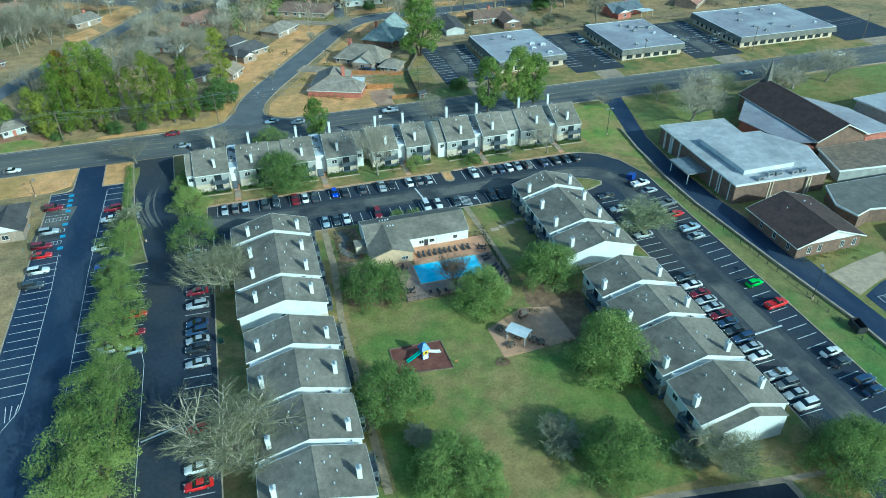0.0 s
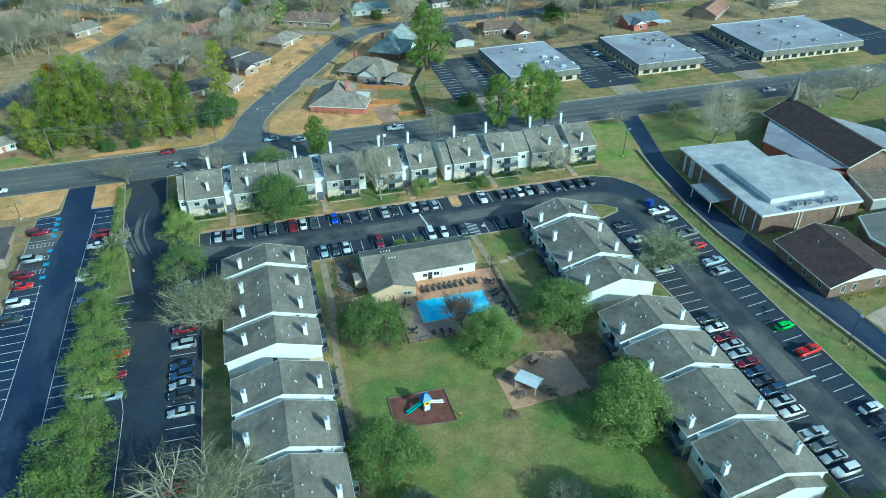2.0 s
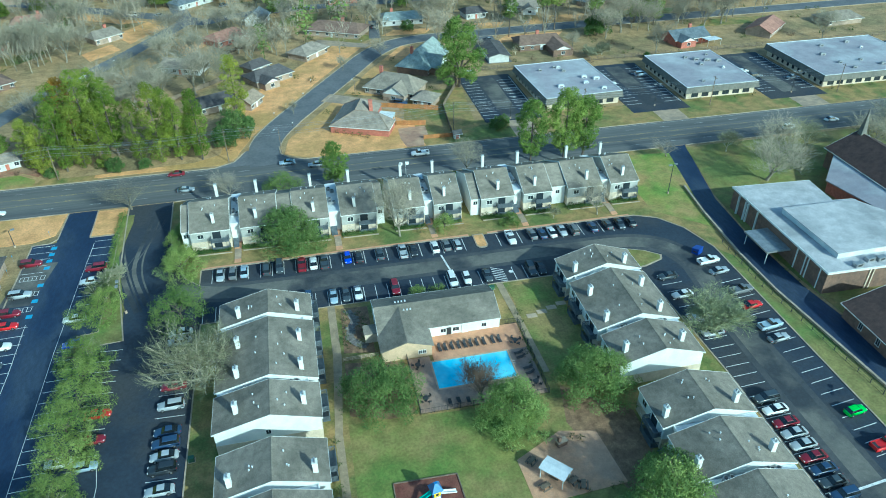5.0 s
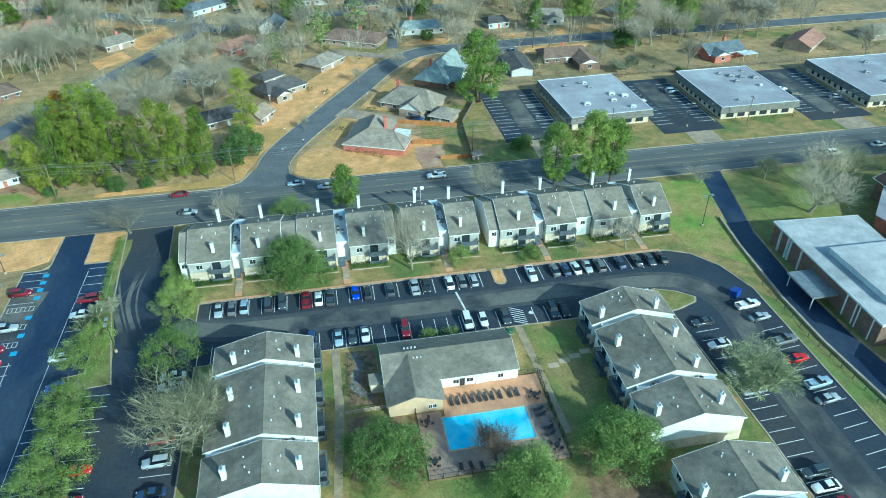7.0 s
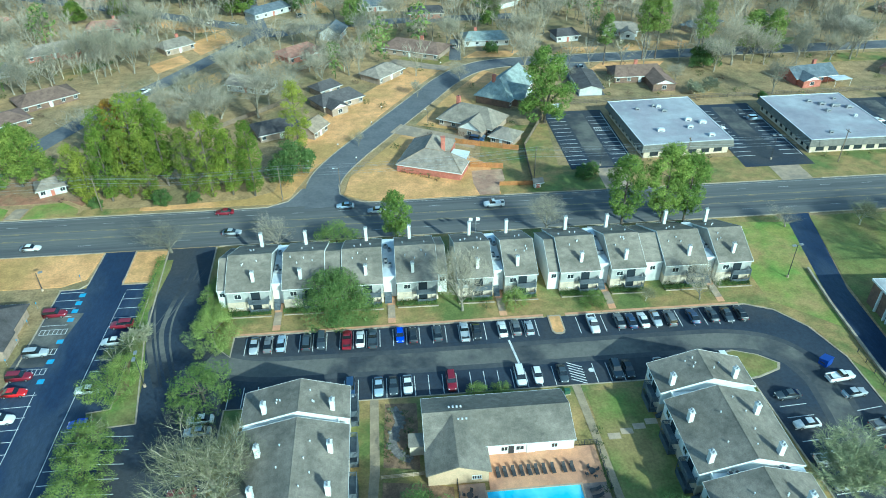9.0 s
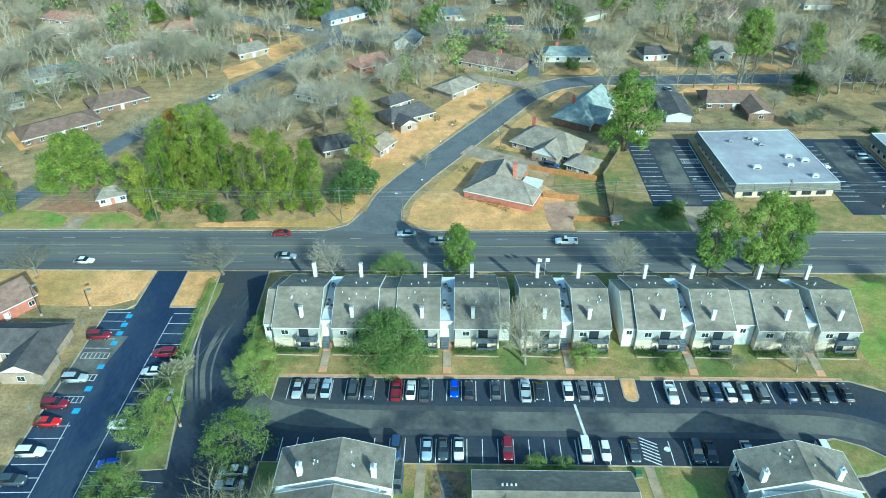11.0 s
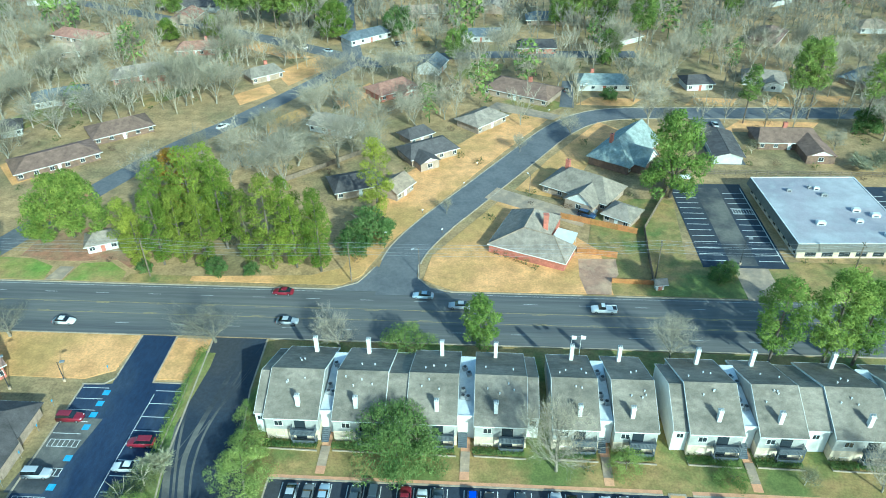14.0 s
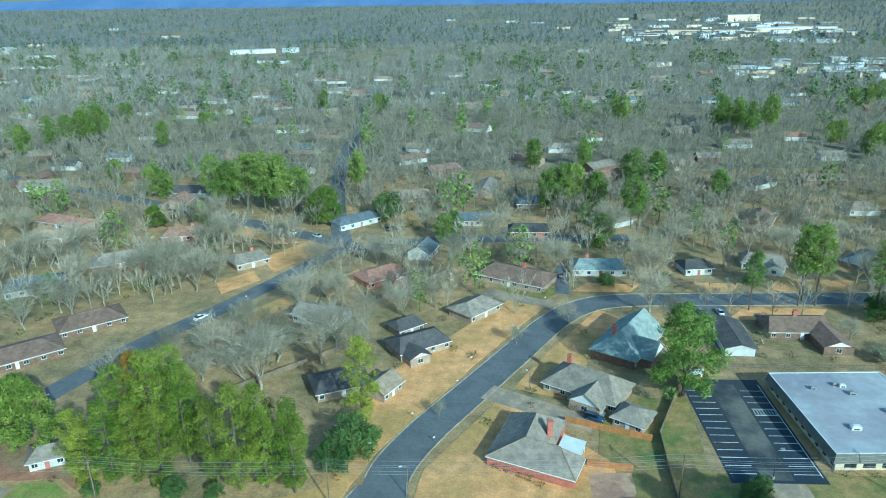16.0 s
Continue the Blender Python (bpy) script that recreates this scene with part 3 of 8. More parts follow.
# markings
aisle = smooth_line([(-21, 168.5), (-12, 165.4), (0, 164.6), (40, 164.4), (72, 164.4), (86, 163.8), (94, 160.4), (97.6, 153), (97.4, 145), (95.9, 130), (95.5, 90), (95.5, 20)])
tagged(part("scuffed_lane", ribbon(aisle, 7.0, 0.0302, 0.0325), M_SCUFF), "scuffed grey asphalt each side of the worn aisle", "parking lot", "", "structure")
tagged(part("worn_aisle", ribbon(aisle, 4.4, 0.0302, 0.0355), M_WORN), "paler worn driving aisle sweeping round the parking lot", "parking lot", "", "structure")
for w, z, way in ((1.2, 0.0345, [(-39.6, 205.5), (-38.3, 196), (-36.7, 186.4), (-35.2, 179.2), (-32.7, 171), (-29.4, 162)]), (0.45, 0.036, [(-37.6, 205.5), (-36.7, 196), (-35.4, 186.4), (-33.8, 179.2), (-31.4, 171), (-28.4, 162)]), (1.0, 0.0345, [(-30.5, 203), (-31.2, 194), (-32.2, 185.1), (-32.2, 178.7), (-30.8, 172.9), (-27.6, 164)]), (0.4, 0.036, [(-28.6, 203), (-29.4, 194), (-30.6, 185.1), (-30.4, 178.7), (-29.2, 172.9), (-26.2, 164)])):
    arc = smooth_line(way)
    tagged(part("tyre_track", ribbon(arc, w, 0.0302, z), M_WORN), "pale curved tyre track worn into the drive", "road wear", "", "structure")
sheet("strip_grass", [(-38.4, 205), (-38.3, 185), (-37.0, 173), (-34.6, 163), (-32.0, 163), (-34.3, 173.6), (-36.6, 185.3), (-35.4, 201), (-35.6, 205)], 0.12, M_TURF, "green grass strip between the two drives", "lawn", 0.1)
sheet("strip_grass", [(-40.3, 152.4), (-31.2, 153.2), (-32.3, 162.9), (-34.5, 162.9), (-36.7, 157.2), (-40.5, 156.3)], 0.11, M_TURF, "mown grass at the rounded end of the strip", "lawn", 0.1)
sheet("worn_bays", [(-57.9, 186.5), (-50.6, 186.5), (-53.2, 170), (-59.8, 170)], 0.0395, M_WORN, "paler worn accessible parking bays", "parking lot", 0.004)
lot_marks = thing("lot_markings", pose(0, 0, 0), "white painted stall lines on the apartment parking lot", "marking", "", "structure")
line_y = Geo().box(-0.07, -2.6, 0, 0.07, 2.6, 0.006).mesh("stall_line", M_LINE)


def stall(x, y, turn, mesh=line_y, parent=lot_marks, z=0.031):
    ob = part("stall_line", mesh, None, parent)
    ob.matrix_basis = pose(x, y, z, 0, 0, turn)
    return ob


for i in range(23):
    stall(-13.9 + 2.745 * i, 171.8, 0)
for i in range(14):
    stall(55.4 + 2.715 * i, 171.8, 0)
for i in range(22):
    if i not in (17, 18):
        stall(3.8 + 2.7 * i, 157.6, 0)
for i in range(4):
    stall(-15.2 + 2.7 * i, 157.6, 0)
for i in range(26):
    if i not in (9, 10):
        stall(-19.3, 152 - 2.85 * i, 88)
for i in range(11):
    stall(-33.1, 150.4 - 3.05 * i, 86)
for i in range(31):
    stall(89.1, 148.5 - 2.72 * i, 93)
    if i > 2:
        stall(102.6, 152.5 - 2.95 * i, 97)
part("cross_bar", ribbon([(40.0, 168.6), (41.0, 160.8)], 0.45, 0.031, 0.037), M_LINE, lot_marks)
part("cross_bar", ribbon([(92.4, 88.1), (99.8, 88.9)], 0.45, 0.031, 0.037), M_LINE, lot_marks)
part("cross_bar", ribbon([(-29.2, 95.2), (-22.5, 97.2)], 0.4, 0.031, 0.037), M_LINE, lot_marks)
part("edge_line", ribbon([(-29.3, 60), (-29.7, 116), (-30.4, 120)], 0.1, 0.031, 0.037), M_LINE, lot_marks)
hatch = Geo()
for i in range(7):
    ribbon([(50.2, 156.4 + 0.75 * i), (53.0, 154.9 + 0.75 * i)], 0.22, 0.031, 0.037, hatch)
part("hatched_bay", hatch, M_LINE, lot_marks)
part("access_symbol", Geo().prism([(54.6 + 0.6 * math.cos(a * 0.7), 158.4 + 0.6 * math.sin(a * 0.7)) for a in range(9)], 0.031, 0.036), M_LINE, lot_marks, "plain painted wheelchair-bay symbol patch")

seal_marks = thing("lot_markings", pose(0, 0, 0), "fresh white stall lines and blue bays on sealed asphalt", "marking", "", "structure")
line_long = Geo().box(-0.07, -3.1, 0, 0.07, 3.1, 0.006).mesh("stall_line", M_LINE)
for i in range(5):
    stall(-55.6, 194.2 - 2.85 * i, 90, line_y, seal_marks, 0.036)
for i in range(18):
    stall(-54.7, 162.1 - 2.82 * i, 92, line_long, seal_marks, 0.036)
for i in range(9):
    stall(-41.0, 194 - 3.3 * i, 90, line_y, seal_marks, 0.036)
for i in range(15):
    stall(-41.1, 152.4 - 2.88 * i, 92, line_y, seal_marks, 0.036)
part("edge_line", ribbon([(-52.2, 163), (-51.6, 148), (-51.4, 114), (-51.6, 109.6), (-54, 104.4)], 0.1, 0.036, 0.042), M_LINE, seal_marks)
part("edge_line", ribbon([(-43.6, 193), (-44.0, 176), (-44.2, 152), (-43.7, 110)], 0.1, 0.036, 0.042), M_LINE, seal_marks)
for y in (193, 190.2, 187.4, 184.4, 177.4, 171.4, 165.8):
    part("blue_bay_patch", Geo().box(-0.65, -0.65, 0, 0.65, 0.65, 0.007, pose(-53.0 + (193 - y) * 0.03, y, 0.036)), M_BLUE, seal_marks, "blue accessible-bay patch")
for y in (180.6, 174.4, 168.6):
    h = Geo()
    for k in range(7):
        h.box(-57.8 + k * 0.9, y - 0.75, 0.036, -57.68 + k * 0.9, y + 0.75, 0.042)
    h.box(-57.8, y - 0.85, 0.036, -52.2, y - 0.75, 0.042).box(-57.8, y + 0.75, 0.036, -52.2, y + 0.85, 0.042)
    part("hatched_bay", h, M_LINE, seal_marks)
h = Geo()
for k in range(6):
    ribbon([(-57.4 + k * 1.1, 111.3), (-55.6 + k * 0.7, 105.6 + k * 0.5)], 0.14, 0.036, 0.042, h)
part("hatched_bay", h, M_LINE, seal_marks)

line_office = Geo().box(-0.1, -2.8, 0, 0.1, 2.8, 0.006).mesh("stall_line", M_LINE)
office_marks = thing("lot_markings", pose(0, 0, 0), "white stall lines on the office parking lots", "marking", "", "structure")
for x0, x1 in ((70.6, 90.6), (121.5, 142.6), (173.5, 196)):
    for i in range(13):
        stall(x0 + 3.3, 243 + 2.75 * i, 90, line_office, office_marks, 0.081)
        stall(x1 - 3.4, 243 + 2.75 * i, 90, line_office, office_marks, 0.081)
    part("edge_line", ribbon([(x1 - 0.6, 242), (x1 - 0.6, 279)], 0.2, 0.081, 0.087), M_LINE, office_marks)

for x0, x1 in ((70.6, 90.6), (121.5, 142.6), (173.5, 196)):
    sheet("worn_aisle", rect((x0 + x1) / 2 - 3.2, 241, (x0 + x1) / 2 + 3.2, 279), 0.0835, M_WORN, "paler worn aisle of the office lot", "parking lot", 0.02)
h = Geo()
for k in range(8):
    h.box(84.6 + k * 0.7, 265.2, 0.0815, 84.75 + k * 0.7, 267.4, 0.0875)
h.box(84.6, 265.1, 0.0815, 90, 265.25, 0.0875).box(84.6, 267.35, 0.0815, 90, 267.5, 0.0875)
part("hatched_bay", h, M_LINE, office_marks)

road_marks = thing("lane_markings", pose(0, 0, 0), "worn white dashes and yellow lines on the main road", "marking", "", "structure")
dash = Geo().box(-1.5, -0.06, 0, 1.5, 0.06, 0.006).mesh("lane_dash", M_FADED)
for i in range(46):
    for y in (213.6, 223.9):
        ob = part("lane_dash", dash, None, road_marks)
        ob.matrix_basis = pose(-230 + 12.2 * i + (3 if y > 220 else 0), y, 0.021)
for y in (216.9, 217.25, 220.3, 220.65):
    g = Geo()
    if y in (216.9, 220.65):
        g.box(-300, y - 0.06, 0.021, 500, y + 0.06, 0.027)
    else:
        for i in range(66):
            g.box(-300 + 12.2 * i, y - 0.06, 0.021, -297 + 12.2 * i, y + 0.06, 0.027)
    part("yellow_line", g, M_YELLOW, road_marks, "faded yellow turning lane line")
part("edge_line", Geo().box(-300, 226.6, 0.021, -18, 226.72, 0.027).box(13, 226.7, 0.021, 500, 226.8, 0.027), M_FADED, road_marks)
fore_marks = thing("lot_markings", pose(0, 0, 0), "white box markings on the church forecourt", "marking", "", "structure")
h = Geo()
for k in range(6):
    h.box(126.4 + k * 1.5, 86, 0.092, 126.52 + k * 1.5, 91, 0.098)
h.box(126.4, 90.9, 0.092, 136, 91.02, 0.098).box(126.4, 86, 0.092, 136, 86.12, 0.098)
part("hatched_bay", h, M_LINE, fore_marks)

for a, b in (((-34.2, 174.0), (-24.9, 210.0)), ((-35.2, 175.9), (-26.2, 209.6)), ((-33.6, 176.5), (-24.4, 209.0))):
    tagged(part("tyre_track", ribbon([a, b], 0.1, 0.0302, 0.0375), M_WORN), "thin pale scrape across the entrance drive", "road wear", "", "structure")
for x0, x1 in ((-19.6, -9.6), (-6.9, 1.8), (6.0, 14.6), (17.7, 26.6), (31.1, 38.9), (41.5, 48.7), (54.0, 62.8), (65.5, 73.2), (77.8, 87.3), (89.9, 97.7)):
    kerb([(x0, 182.6), (x0, 181.3), (x1, 181.1)], "low pale edging before the foundation hedge", 0.2, 0.3)
# walks
sheet("walkway", [(10.1, 72), (11.5, 72), (11.3, 118), (13.0, 138), (13.0, 154.6), (11.4, 154.6), (11.3, 138), (9.9, 118)], 0.1, M_PATH, "tan worn path behind the apartments", "walkway")
sheet("walkway", [(-16.5, 175.3), (48.6, 175.3), (48.6, 176.0), (-16.5, 175.9)], 0.1, M_DECK, "concrete pavement edging the row of parked cars", "walkway")
sheet("walkway", [(53.4, 175.3), (92, 175.3), (92, 175.9), (53.4, 176.0)], 0.1, M_DECK, "concrete pavement edging the row of parked cars", "walkway")
for x in (-8.2, 16.2, 40.2, 64.2, 88.6):
    sheet("walkway", rect(x - 0.8, 176.4, x + 0.8, 186), 0.12, M_DECK, "brick-coloured walk up to the breezeway", "walkway")
    for k in range(3):
        sheet("walk_step", rect(x - 0.8, 178 + k * 1.4, x + 0.8, 179.4 + k * 1.4), 0.16 + 0.05 * k, M_DRIVE, "concrete step in the walk", "step", 0.15)
for k in range(4):
    sheet("stepping_slab", rect(53.2 + k * 2.5, 141.2 + k * 0.9, 55.4 + k * 2.5, 142.5 + k * 0.9), 0.13, M_CONC, "pale concrete stepping slab in the lawn", "walkway", 0.1)
sheet("walkway", [(51.2, 125), (52.4, 125), (51.4, 154.6), (49.8, 154.6)], 0.1, M_PATH, "concrete walk along the pool fence", "walkway")
sheet("south_drive", [(50, 58.7), (61, 57.0), (74.2, 55.3), (74.6, 54), (74.4, 47), (50, 47)], 0.055, M_LOT, "dark asphalt turning place south of the blocks", "drive")
sheet("walkway", [(49.4, 59.6), (49.6, 58.6), (61, 57.0), (74.4, 55.2), (74.9, 47), (75.9, 47), (75.6, 55.2), (93, 53.4), (93, 54.4), (74.4, 56.4), (61.2, 58.1)], 0.1, M_DRIVE, "pale concrete walk beside the block end", "walkway")

# ---- buildings ----
CYL = [(math.cos(a * math.pi / 4), math.sin(a * math.pi / 4)) for a in range(8)]


def window(parent, m, w, h, name="window", frame_mat=None):
    """A window in a wall: frame with sill, and panes set back in it. m: middle of its foot, outwards is -y."""
    f = Geo()
    t = 0.07
    f.box(-w / 2, -0.05, 0, -w / 2 + t, 0.02, h, m).box(w / 2 - t, -0.05, 0, w / 2, 0.02, h, m).box(-w / 2, -0.05, h - t, w / 2, 0.02, h, m).box(-w / 2 - 0.05, -0.09, -0.05, w / 2 + 0.05, 0.02, 0.04, m).box(-0.025, -0.045, 0, 0.025, 0.02, h, m)
    ob = part(name, f, frame_mat or M_WHITE, parent)
    part("pane", Geo().box(-w / 2 + t, -0.025, 0.04, w / 2 - t, 0.015, h - t, m), M_PANE, ob, "dark window glass")
    return ob


def chimney(parent, x, y, z0, z1, w=1.25, d=0.8, mat=None):
    c = part("chimney", Geo().box(x - w / 2, y - d / 2, z0, x + w / 2, y + d / 2, z1).box(x - w / 2 - 0.08, y - d / 2 - 0.08, z1, x + w / 2 + 0.08, y + d / 2 + 0.08, z1 + 0.12), mat or M_WHITE, parent, "white boxed chimney with cap")
    for s in (-0.3 * w, 0.3 * w):
        part("flue", Geo().tube((x + s, y, z1 + 0.12), (x + s, y, z1 + 0.55), 0.14, 0.16, 8), M_METAL, c, "short metal flue")
    return c


def balcony(parent, x, y, z, w=3.4, d=1.5):
    """A balcony before the front wall (which faces -y)."""
    b = part("balcony", Geo().box(x, y - d, z - 0.15, x + w, y, z), M_RAIL, parent, "grey slatted balcony")
    for px in (x + 0.06, x + w - 0.06):
        part("post", Geo().box(px - 0.06, y - d, z - 2.4 if z > 2 else z, px + 0.06, y - d + 0.12, z + 1.05), M_RAIL, b)
    r = Geo().box(x, y - d, z + 1.0, x + w, y - d + 0.1, z + 1.1)
    k = int(w / 0.22)
    for i in range(k):
        r.box(x + i * w / k, y - d + 0.03, z, x + i * w / k + 0.13, y - d + 0.06, z + 1.0)
    for px in (x, x + w - 0.08):
        r.box(px, y - d, z + 1.0, px + 0.08, y, z + 1.1)
        for i in range(7):
            r.box(px + 0.02, y - d + 0.2 * i + 0.1, z, px + 0.05, y - d + 0.2 * i + 0.22, z + 1.0)
    tagged(part("railing", r, M_RAIL, b), kind="stuff")
    part("glass_door", Geo().box(x + 0.5, y - 0.06, z + 0.02, x + 2.4, y + 0.02, z + 2.1), M_PANE, b, "dark sliding glass door")
    return b


def gable_shell(parent, L, a, b, zr, za, zb, wall, roof, over=0.35, lift=0.16, gable_over=0.12):
    """Walls and a two-slope roof: the ridge along x from 0 to L at y 0, the front eave at y -a, the back eave at y b."""
    wa, wb = a - over, b - over
    sa, sb = (zr - za) / a, (zr - zb) / b
    part("wall", Geo().bar([(-wa, 0), (wb, 0), (wb, zb + sb * over), (0, zr), (-wa, za + sa * over)][::-1], 0, L), wall, parent)
    e = gable_over
    part("roof_slope", Geo().slab([(-e, -a, za + lift), (L + e, -a, za + lift), (L + e, 0, zr + lift), (-e, 0, zr + lift)], lift - 0.01), roof, parent, "shingled roof slope")
    part("roof_slope", Geo().slab([(-e, 0, zr + lift + 0.002), (L + e, 0, zr + lift + 0.002), (L + e, b, zb + lift), (-e, b, zb + lift)], lift - 0.01), roof, parent, "shingled roof slope")
    for x in (-e - 0.05, L + e):
        part("bargeboard", Geo().add([(x, -a, za - 0.12), (x, 0, zr - 0.12), (x, b, zb - 0.12), (x, b, zb + lift + 0.03), (x, 0, zr + lift + 0.035), (x, -a, za + lift + 0.03), (x + 0.05, -a, za - 0.12), (x + 0.05, 0, zr - 0.12), (x + 0.05, b, zb - 0.12), (x + 0.05, b, zb + lift + 0.03), (x + 0.05, 0, zr + lift + 0.035), (x + 0.05, -a, za + lift + 0.03)], [(0, 1, 4, 5), (1, 2, 3, 4), (6, 11, 10, 7), (7, 10, 9, 8), (5, 4, 10, 11), (4, 3, 9, 10), (0, 6, 7, 1), (1, 7, 8, 2)]), M_WHITE, parent)
    part("ridge_cap", Geo().bar([(-0.22, zr + lift - 0.06), (0.22, zr + lift - 0.06), (0, zr + lift + 0.05)], -e, L + e), roof, parent)
    for y, z in ((-a - 0.04, za), (b, zb)):
        part("gutter", Geo().box(-e, y, z - 0.02, L + e, y + 0.05, z + lift + 0.01), M_WHITE, parent)


def vents(parent, L, a, b, zr, za, zb, rng, n=4):
    for i in range(n):
        y = rng.choice((-1, 1)) * rng.uniform(0.12, 0.4)
        x = rng.uniform(0.15, 0.85) * L
        yy, z = (y * a, zr + (zr - za) * y) if y < 0 else (y * b, zr - (zr - zb) * y)
        part("roof_vent", Geo().tube((x, yy, z), (x, yy, z + 0.5), 0.09, 0.09, 6).tube((x, yy, z + 0.45), (x, yy, z + 0.55), 0.16, 0.12, 6), M_MEMB, parent, "small white vent pipe")


def apartment(m, L, a, b, seed, zr=8.0, za=5.1, zb=5.1, ca=None, cb=None, label="", front="balcony", group="apartment houses", cx=None, wall=None, cw=0.95):
    rng = random.Random(seed)
    t = thing("apartment_house", m, label or "white two-storey apartment house with grey shingle roof", "house", group)
    gable_shell(t, L, a, b, zr, za, zb, wall or M_WHITE, M_ROOF)
    for x, y in [(q, -ca) for q in (cx or [L * 0.55])] + [(q, cb) for q in (cx or [L * 0.55])]:
        z = zr - (zr - za) * abs(y) / (a if y < 0 else b)
        chimney(t, x, y, z - 1.2, z + 2.3, cw, 0.8)
    vents(t, L, a, b, zr, za, zb, rng, 6)
    part("brick_base", Geo().box(-0.05, -a + 0.30, 0, L + 0.05, b - 0.30, min(2.5, zb - 0.6)), M_CREAM, t, "cream brick ground storey")
    n = max(1, round(L / 8))
    for k in range(n):
        x = k * L / n
        if front:
            for z in (0.25, 2.85):
                balcony(t, x + L / n - 4.7, -a + 0.35, z, 4.3)
        for z in (0.9, 3.4):
            window(t, pose(x + L / n * 0.25, -a + 0.35, z), 1.5, 1.2)
            for q in (0.25, 0.7):
                if z + 1.2 < zb:
                    window(t, pose(x + L / n * q, b - 0.35, z, 0, 0, 180), 1.3, 1.2)
    for z in (1.0, 3.5):
        window(t, pose(0, 0.8, z, 0, 0, -90), 0.9, 1.1)
    return t


def flat_link(m, L, a, b, z, label="flat white roof over the breezeway between apartment houses"):
    """A low link with a flat membrane roof and parapet, between two gables."""
    t = thing("breezeway", m, label, "breezeway", "breezeways")
    for y0 in (-a + 2.2, b - 1):
        part("wall", Geo().box(0.02, y0, 0, L - 0.02, y0 + 0.2, z - 0.2), M_WHITE, t)
    part("roof", Geo().box(0.02, -a + 2, z - 0.2, L - 0.02, b - 0.6, z), M_MEMB, t, "white membrane roof")
    part("parapet", Geo().box(0.02, -a + 1.85, z - 0.5, L - 0.02, -a + 2.05, z + 0.25), M_WHITE, t)
    prof = [(-a - 0.2, 0)]
    for k in range(8):
        prof += [(-a - 0.2 + 0.27 * k, 0.19 * (k + 1)), (-a + 0.07 + 0.27 * k, 0.19 * (k + 1))]
    prof.append((-a + 1.96, 0))
    part("stair", Geo().bar(prof, 0.15, L * 0.6), M_RAIL, t, "dark stair in the breezeway")
    return t


def ac_unit(x, y, z, turn=0, s=0.85):
    t = thing("air_conditioner", pose(x, y, z, 0, 0, turn), "grey metal air-conditioning condenser on a flat roof", "air conditioner", "condensers")
    part("casing", Geo().box(-s / 2, -s / 2, 0.05, s / 2, s / 2, 0.8).box(-s / 2 + 0.06, -s / 2 + 0.06, 0, s / 2 - 0.06, s / 2 - 0.06, 0.06), M_METAL, t)
    part("fan_grille", Geo().prism([(0.33 * c, 0.33 * q) for c, q in CYL], 0.8, 0.84), M_DARK, t, "round dark fan grille")
    return t


# the long row: ridge along x
ROW_Y, ROW_A, ROW_B = 191.8, 8.5, 12.1
units = [(-18.9, -9.5), (-6.9, 2.0), (6.0, 14.6), (17.7, 26.6), (31.1, 38.9), (41.5, 48.7), (54.0, 62.8), (65.5, 73.2), (77.8, 87.3), (89.9, 97.7)]
chim = [5.7, 3.9, 5.1, 3.6, 4.5, 3.0, 4.9, 3.5, 5.7, 3.9]
for i, (x0, x1) in enumerate(units):
    apartment(pose(x0, ROW_Y, 0), x1 - x0, ROW_A, ROW_B, i, zr=9.15, za=5.25, zb=3.5, ca=6.0, cb=9.4, cx=[chim[i]], cw=0.68, wall=M_SIDING, label="white two-storey row house with grey shingle roof and slatted balconies", group="row houses")
for x0, x1 in ((-9.4, -7.0), (14.7, 17.6), (39.0, 41.4), (62.9, 65.4), (87.4, 89.8)):
    flat_link(pose(x0, ROW_Y, 0), x1 - x0, ROW_A, 9.2, 5.6)
    for k, (dx, dy) in enumerate(((0.8, -2.2), (1.7, -2.4), (0.8, -0.6), (1.7, 3.6), (0.9, 5.0))):
        ac_unit(x0 + dx, ROW_Y + dy, 5.6, 7 * k)


def low_link(m, L, a, b, zr, za, zb):
    t = thing("link_house", m, "set-back grey-roofed link between row houses", "house", "link houses")
    gable_shell(t, L, a, b, zr, za, zb, M_WHITE, M_ROOF, gable_over=0.0)
    window(t, pose(L / 2, -a + 0.35, 3.2), 1.2, 1.1)
    return t


low_link(pose(2.2, ROW_Y, 0), 3.6, 6.8, 11.0, 8.8, 5.4, 3.7)
low_link(pose(73.4, ROW_Y, 0), 4.2, 6.8, 11.0, 8.8, 5.4, 3.7)
low_link(pose(-21.0, ROW_Y, 0), 1.9, 7.2, 11.2, 8.5, 5.0, 3.6)
low_link(pose(26.8, ROW_Y + 0.3, 0), 2.0, 6.4, 10.6, 8.6, 5.2, 3.7)
low_link(pose(51.4, ROW_Y, 0), 2.5, 7.6, 9.4, 8.6, 4.9, 4.4)


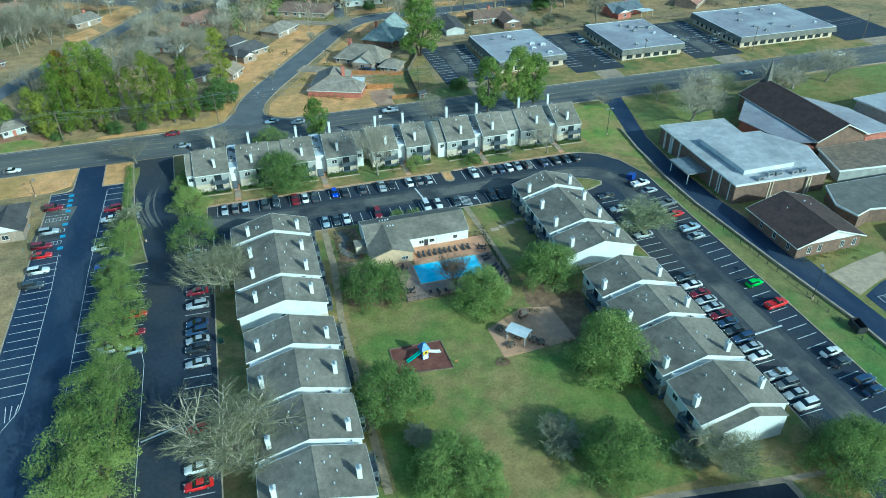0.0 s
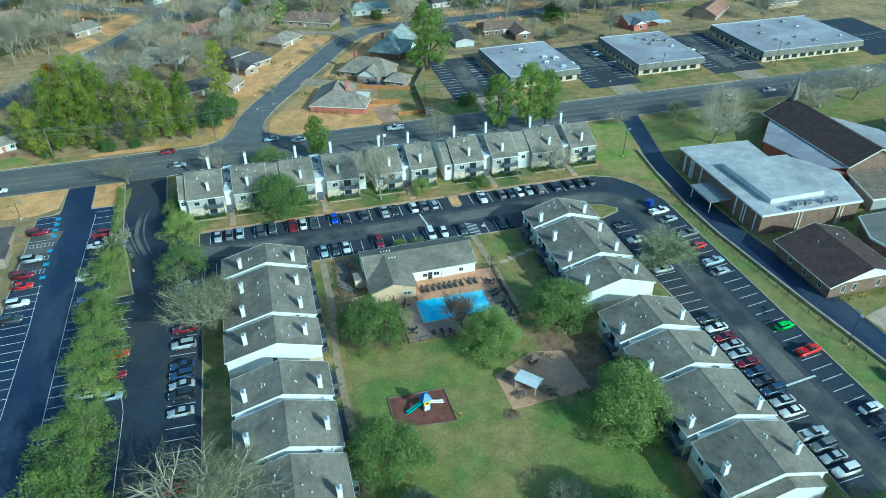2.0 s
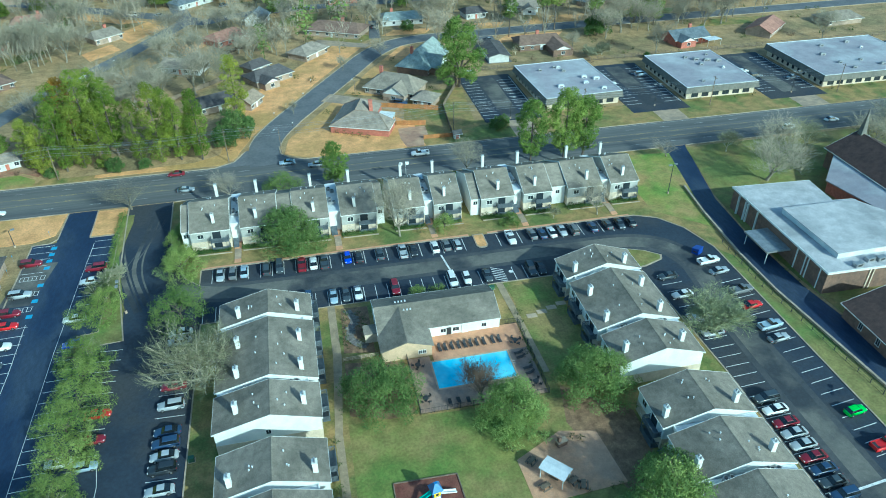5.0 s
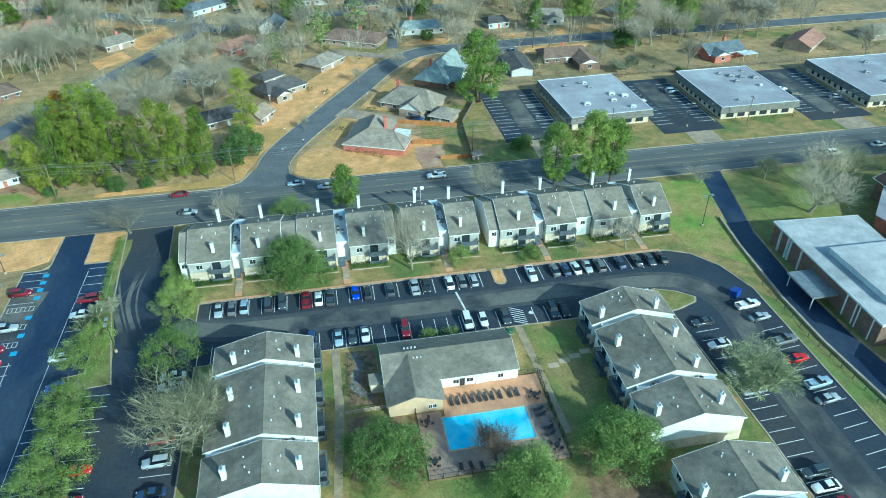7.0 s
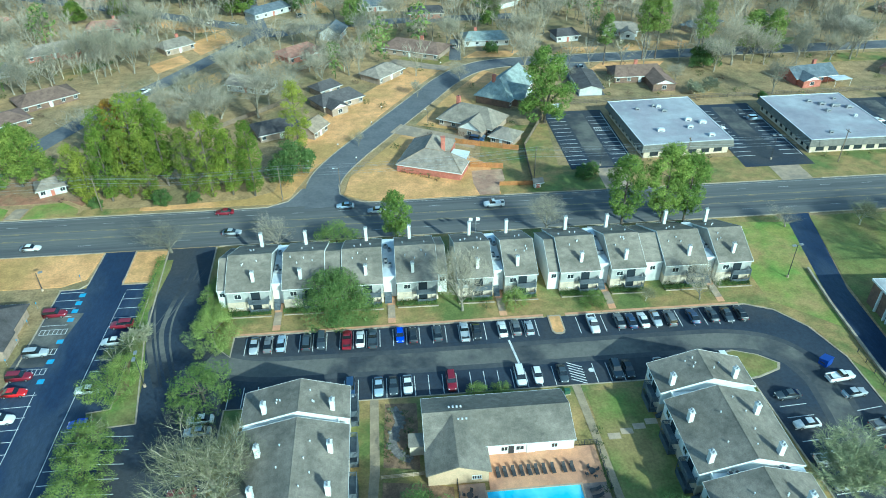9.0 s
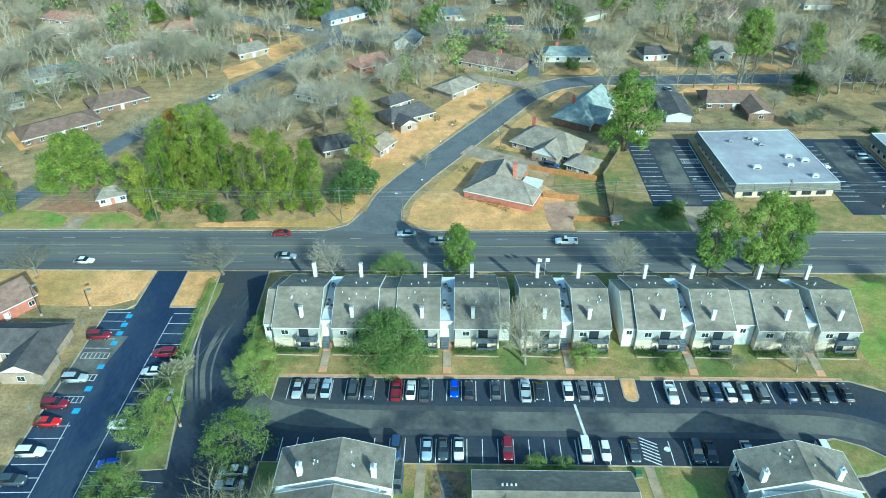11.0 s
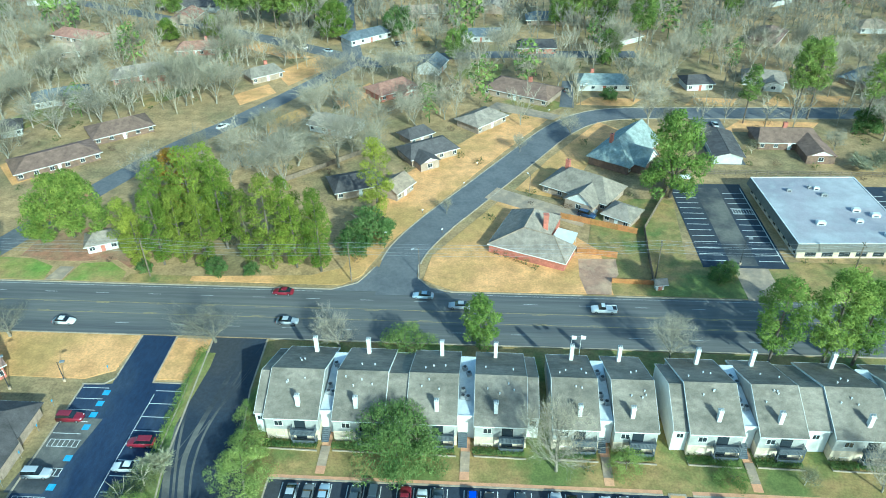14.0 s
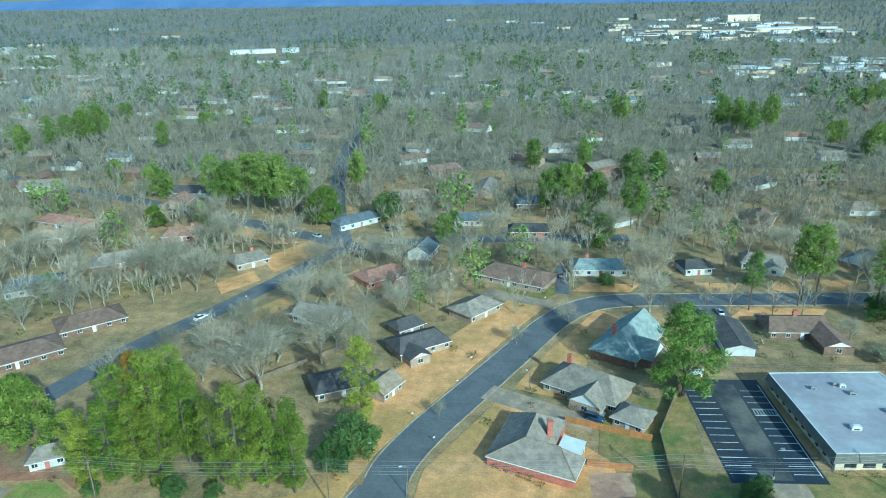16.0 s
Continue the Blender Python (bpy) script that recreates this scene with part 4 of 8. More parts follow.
# the two wings round the courtyard: ridges along y
def wing(x, turn, a, b, spans, ca, cb, chims, label):
    for k, (y0, y1) in enumerate(spans):
        L = y1 - y0
        base = pose(x, y0 if turn > 0 else y1, 0, 0, 0, turn)
        cx = [(c - y0) if turn > 0 else (y1 - c) for c in chims if y0 < c < y1]
        last = apartment(base, L, a, b, int(x) * 7 + k, zr=8.0, za=5.3, zb=5.3, ca=ca, cb=cb, cx=cx, label=label, group="courtyard houses")
        if k + 1 < len(spans) and y0 - spans[k + 1][1] < 3:
            gap = y0 - spans[k + 1][1]
            flat_link(pose(x, spans[k + 1][1] + 0.1 if turn > 0 else y0 - 0.1, 0, 0, 0, turn), gap - 0.2, a, b, 5.5)
            if k % 2 == 1:
                for dx in (-4.5, -3.4, 2.6, 3.6, 4.7):
                    ac_unit(x + dx, y0 - gap / 2, 5.5, 11 * dx)
    return last


wing(-0.3, 90, 8.6, 10.1, [(145.7, 153.2), (127.8, 144.2), (118.0, 126.4)], 5.7, 5.9, [147.3, 138.1, 130, 121.2], "white apartment house with grey gable roof and white chimneys")
wing(-0.2, 90, 8.8, 9.2, [(104.3, 113.0), (92.3, 102.6), (80.2, 90.6), (68.4, 78.6)], 6.6, 6.7, [106.4, 96.3, 82.1, 72.1], "white apartment house with weathered grey gable roof")
wing(72.4, -90, 9.2, 8.4, [(146.2, 153.6), (128.7, 144.4), (118.3, 127.0)], 6.8, 4.6, [147.5, 138.9, 130.4, 121.2], "white apartment house with grey gable roof and stepped gable")
end = wing(73.2, -90, 9.0, 8.7, [(102.8, 112.2), (91.6, 101.0), (78.6, 90.0), (66.2, 77.0)], 7.6, 5.4, [104.9, 94.0, 80.1, 70.1], "white apartment house with grey gable roof beside the parking")
# its lower end bay
part("end_wall", Geo().bar([(-5.5, 0), (-5.5, 5.0), (0.7, 6.95), (7.0, 5.0), (7.0, 0)], 10.95, 12.9), M_WHITE, end, "white end wall under the lower gable")
part("end_roof", Geo().slab([(10.95, -7.4, 4.55), (13.05, -7.4, 4.55), (13.05, 0.7, 7.12), (10.95, 0.7, 7.12)], 0.14), M_ROOF, end, "lower shingled roof slope")
part("end_roof", Geo().slab([(10.95, 0.7, 7.123), (13.05, 0.7, 7.123), (13.05, 7.2, 5.1), (10.95, 7.2, 5.1)], 0.14), M_ROOF, end, "lower shingled roof slope")

# clubhouse
club = thing("clubhouse", pose(20.8, 145.6, 0), "low white clubhouse with grey shingle roof by the pool", "clubhouse")
gable_shell(club, 25.6, 6.3, 5.6, 5.2, 2.9, 2.9, M_WHITE, M_ROOF, over=0.5)
wingc = Geo().bar([(-5.0, 0), (5.0, 0), (5.0, 2.9), (0, 4.6), (-5.0, 2.9)][::-1], -0.2, 6.4, pose(5.1, -4.6, 0, 0, 0, -90))
part("wall", wingc, M_PEACH, club, "peach gable end wall")
for s in (-1, 1):
    part("roof_slope", Geo().slab([(5.1, -11.4, 4.75), (5.1 + s * 5.4, -11.4, 2.95), (5.1 + s * 5.4, -5.8, 2.95), (5.1 + s * 2.0, -2.2, 4.35), (5.1, -0.2, 5.25)][::s], 0.15), M_ROOF, club, "shingled roof slope")
for x, w in ((13.5, 1.2), (16.2, 1.4), (22.2, 1.1)):
    window(club, pose(x, -5.8, 1.0), w, 1.0)
part("door", Geo().box(14.2, -5.86, 0, 15.2, -5.78, 2.1), M_DARK, club, "dark clubhouse door")
part("door", Geo().box(17.4, -5.95, 0, 18.8, -5.78, 2.2), M_WHITE, club, "white double door")
for dx in (2.6, 3.4):
    window(club, pose(5.1 + dx, -11.02, 1.0), 0.8, 0.9)
for k in range(4):
    part("roof_vent", Geo().box(4.5 + k * 0.7, 1.2, 4.75, 4.8 + k * 0.7, 1.5, 5.15), M_MEMB, club, "white square roof vent")
    part("roof_vent", Geo().box(5.2 + k * 0.7, -1.6, 4.6, 5.5 + k * 0.7, -1.3, 5.0), M_MEMB, club, "white square roof vent")
part("porch", Geo().box(-2.6, -4.6, 0, 0.4, -2.0, 2.4), M_CREAM, club)
part("porch_roof", Geo().box(-2.8, -4.8, 2.4, 0.5, -1.8, 2.55), M_ROOF, club, "low shingled porch roof")

# church hall: flat-roofed brick block with raised middle
hall = thing("church_hall", pose(0, 0, 0), "brown brick church hall with pale flat roof", "church hall")
H = [(119.0, 134.3), (148.2, 133.6), (153.0, 148.4), (145.6, 161.2), (140.4, 161.6), (141.2, 172.2), (119.5, 173.6)]
HI = [(135 + (x - 135) * 0.975, 153 + (y - 153) * 0.975) for x, y in H]
part("wall", Geo().prism(HI, 0, 5.7), M_BROWNBRICK, hall, "brown brick wall")
part("fascia", Geo().prism(H, 5.65, 6.1), M_WHITE, hall, "white roof edge")
part("roof", Geo().prism([(135 + (x - 135) * 0.985, 153 + (y - 153) * 0.985) for x, y in H], 6.0, 6.15), M_STAINED, hall, "pale membrane roof")
part("raised_roof", Geo().prism([(124.4, 138.8), (140.4, 139.0), (143.9, 158.4), (124, 158.8)], 6.1, 7.5), M_MEMB, hall, "raised white roof block")
part("raised_top", Geo().prism([(124.2, 138.6), (140.6, 138.8), (144.1, 158.6), (123.8, 159)], 7.5, 7.62), M_STAINED, hall)
part("canopy", Geo().box(113.4, 147.5, 3.2, 120, 157.0, 3.6), M_METAL, hall, "pale flat entrance canopy")
for y in (148, 156.5):
    part("canopy_post", Geo().tube((114, y, 0), (114, y, 3.3), 0.12, 0.12), M_WHITE, hall)
for k in range(9):
    y = 137 + k * 4.1
    if not 146 < y < 158:
        part("pilaster", Geo().box(119.35, y - 0.16, 0, 119.9, y + 0.16, 5.4), M_WHITE, hall, "thin white wall pilaster")
        if k % 2:
            part("pilaster", Geo().box(119.35, y + 0.9, 0, 119.9, y + 1.2, 5.4), M_WHITE, hall, "thin white wall pilaster")
            window(hall, pose(119.66 + k * 0.02, y + 0.53, 0.6, 0, 0, -90), 0.7, 4.2)
for x in (130, 130.9, 141.6, 142.5):
    part("pilaster", Geo().box(x - 0.16, 134.95 - (x - 120) * 0.06, 0, x + 0.16, 135.6 - (x - 120) * 0.06, 5.4), M_CREAM, hall, "cream wall pilaster")
for x, y in ((127, 134.9), (131, 136.2), (133.5, 135.9), (138, 135.4), (141, 135.5)):
    t = thing("rooftop_unit", pose(x, y + 0.4, 6.16, 0, 0, 8), "grey rooftop ventilation unit on the church hall", "rooftop unit", "rooftop units")
    part("casing", Geo().box(-1.1, -0.6, 0, 1.1, 0.6, 0.9).box(-1.2, -0.7, 0, -0.9, 0.7, 0.15).box(0.9, -0.7, 0, 1.2, 0.7, 0.15), M_METAL, t)
    part("grille", Geo().box(-0.6, -0.63, 0.2, 0.6, -0.6, 0.7), M_DARK, t)

# brown-roofed parish house
par = thing("parish_house", pose(128.2, 108.6, 0, 0, 0, 90), "brown-roofed brick parish house with white gable", "house")
gable_shell(par, 18.2, 9.6, 10.4, 6.6, 3.3, 3.3, M_BROWNBRICK, M_BROWNROOF, over=0.8, gable_over=0.7)
part("gable", Geo().add([(-0.06, -8.6, 3.6), (-0.06, 9.2, 3.6), (-0.06, 0, 6.5), (0.05, -8.6, 3.6), (0.05, 9.2, 3.6), (0.05, 0, 6.5)], [(0, 2, 1), (3, 4, 5), (0, 1, 4, 3), (1, 2, 5, 4), (2, 0, 3, 5)]), M_WHITE, par, "white gable triangle")
for y in (-6, -3, 3.5, 7):
    window(par, pose(0, -y, 0.9, 0, 0, -90), 1.1, 1.9)
for x in (3, 8, 13):
    window(par, pose(x, 9.6, 0.9, 0, 0, 180), 1.1, 1.9)
vents(par, 18, 9.6, 10.4, 6.6, 3.3, 3.3, random.Random(5), 4)

# church nave and side wings
nave = thing("church", pose(167.5, 150.8, 0, 0, 0, 90), "church with dark brown gable roof and pale lower wings", "church")
gable_shell(nave, 37, 9, 9.5, 10.0, 5.6, 5.6, M_BROWNBRICK, M_BROWNROOF, over=0.6, gable_over=0.9)
part("aisle_roof", Geo().slab([(0, 9.2, 5.4), (34, 9.2, 5.4), (24, 18.5, 3.6), (4, 15, 4.0)], 0.3), M_FLAT, nave, "pale sloping aisle roof")
part("aisle_wall", Geo().prism([(0.3, 9.0), (33.5, 9.0), (23.6, 18), (4.2, 14.6)], 0, 3.6), M_BRICK, nave, "pale aisle wall")
part("aisle_roof", Geo().slab([(2, -22, 4.2), (20, -20, 4.2), (32, -8.8, 5.4), (0, -8.8, 5.4)], 0.3), M_FLAT, nave, "pale sloping aisle roof")
part("aisle_wall", Geo().prism([(2.2, -21.6), (19.6, -19.6), (31, -9), (0.3, -9)], 0, 4.1), M_BRICK, nave, "brick aisle wall")
part("steeple", Geo().add([(35.2, -1, 8.5), (37.2, -1, 8.5), (37.2, 1, 8.5), (35.2, 1, 8.5), (36.2, 0, 18)], [(0, 1, 4), (1, 2, 4), (2, 3, 4), (3, 0, 4), (3, 2, 1, 0)]), M_TAUPE, nave, "slim grey spire")
for poly, z, m, lab in (([(154, 136), (178, 134), (184, 149), (158, 149.6)], 3.6, M_WOOD, "tan flat-roofed church annexe"), ([(196, 150), (225, 150), (225, 176), (192, 174)], 5.2, M_FLAT, "pale-roofed church wing beyond the nave"), ([(141, 114.8), (146.5, 116.6), (172, 112), (178, 129.6), (144, 129.9), (139.6, 121)], 4.0, M_TAUPE, "grey-roofed brick annexe beside the parish house"), ([(148, 96), (185, 98), (185, 109), (152, 108)], 3.8, M_FLAT, "pale-roofed low church annexe")):
    t = thing("annexe", pose(0, 0, 0), lab, "annexe", "church annexes")
    c = (sum(p[0] for p in poly) / len(poly), sum(p[1] for p in poly) / len(poly))
    part("wall", Geo().prism([(c[0] + (x - c[0]) * 0.94, c[1] + (y - c[1]) * 0.94) for x, y in poly], 0, z), M_BROWNBRICK if m is M_TAUPE else M_SIDING, t)
    part("fascia", Geo().prism(poly, z, z + 0.5), M_WHITE, t)
    part("roof", Geo().prism([(c[0] + (x - c[0]) * 0.98, c[1] + (y - c[1]) * 0.98) for x, y in poly], z + 0.4, z + 0.54), m, t)


# offices
def office(x0, y0, x1, y1, seed, turn=0.0):
    rng = random.Random(seed)
    t = thing("office_building", pose(x0, y0, 0, 0, 0, turn), "low beige office with taupe mansard and pale flat roof", "office", "offices")
    w, d = x1 - x0, y1 - y0
    part("wall", Geo().box(1.2, 1.2, 0, w - 1.2, d - 1.2, 2.6), M_CREAM, t, "beige office wall")
    g = Geo()
    g.add([(0, 0, 2.5), (w, 0, 2.5), (w, d, 2.5), (0, d, 2.5), (0.5, 0.5, 4.6), (w - 0.5, 0.5, 4.6), (w - 0.5, d - 0.5, 4.6), (0.5, d - 0.5, 4.6)], [(3, 2, 1, 0), (0, 1, 5, 4), (1, 2, 6, 5), (2, 3, 7, 6), (3, 0, 4, 7), (4, 5, 6, 7)])
    part("mansard", g, M_TAUPE, t, "taupe shingled mansard band")
    part("roof", Geo().box(0.9, 0.9, 4.5, w - 0.9, d - 0.9, 4.63), M_FLAT, t, "pale membrane roof")
    part("coping", Geo().box(0.45, 0.45, 4.6, w - 0.45, 0.75, 4.75).box(0.45, d - 0.75, 4.6, w - 0.45, d - 0.45, 4.75).box(0.45, 0.75, 4.6, 0.75, d - 0.75, 4.75).box(w - 0.75, 0.75, 4.6, w - 0.45, d - 0.75, 4.75), M_MEMB, t, "white roof coping")
    n = int(w / 4.2)
    for k in range(n):
        x = 2.4 + (k + 0.5) * (w - 4.8) / n
        window(t, pose(x, 1.2, 0.6), 2.6, 1.5, frame_mat=M_DARK)
    for k in range(int(d / 3.4)):
        y = 2.4 + k * 3.3
        window(t, pose(1.2, y, 0.7, 0, 0, -90), 1.2, 1.6, frame_mat=M_DARK)
    for k in range(9):
        ax, ay = rng.uniform(4, w - 4), rng.uniform(4, d - 4)
        q = thing("rooftop_unit", pose(x0 + ax, y0 + ay, 4.635, 0, 0, rng.choice((0, 0, 12))), "small rooftop vent unit on the office", "rooftop unit", "rooftop units")
        s = rng.uniform(0.5, 1.1)
        part("casing", Geo().box(-s, -s * 0.6, 0, s, s * 0.6, 0.5 + s * 0.3).box(-s * 0.7, -s * 0.4, 0.5 + s * 0.3, s * 0.2, s * 0.4, 0.65 + s * 0.3), rng.choice((M_MEMB, M_METAL)), q)
        part("grille", Geo().box(-s * 0.6, -s * 0.6 - 0.02, 0.1, s * 0.6, -s * 0.6, 0.4), M_DARK, q)
    return t


office(92.4, 243.6, 121.4, 277.8, 1, 2.4)
office(143.2, 241.8, 172.0, 276.6, 2)
office(196.8, 240.8, 244.5, 278.0, 3)


# houses
ROOFS = {}


def roof_mat(c):
    if c not in ROOFS:
        base = {"grey": (0.31, 0.265, 0.215), "dark": (0.11, 0.10, 0.10), "brown": (0.235, 0.155, 0.12), "teal": (0.30, 0.345, 0.33), "red": (0.36, 0.20, 0.145), "blue": (0.16, 0.185, 0.21), "tan": (0.35, 0.27, 0.20)}[c]
        ROOFS[c] = surf(c + "_roof", base, tuple(v * 0.78 for v in base), s1=0.4, s2=5, fine=0.3, rough=0.9, bump=0.35, rnd=0.12)
    return ROOFS[c]


M_HOUSEWHITE = surf("dull_white_siding", (0.60, 0.60, 0.58), (0.50, 0.50, 0.48), s1=0.5, s2=4, fine=0.12, rough=0.7, bump=0.15)
M_TANBRICK = surf("tan_brick", (0.40, 0.31, 0.24), (0.31, 0.245, 0.19), s1=0.6, s2=9, fine=0.2, bump=0.25)


def wall_mat(c):
    return {"white": M_HOUSEWHITE, "cream": M_TANBRICK, "brick": M_BRICK, "brown": M_BROWNBRICK}[c]


def house(x, y, L, W, turn, roof="grey", wall="white", hip=0.0, zr=4.9, ze=2.6, ell=None, stack=None, label="", far=False):
    """A bungalow: the ridge along its own x, an optional cross wing ell = (x, length, width) to the front (-y)."""
    t = thing("bungalow", pose(x, y, 0, 0, 0, turn), label or "single-storey %s-roofed bungalow with %s walls" % (roof, wall), "house", "bungalows")
    rm, wm = roof_mat(roof), wall_mat(wall)
    part("wall", Geo().box(-L / 2 + 0.7, -W / 2 + 0.7, 0, L / 2 - 0.7, W / 2 - 0.7, ze + 0.1), wm, t)
    hips = hip if isinstance(hip, tuple) else (hip, hip)
    r0, r1 = -L / 2 + max(hips[0], 0.01), L / 2 - max(hips[1], 0.01)
    A, B, C, D = (-L / 2, -W / 2, ze), (L / 2, -W / 2, ze), (L / 2, W / 2, ze), (-L / 2, W / 2, ze)
    E, F = (r0, 0, zr), (r1, 0, zr)
    part("roof_slope", Geo().slab([A, B, F, E], 0.16), rm, t)
    part("roof_slope", Geo().slab([C, D, E, F], 0.16), rm, t)
    if not far:
        part("ridge_cap", Geo().bar([(-0.2, zr - 0.06), (0.2, zr - 0.06), (0, zr + 0.07)], r0, r1), rm, t)
    for s, h, corners in ((-1, hips[0], [D, A, E]), (1, hips[1], [B, C, F])):
        if h:
            part("roof_hip", Geo().slab(corners, 0.16), rm, t)
        else:
            q = s * (L / 2 - 0.5)
            part("gable", Geo().add([(q - 0.1, -W / 2 + 0.5, ze), (q - 0.1, W / 2 - 0.5, ze), (q - 0.1, 0, zr - 0.3), (q + 0.1, -W / 2 + 0.5, ze), (q + 0.1, W / 2 - 0.5, ze), (q + 0.1, 0, zr - 0.3)], [(0, 1, 2), (3, 5, 4), (0, 3, 4, 1), (1, 4, 5, 2), (2, 5, 3, 0)]), wm, t)
    for y0 in (-W / 2, W / 2):
        part("fascia", Geo().box(-L / 2, y0 - 0.03, ze - 0.2, L / 2, y0 + 0.03, ze - 0.01), M_WHITE, t)
    for k in range(1 if far else max(2, int(L / 4))):
        px = -L / 2 + 1.8 + k * (L - 3.4) / max(1, int(L / 4) - 1 or 1)
        if abs(px) < L / 2 - 1:
            if ell is None or abs(px - ell[0]) > ell[2] / 2:
                window(t, pose(px, -W / 2 + 0.7, 0.8), 1.3, 1.2)
            if not far and k % 2:
                window(t, pose(px, W / 2 - 0.7, 0.8, 0, 0, 180), 1.2, 1.1)
    if not far:
        part("door", Geo().box(-0.45, -W / 2 + 0.62, 0, 0.5, -W / 2 + 0.72, 2.05), M_BRICK if wall == "white" else M_WHITE, t, "front door")
    if ell:
        ex, el, ew = ell
        ez = ze + (zr - ze) * min(1.0, ew / W)
        part("wing_wall", Geo().box(ex - ew / 2 + 0.4, -W / 2 - el + 0.4, 0, ex + ew / 2 - 0.4, -W / 2 + 0.6, ze + 0.1), wm, t)
        back = -W / 2 + (ez - ze) / (zr - ze) * W / 2
        for s in (-1, 1):
            part("roof_slope", Geo().slab([(ex, -W / 2 - el, ez), (ex + s * ew / 2, -W / 2 - el, ze), (ex + s * ew / 2, -W / 2, ze), (ex, back, ez + 0.02)][::-s], 0.16), rm, t)
        q = -W / 2 - el + 0.4
        part("gable", Geo().add([(ex - ew / 2 + 0.4, q, ze), (ex + ew / 2 - 0.4, q, ze), (ex, q, ez - 0.25), (ex - ew / 2 + 0.4, q + 0.2, ze), (ex + ew / 2 - 0.4, q + 0.2, ze), (ex, q + 0.2, ez - 0.25)], [(0, 1, 2), (3, 5, 4), (0, 3, 4, 1), (1, 4, 5, 2), (2, 5, 3, 0)]), M_WHITE, t)
        window(t, pose(ex, q, 0.8), 1.6, 1.3)
    if stack is not None:
        c = part("chimney", Geo().box(stack - 0.6, -0.45 + W * 0.12, ze, stack + 0.6, 0.45 + W * 0.12, zr + 1.1).box(stack - 0.68, -0.53 + W * 0.12, zr + 1.1, stack + 0.68, 0.53 + W * 0.12, zr + 1.25), M_BRICK, t, "brick chimney stack")
        part("flue", Geo().tube((stack, W * 0.12, zr + 1.25), (stack, W * 0.12, zr + 1.5), 0.16, 0.16), M_DARK, c)
    return t


# the red brick corner house: a broad hip roof with a wing to the north
corner = thing("bungalow", pose(0, 0, 0), "red brick corner bungalow with weathered grey hip roof", "house", "bungalows")
cw, cs, ce, ci, cne, cnw = (19.4, 244.2), (37.8, 236.4), (41.0, 244.2), (34.6, 247.4), (38.5, 258.2), (25.8, 261.0)
plan = (cw, cs, ce, ci, cne, cnw)
mid = (30.6, 247.6)
part("wall", Geo().prism([(mid[0] + (x - mid[0]) * 0.965, mid[1] + (y - mid[1]) * 0.965) for x, y in plan], 0, 2.5), M_BRICK, corner, "red brick wall")
rg = roof_mat("grey")
jn, jw, js = (31.2, 255.0, 6.4), (28.2, 245.8, 6.4), (35.2, 242.4, 6.4)
for pts in ([(*cw, 2.45), (*cs, 2.45), js, jw], [(*cs, 2.45), (*ce, 2.45), js], [(*ce, 2.45), (*ci, 2.45), jw, js], [(*ci, 2.45), (*cne, 2.45), jn, jw], [(*cne, 2.45), (*cnw, 2.45), jn], [(*cnw, 2.45), (*cw, 2.45), jw, jn]):
    part("roof_slope", Geo().slab(pts, 0.16), rg, corner)
for a, b in ((jn, jw), (jw, js), (js, (*cs, 2.45)), (jw, (*cw, 2.45)), (jn, (*cnw, 2.45))):
    part("ridge_cap", Geo().tube((a[0], a[1], a[2] + 0.02), (b[0], b[1], b[2] + 0.02), 0.13, 0.13, 6), roof_mat("tan"), corner, "ridge cap shingles")
part("fascia", ribbon([cw, cs], 0.08, 2.2, 2.44), M_WHITE, corner)
part("fascia", ribbon([cw, cnw], 0.08, 2.2, 2.44), M_WHITE, corner)
part("fascia", ribbon([cs, ce], 0.08, 2.2, 2.44), M_WHITE, corner)
part("chimney", Geo().box(33.2, 249.8, 2.5, 34.4, 251.1, 7.3).box(33.1, 249.7, 7.3, 34.5, 251.2, 7.5), M_BRICK, corner, "red brick chimney stack")
canopy = part("patio_cover", Geo().slab([(35.0, 246.9, 2.75), (40.2, 244.9, 2.65), (41.9, 249.9, 2.6), (37.2, 252.1, 2.7)], 0.12), M_WHITE, corner, "white flat patio cover")
for px_, py_ in ((39.9, 245.4), (41.5, 249.6)):
    part("post", Geo().tube((px_, py_, 0), (px_, py_, 2.45), 0.07, 0.07), M_WHITE, canopy)
for f_ in (0.2, 0.5, 0.62, 0.85):
    window(corner, pose(cw[0] + 0.62 + (cs[0] - cw[0]) * f_, cw[1] + 0.35 + (cs[1] - cw[1]) * f_, 0.8, 0, 0, -28), 1.4, 1.2)
house(45.8, 274.8, 20.5, 13, -33, "grey", "cream", (6.0, 5.0), 6.9, 2.6, (3.5, 3.5, 9), -6, "grey L-shaped bungalow with steep shingle roof")
house(54.5, 261, 8.6, 8.6, -34, "grey", "cream", 3.4, 4.7, 2.5, label="small grey-roofed detached garage")
house(60.5, 298.5, 23, 14, 57, "teal", "brown", (6.0, 0.0), 8.2, 2.8, (-3.5, 3.5, 10), -6.5, "teal-roofed steep gabled brick house")
house(112, 310, 20, 12, 0, "brown", "brown", 2.0, 5, 2.6, (6, 9, 9), 0, "brown-roofed brick bungalow with cross wing")
house(91, 303, 19, 9.5, 88, "dark", "white", 0.0, 4.0, 2.7, label="long grey low-pitched carport house with white end")
house(31.5, 348, 26, 15, -28, "brown", "cream", 4.0, 5.2, 2.6, None, 2, "brown-roofed ranch house with a red front door")
house(16.8, 321, 15, 11, 48, "grey", "cream", 4.0, 5.0, 2.6, label="pale grey hip-roofed house by the street")
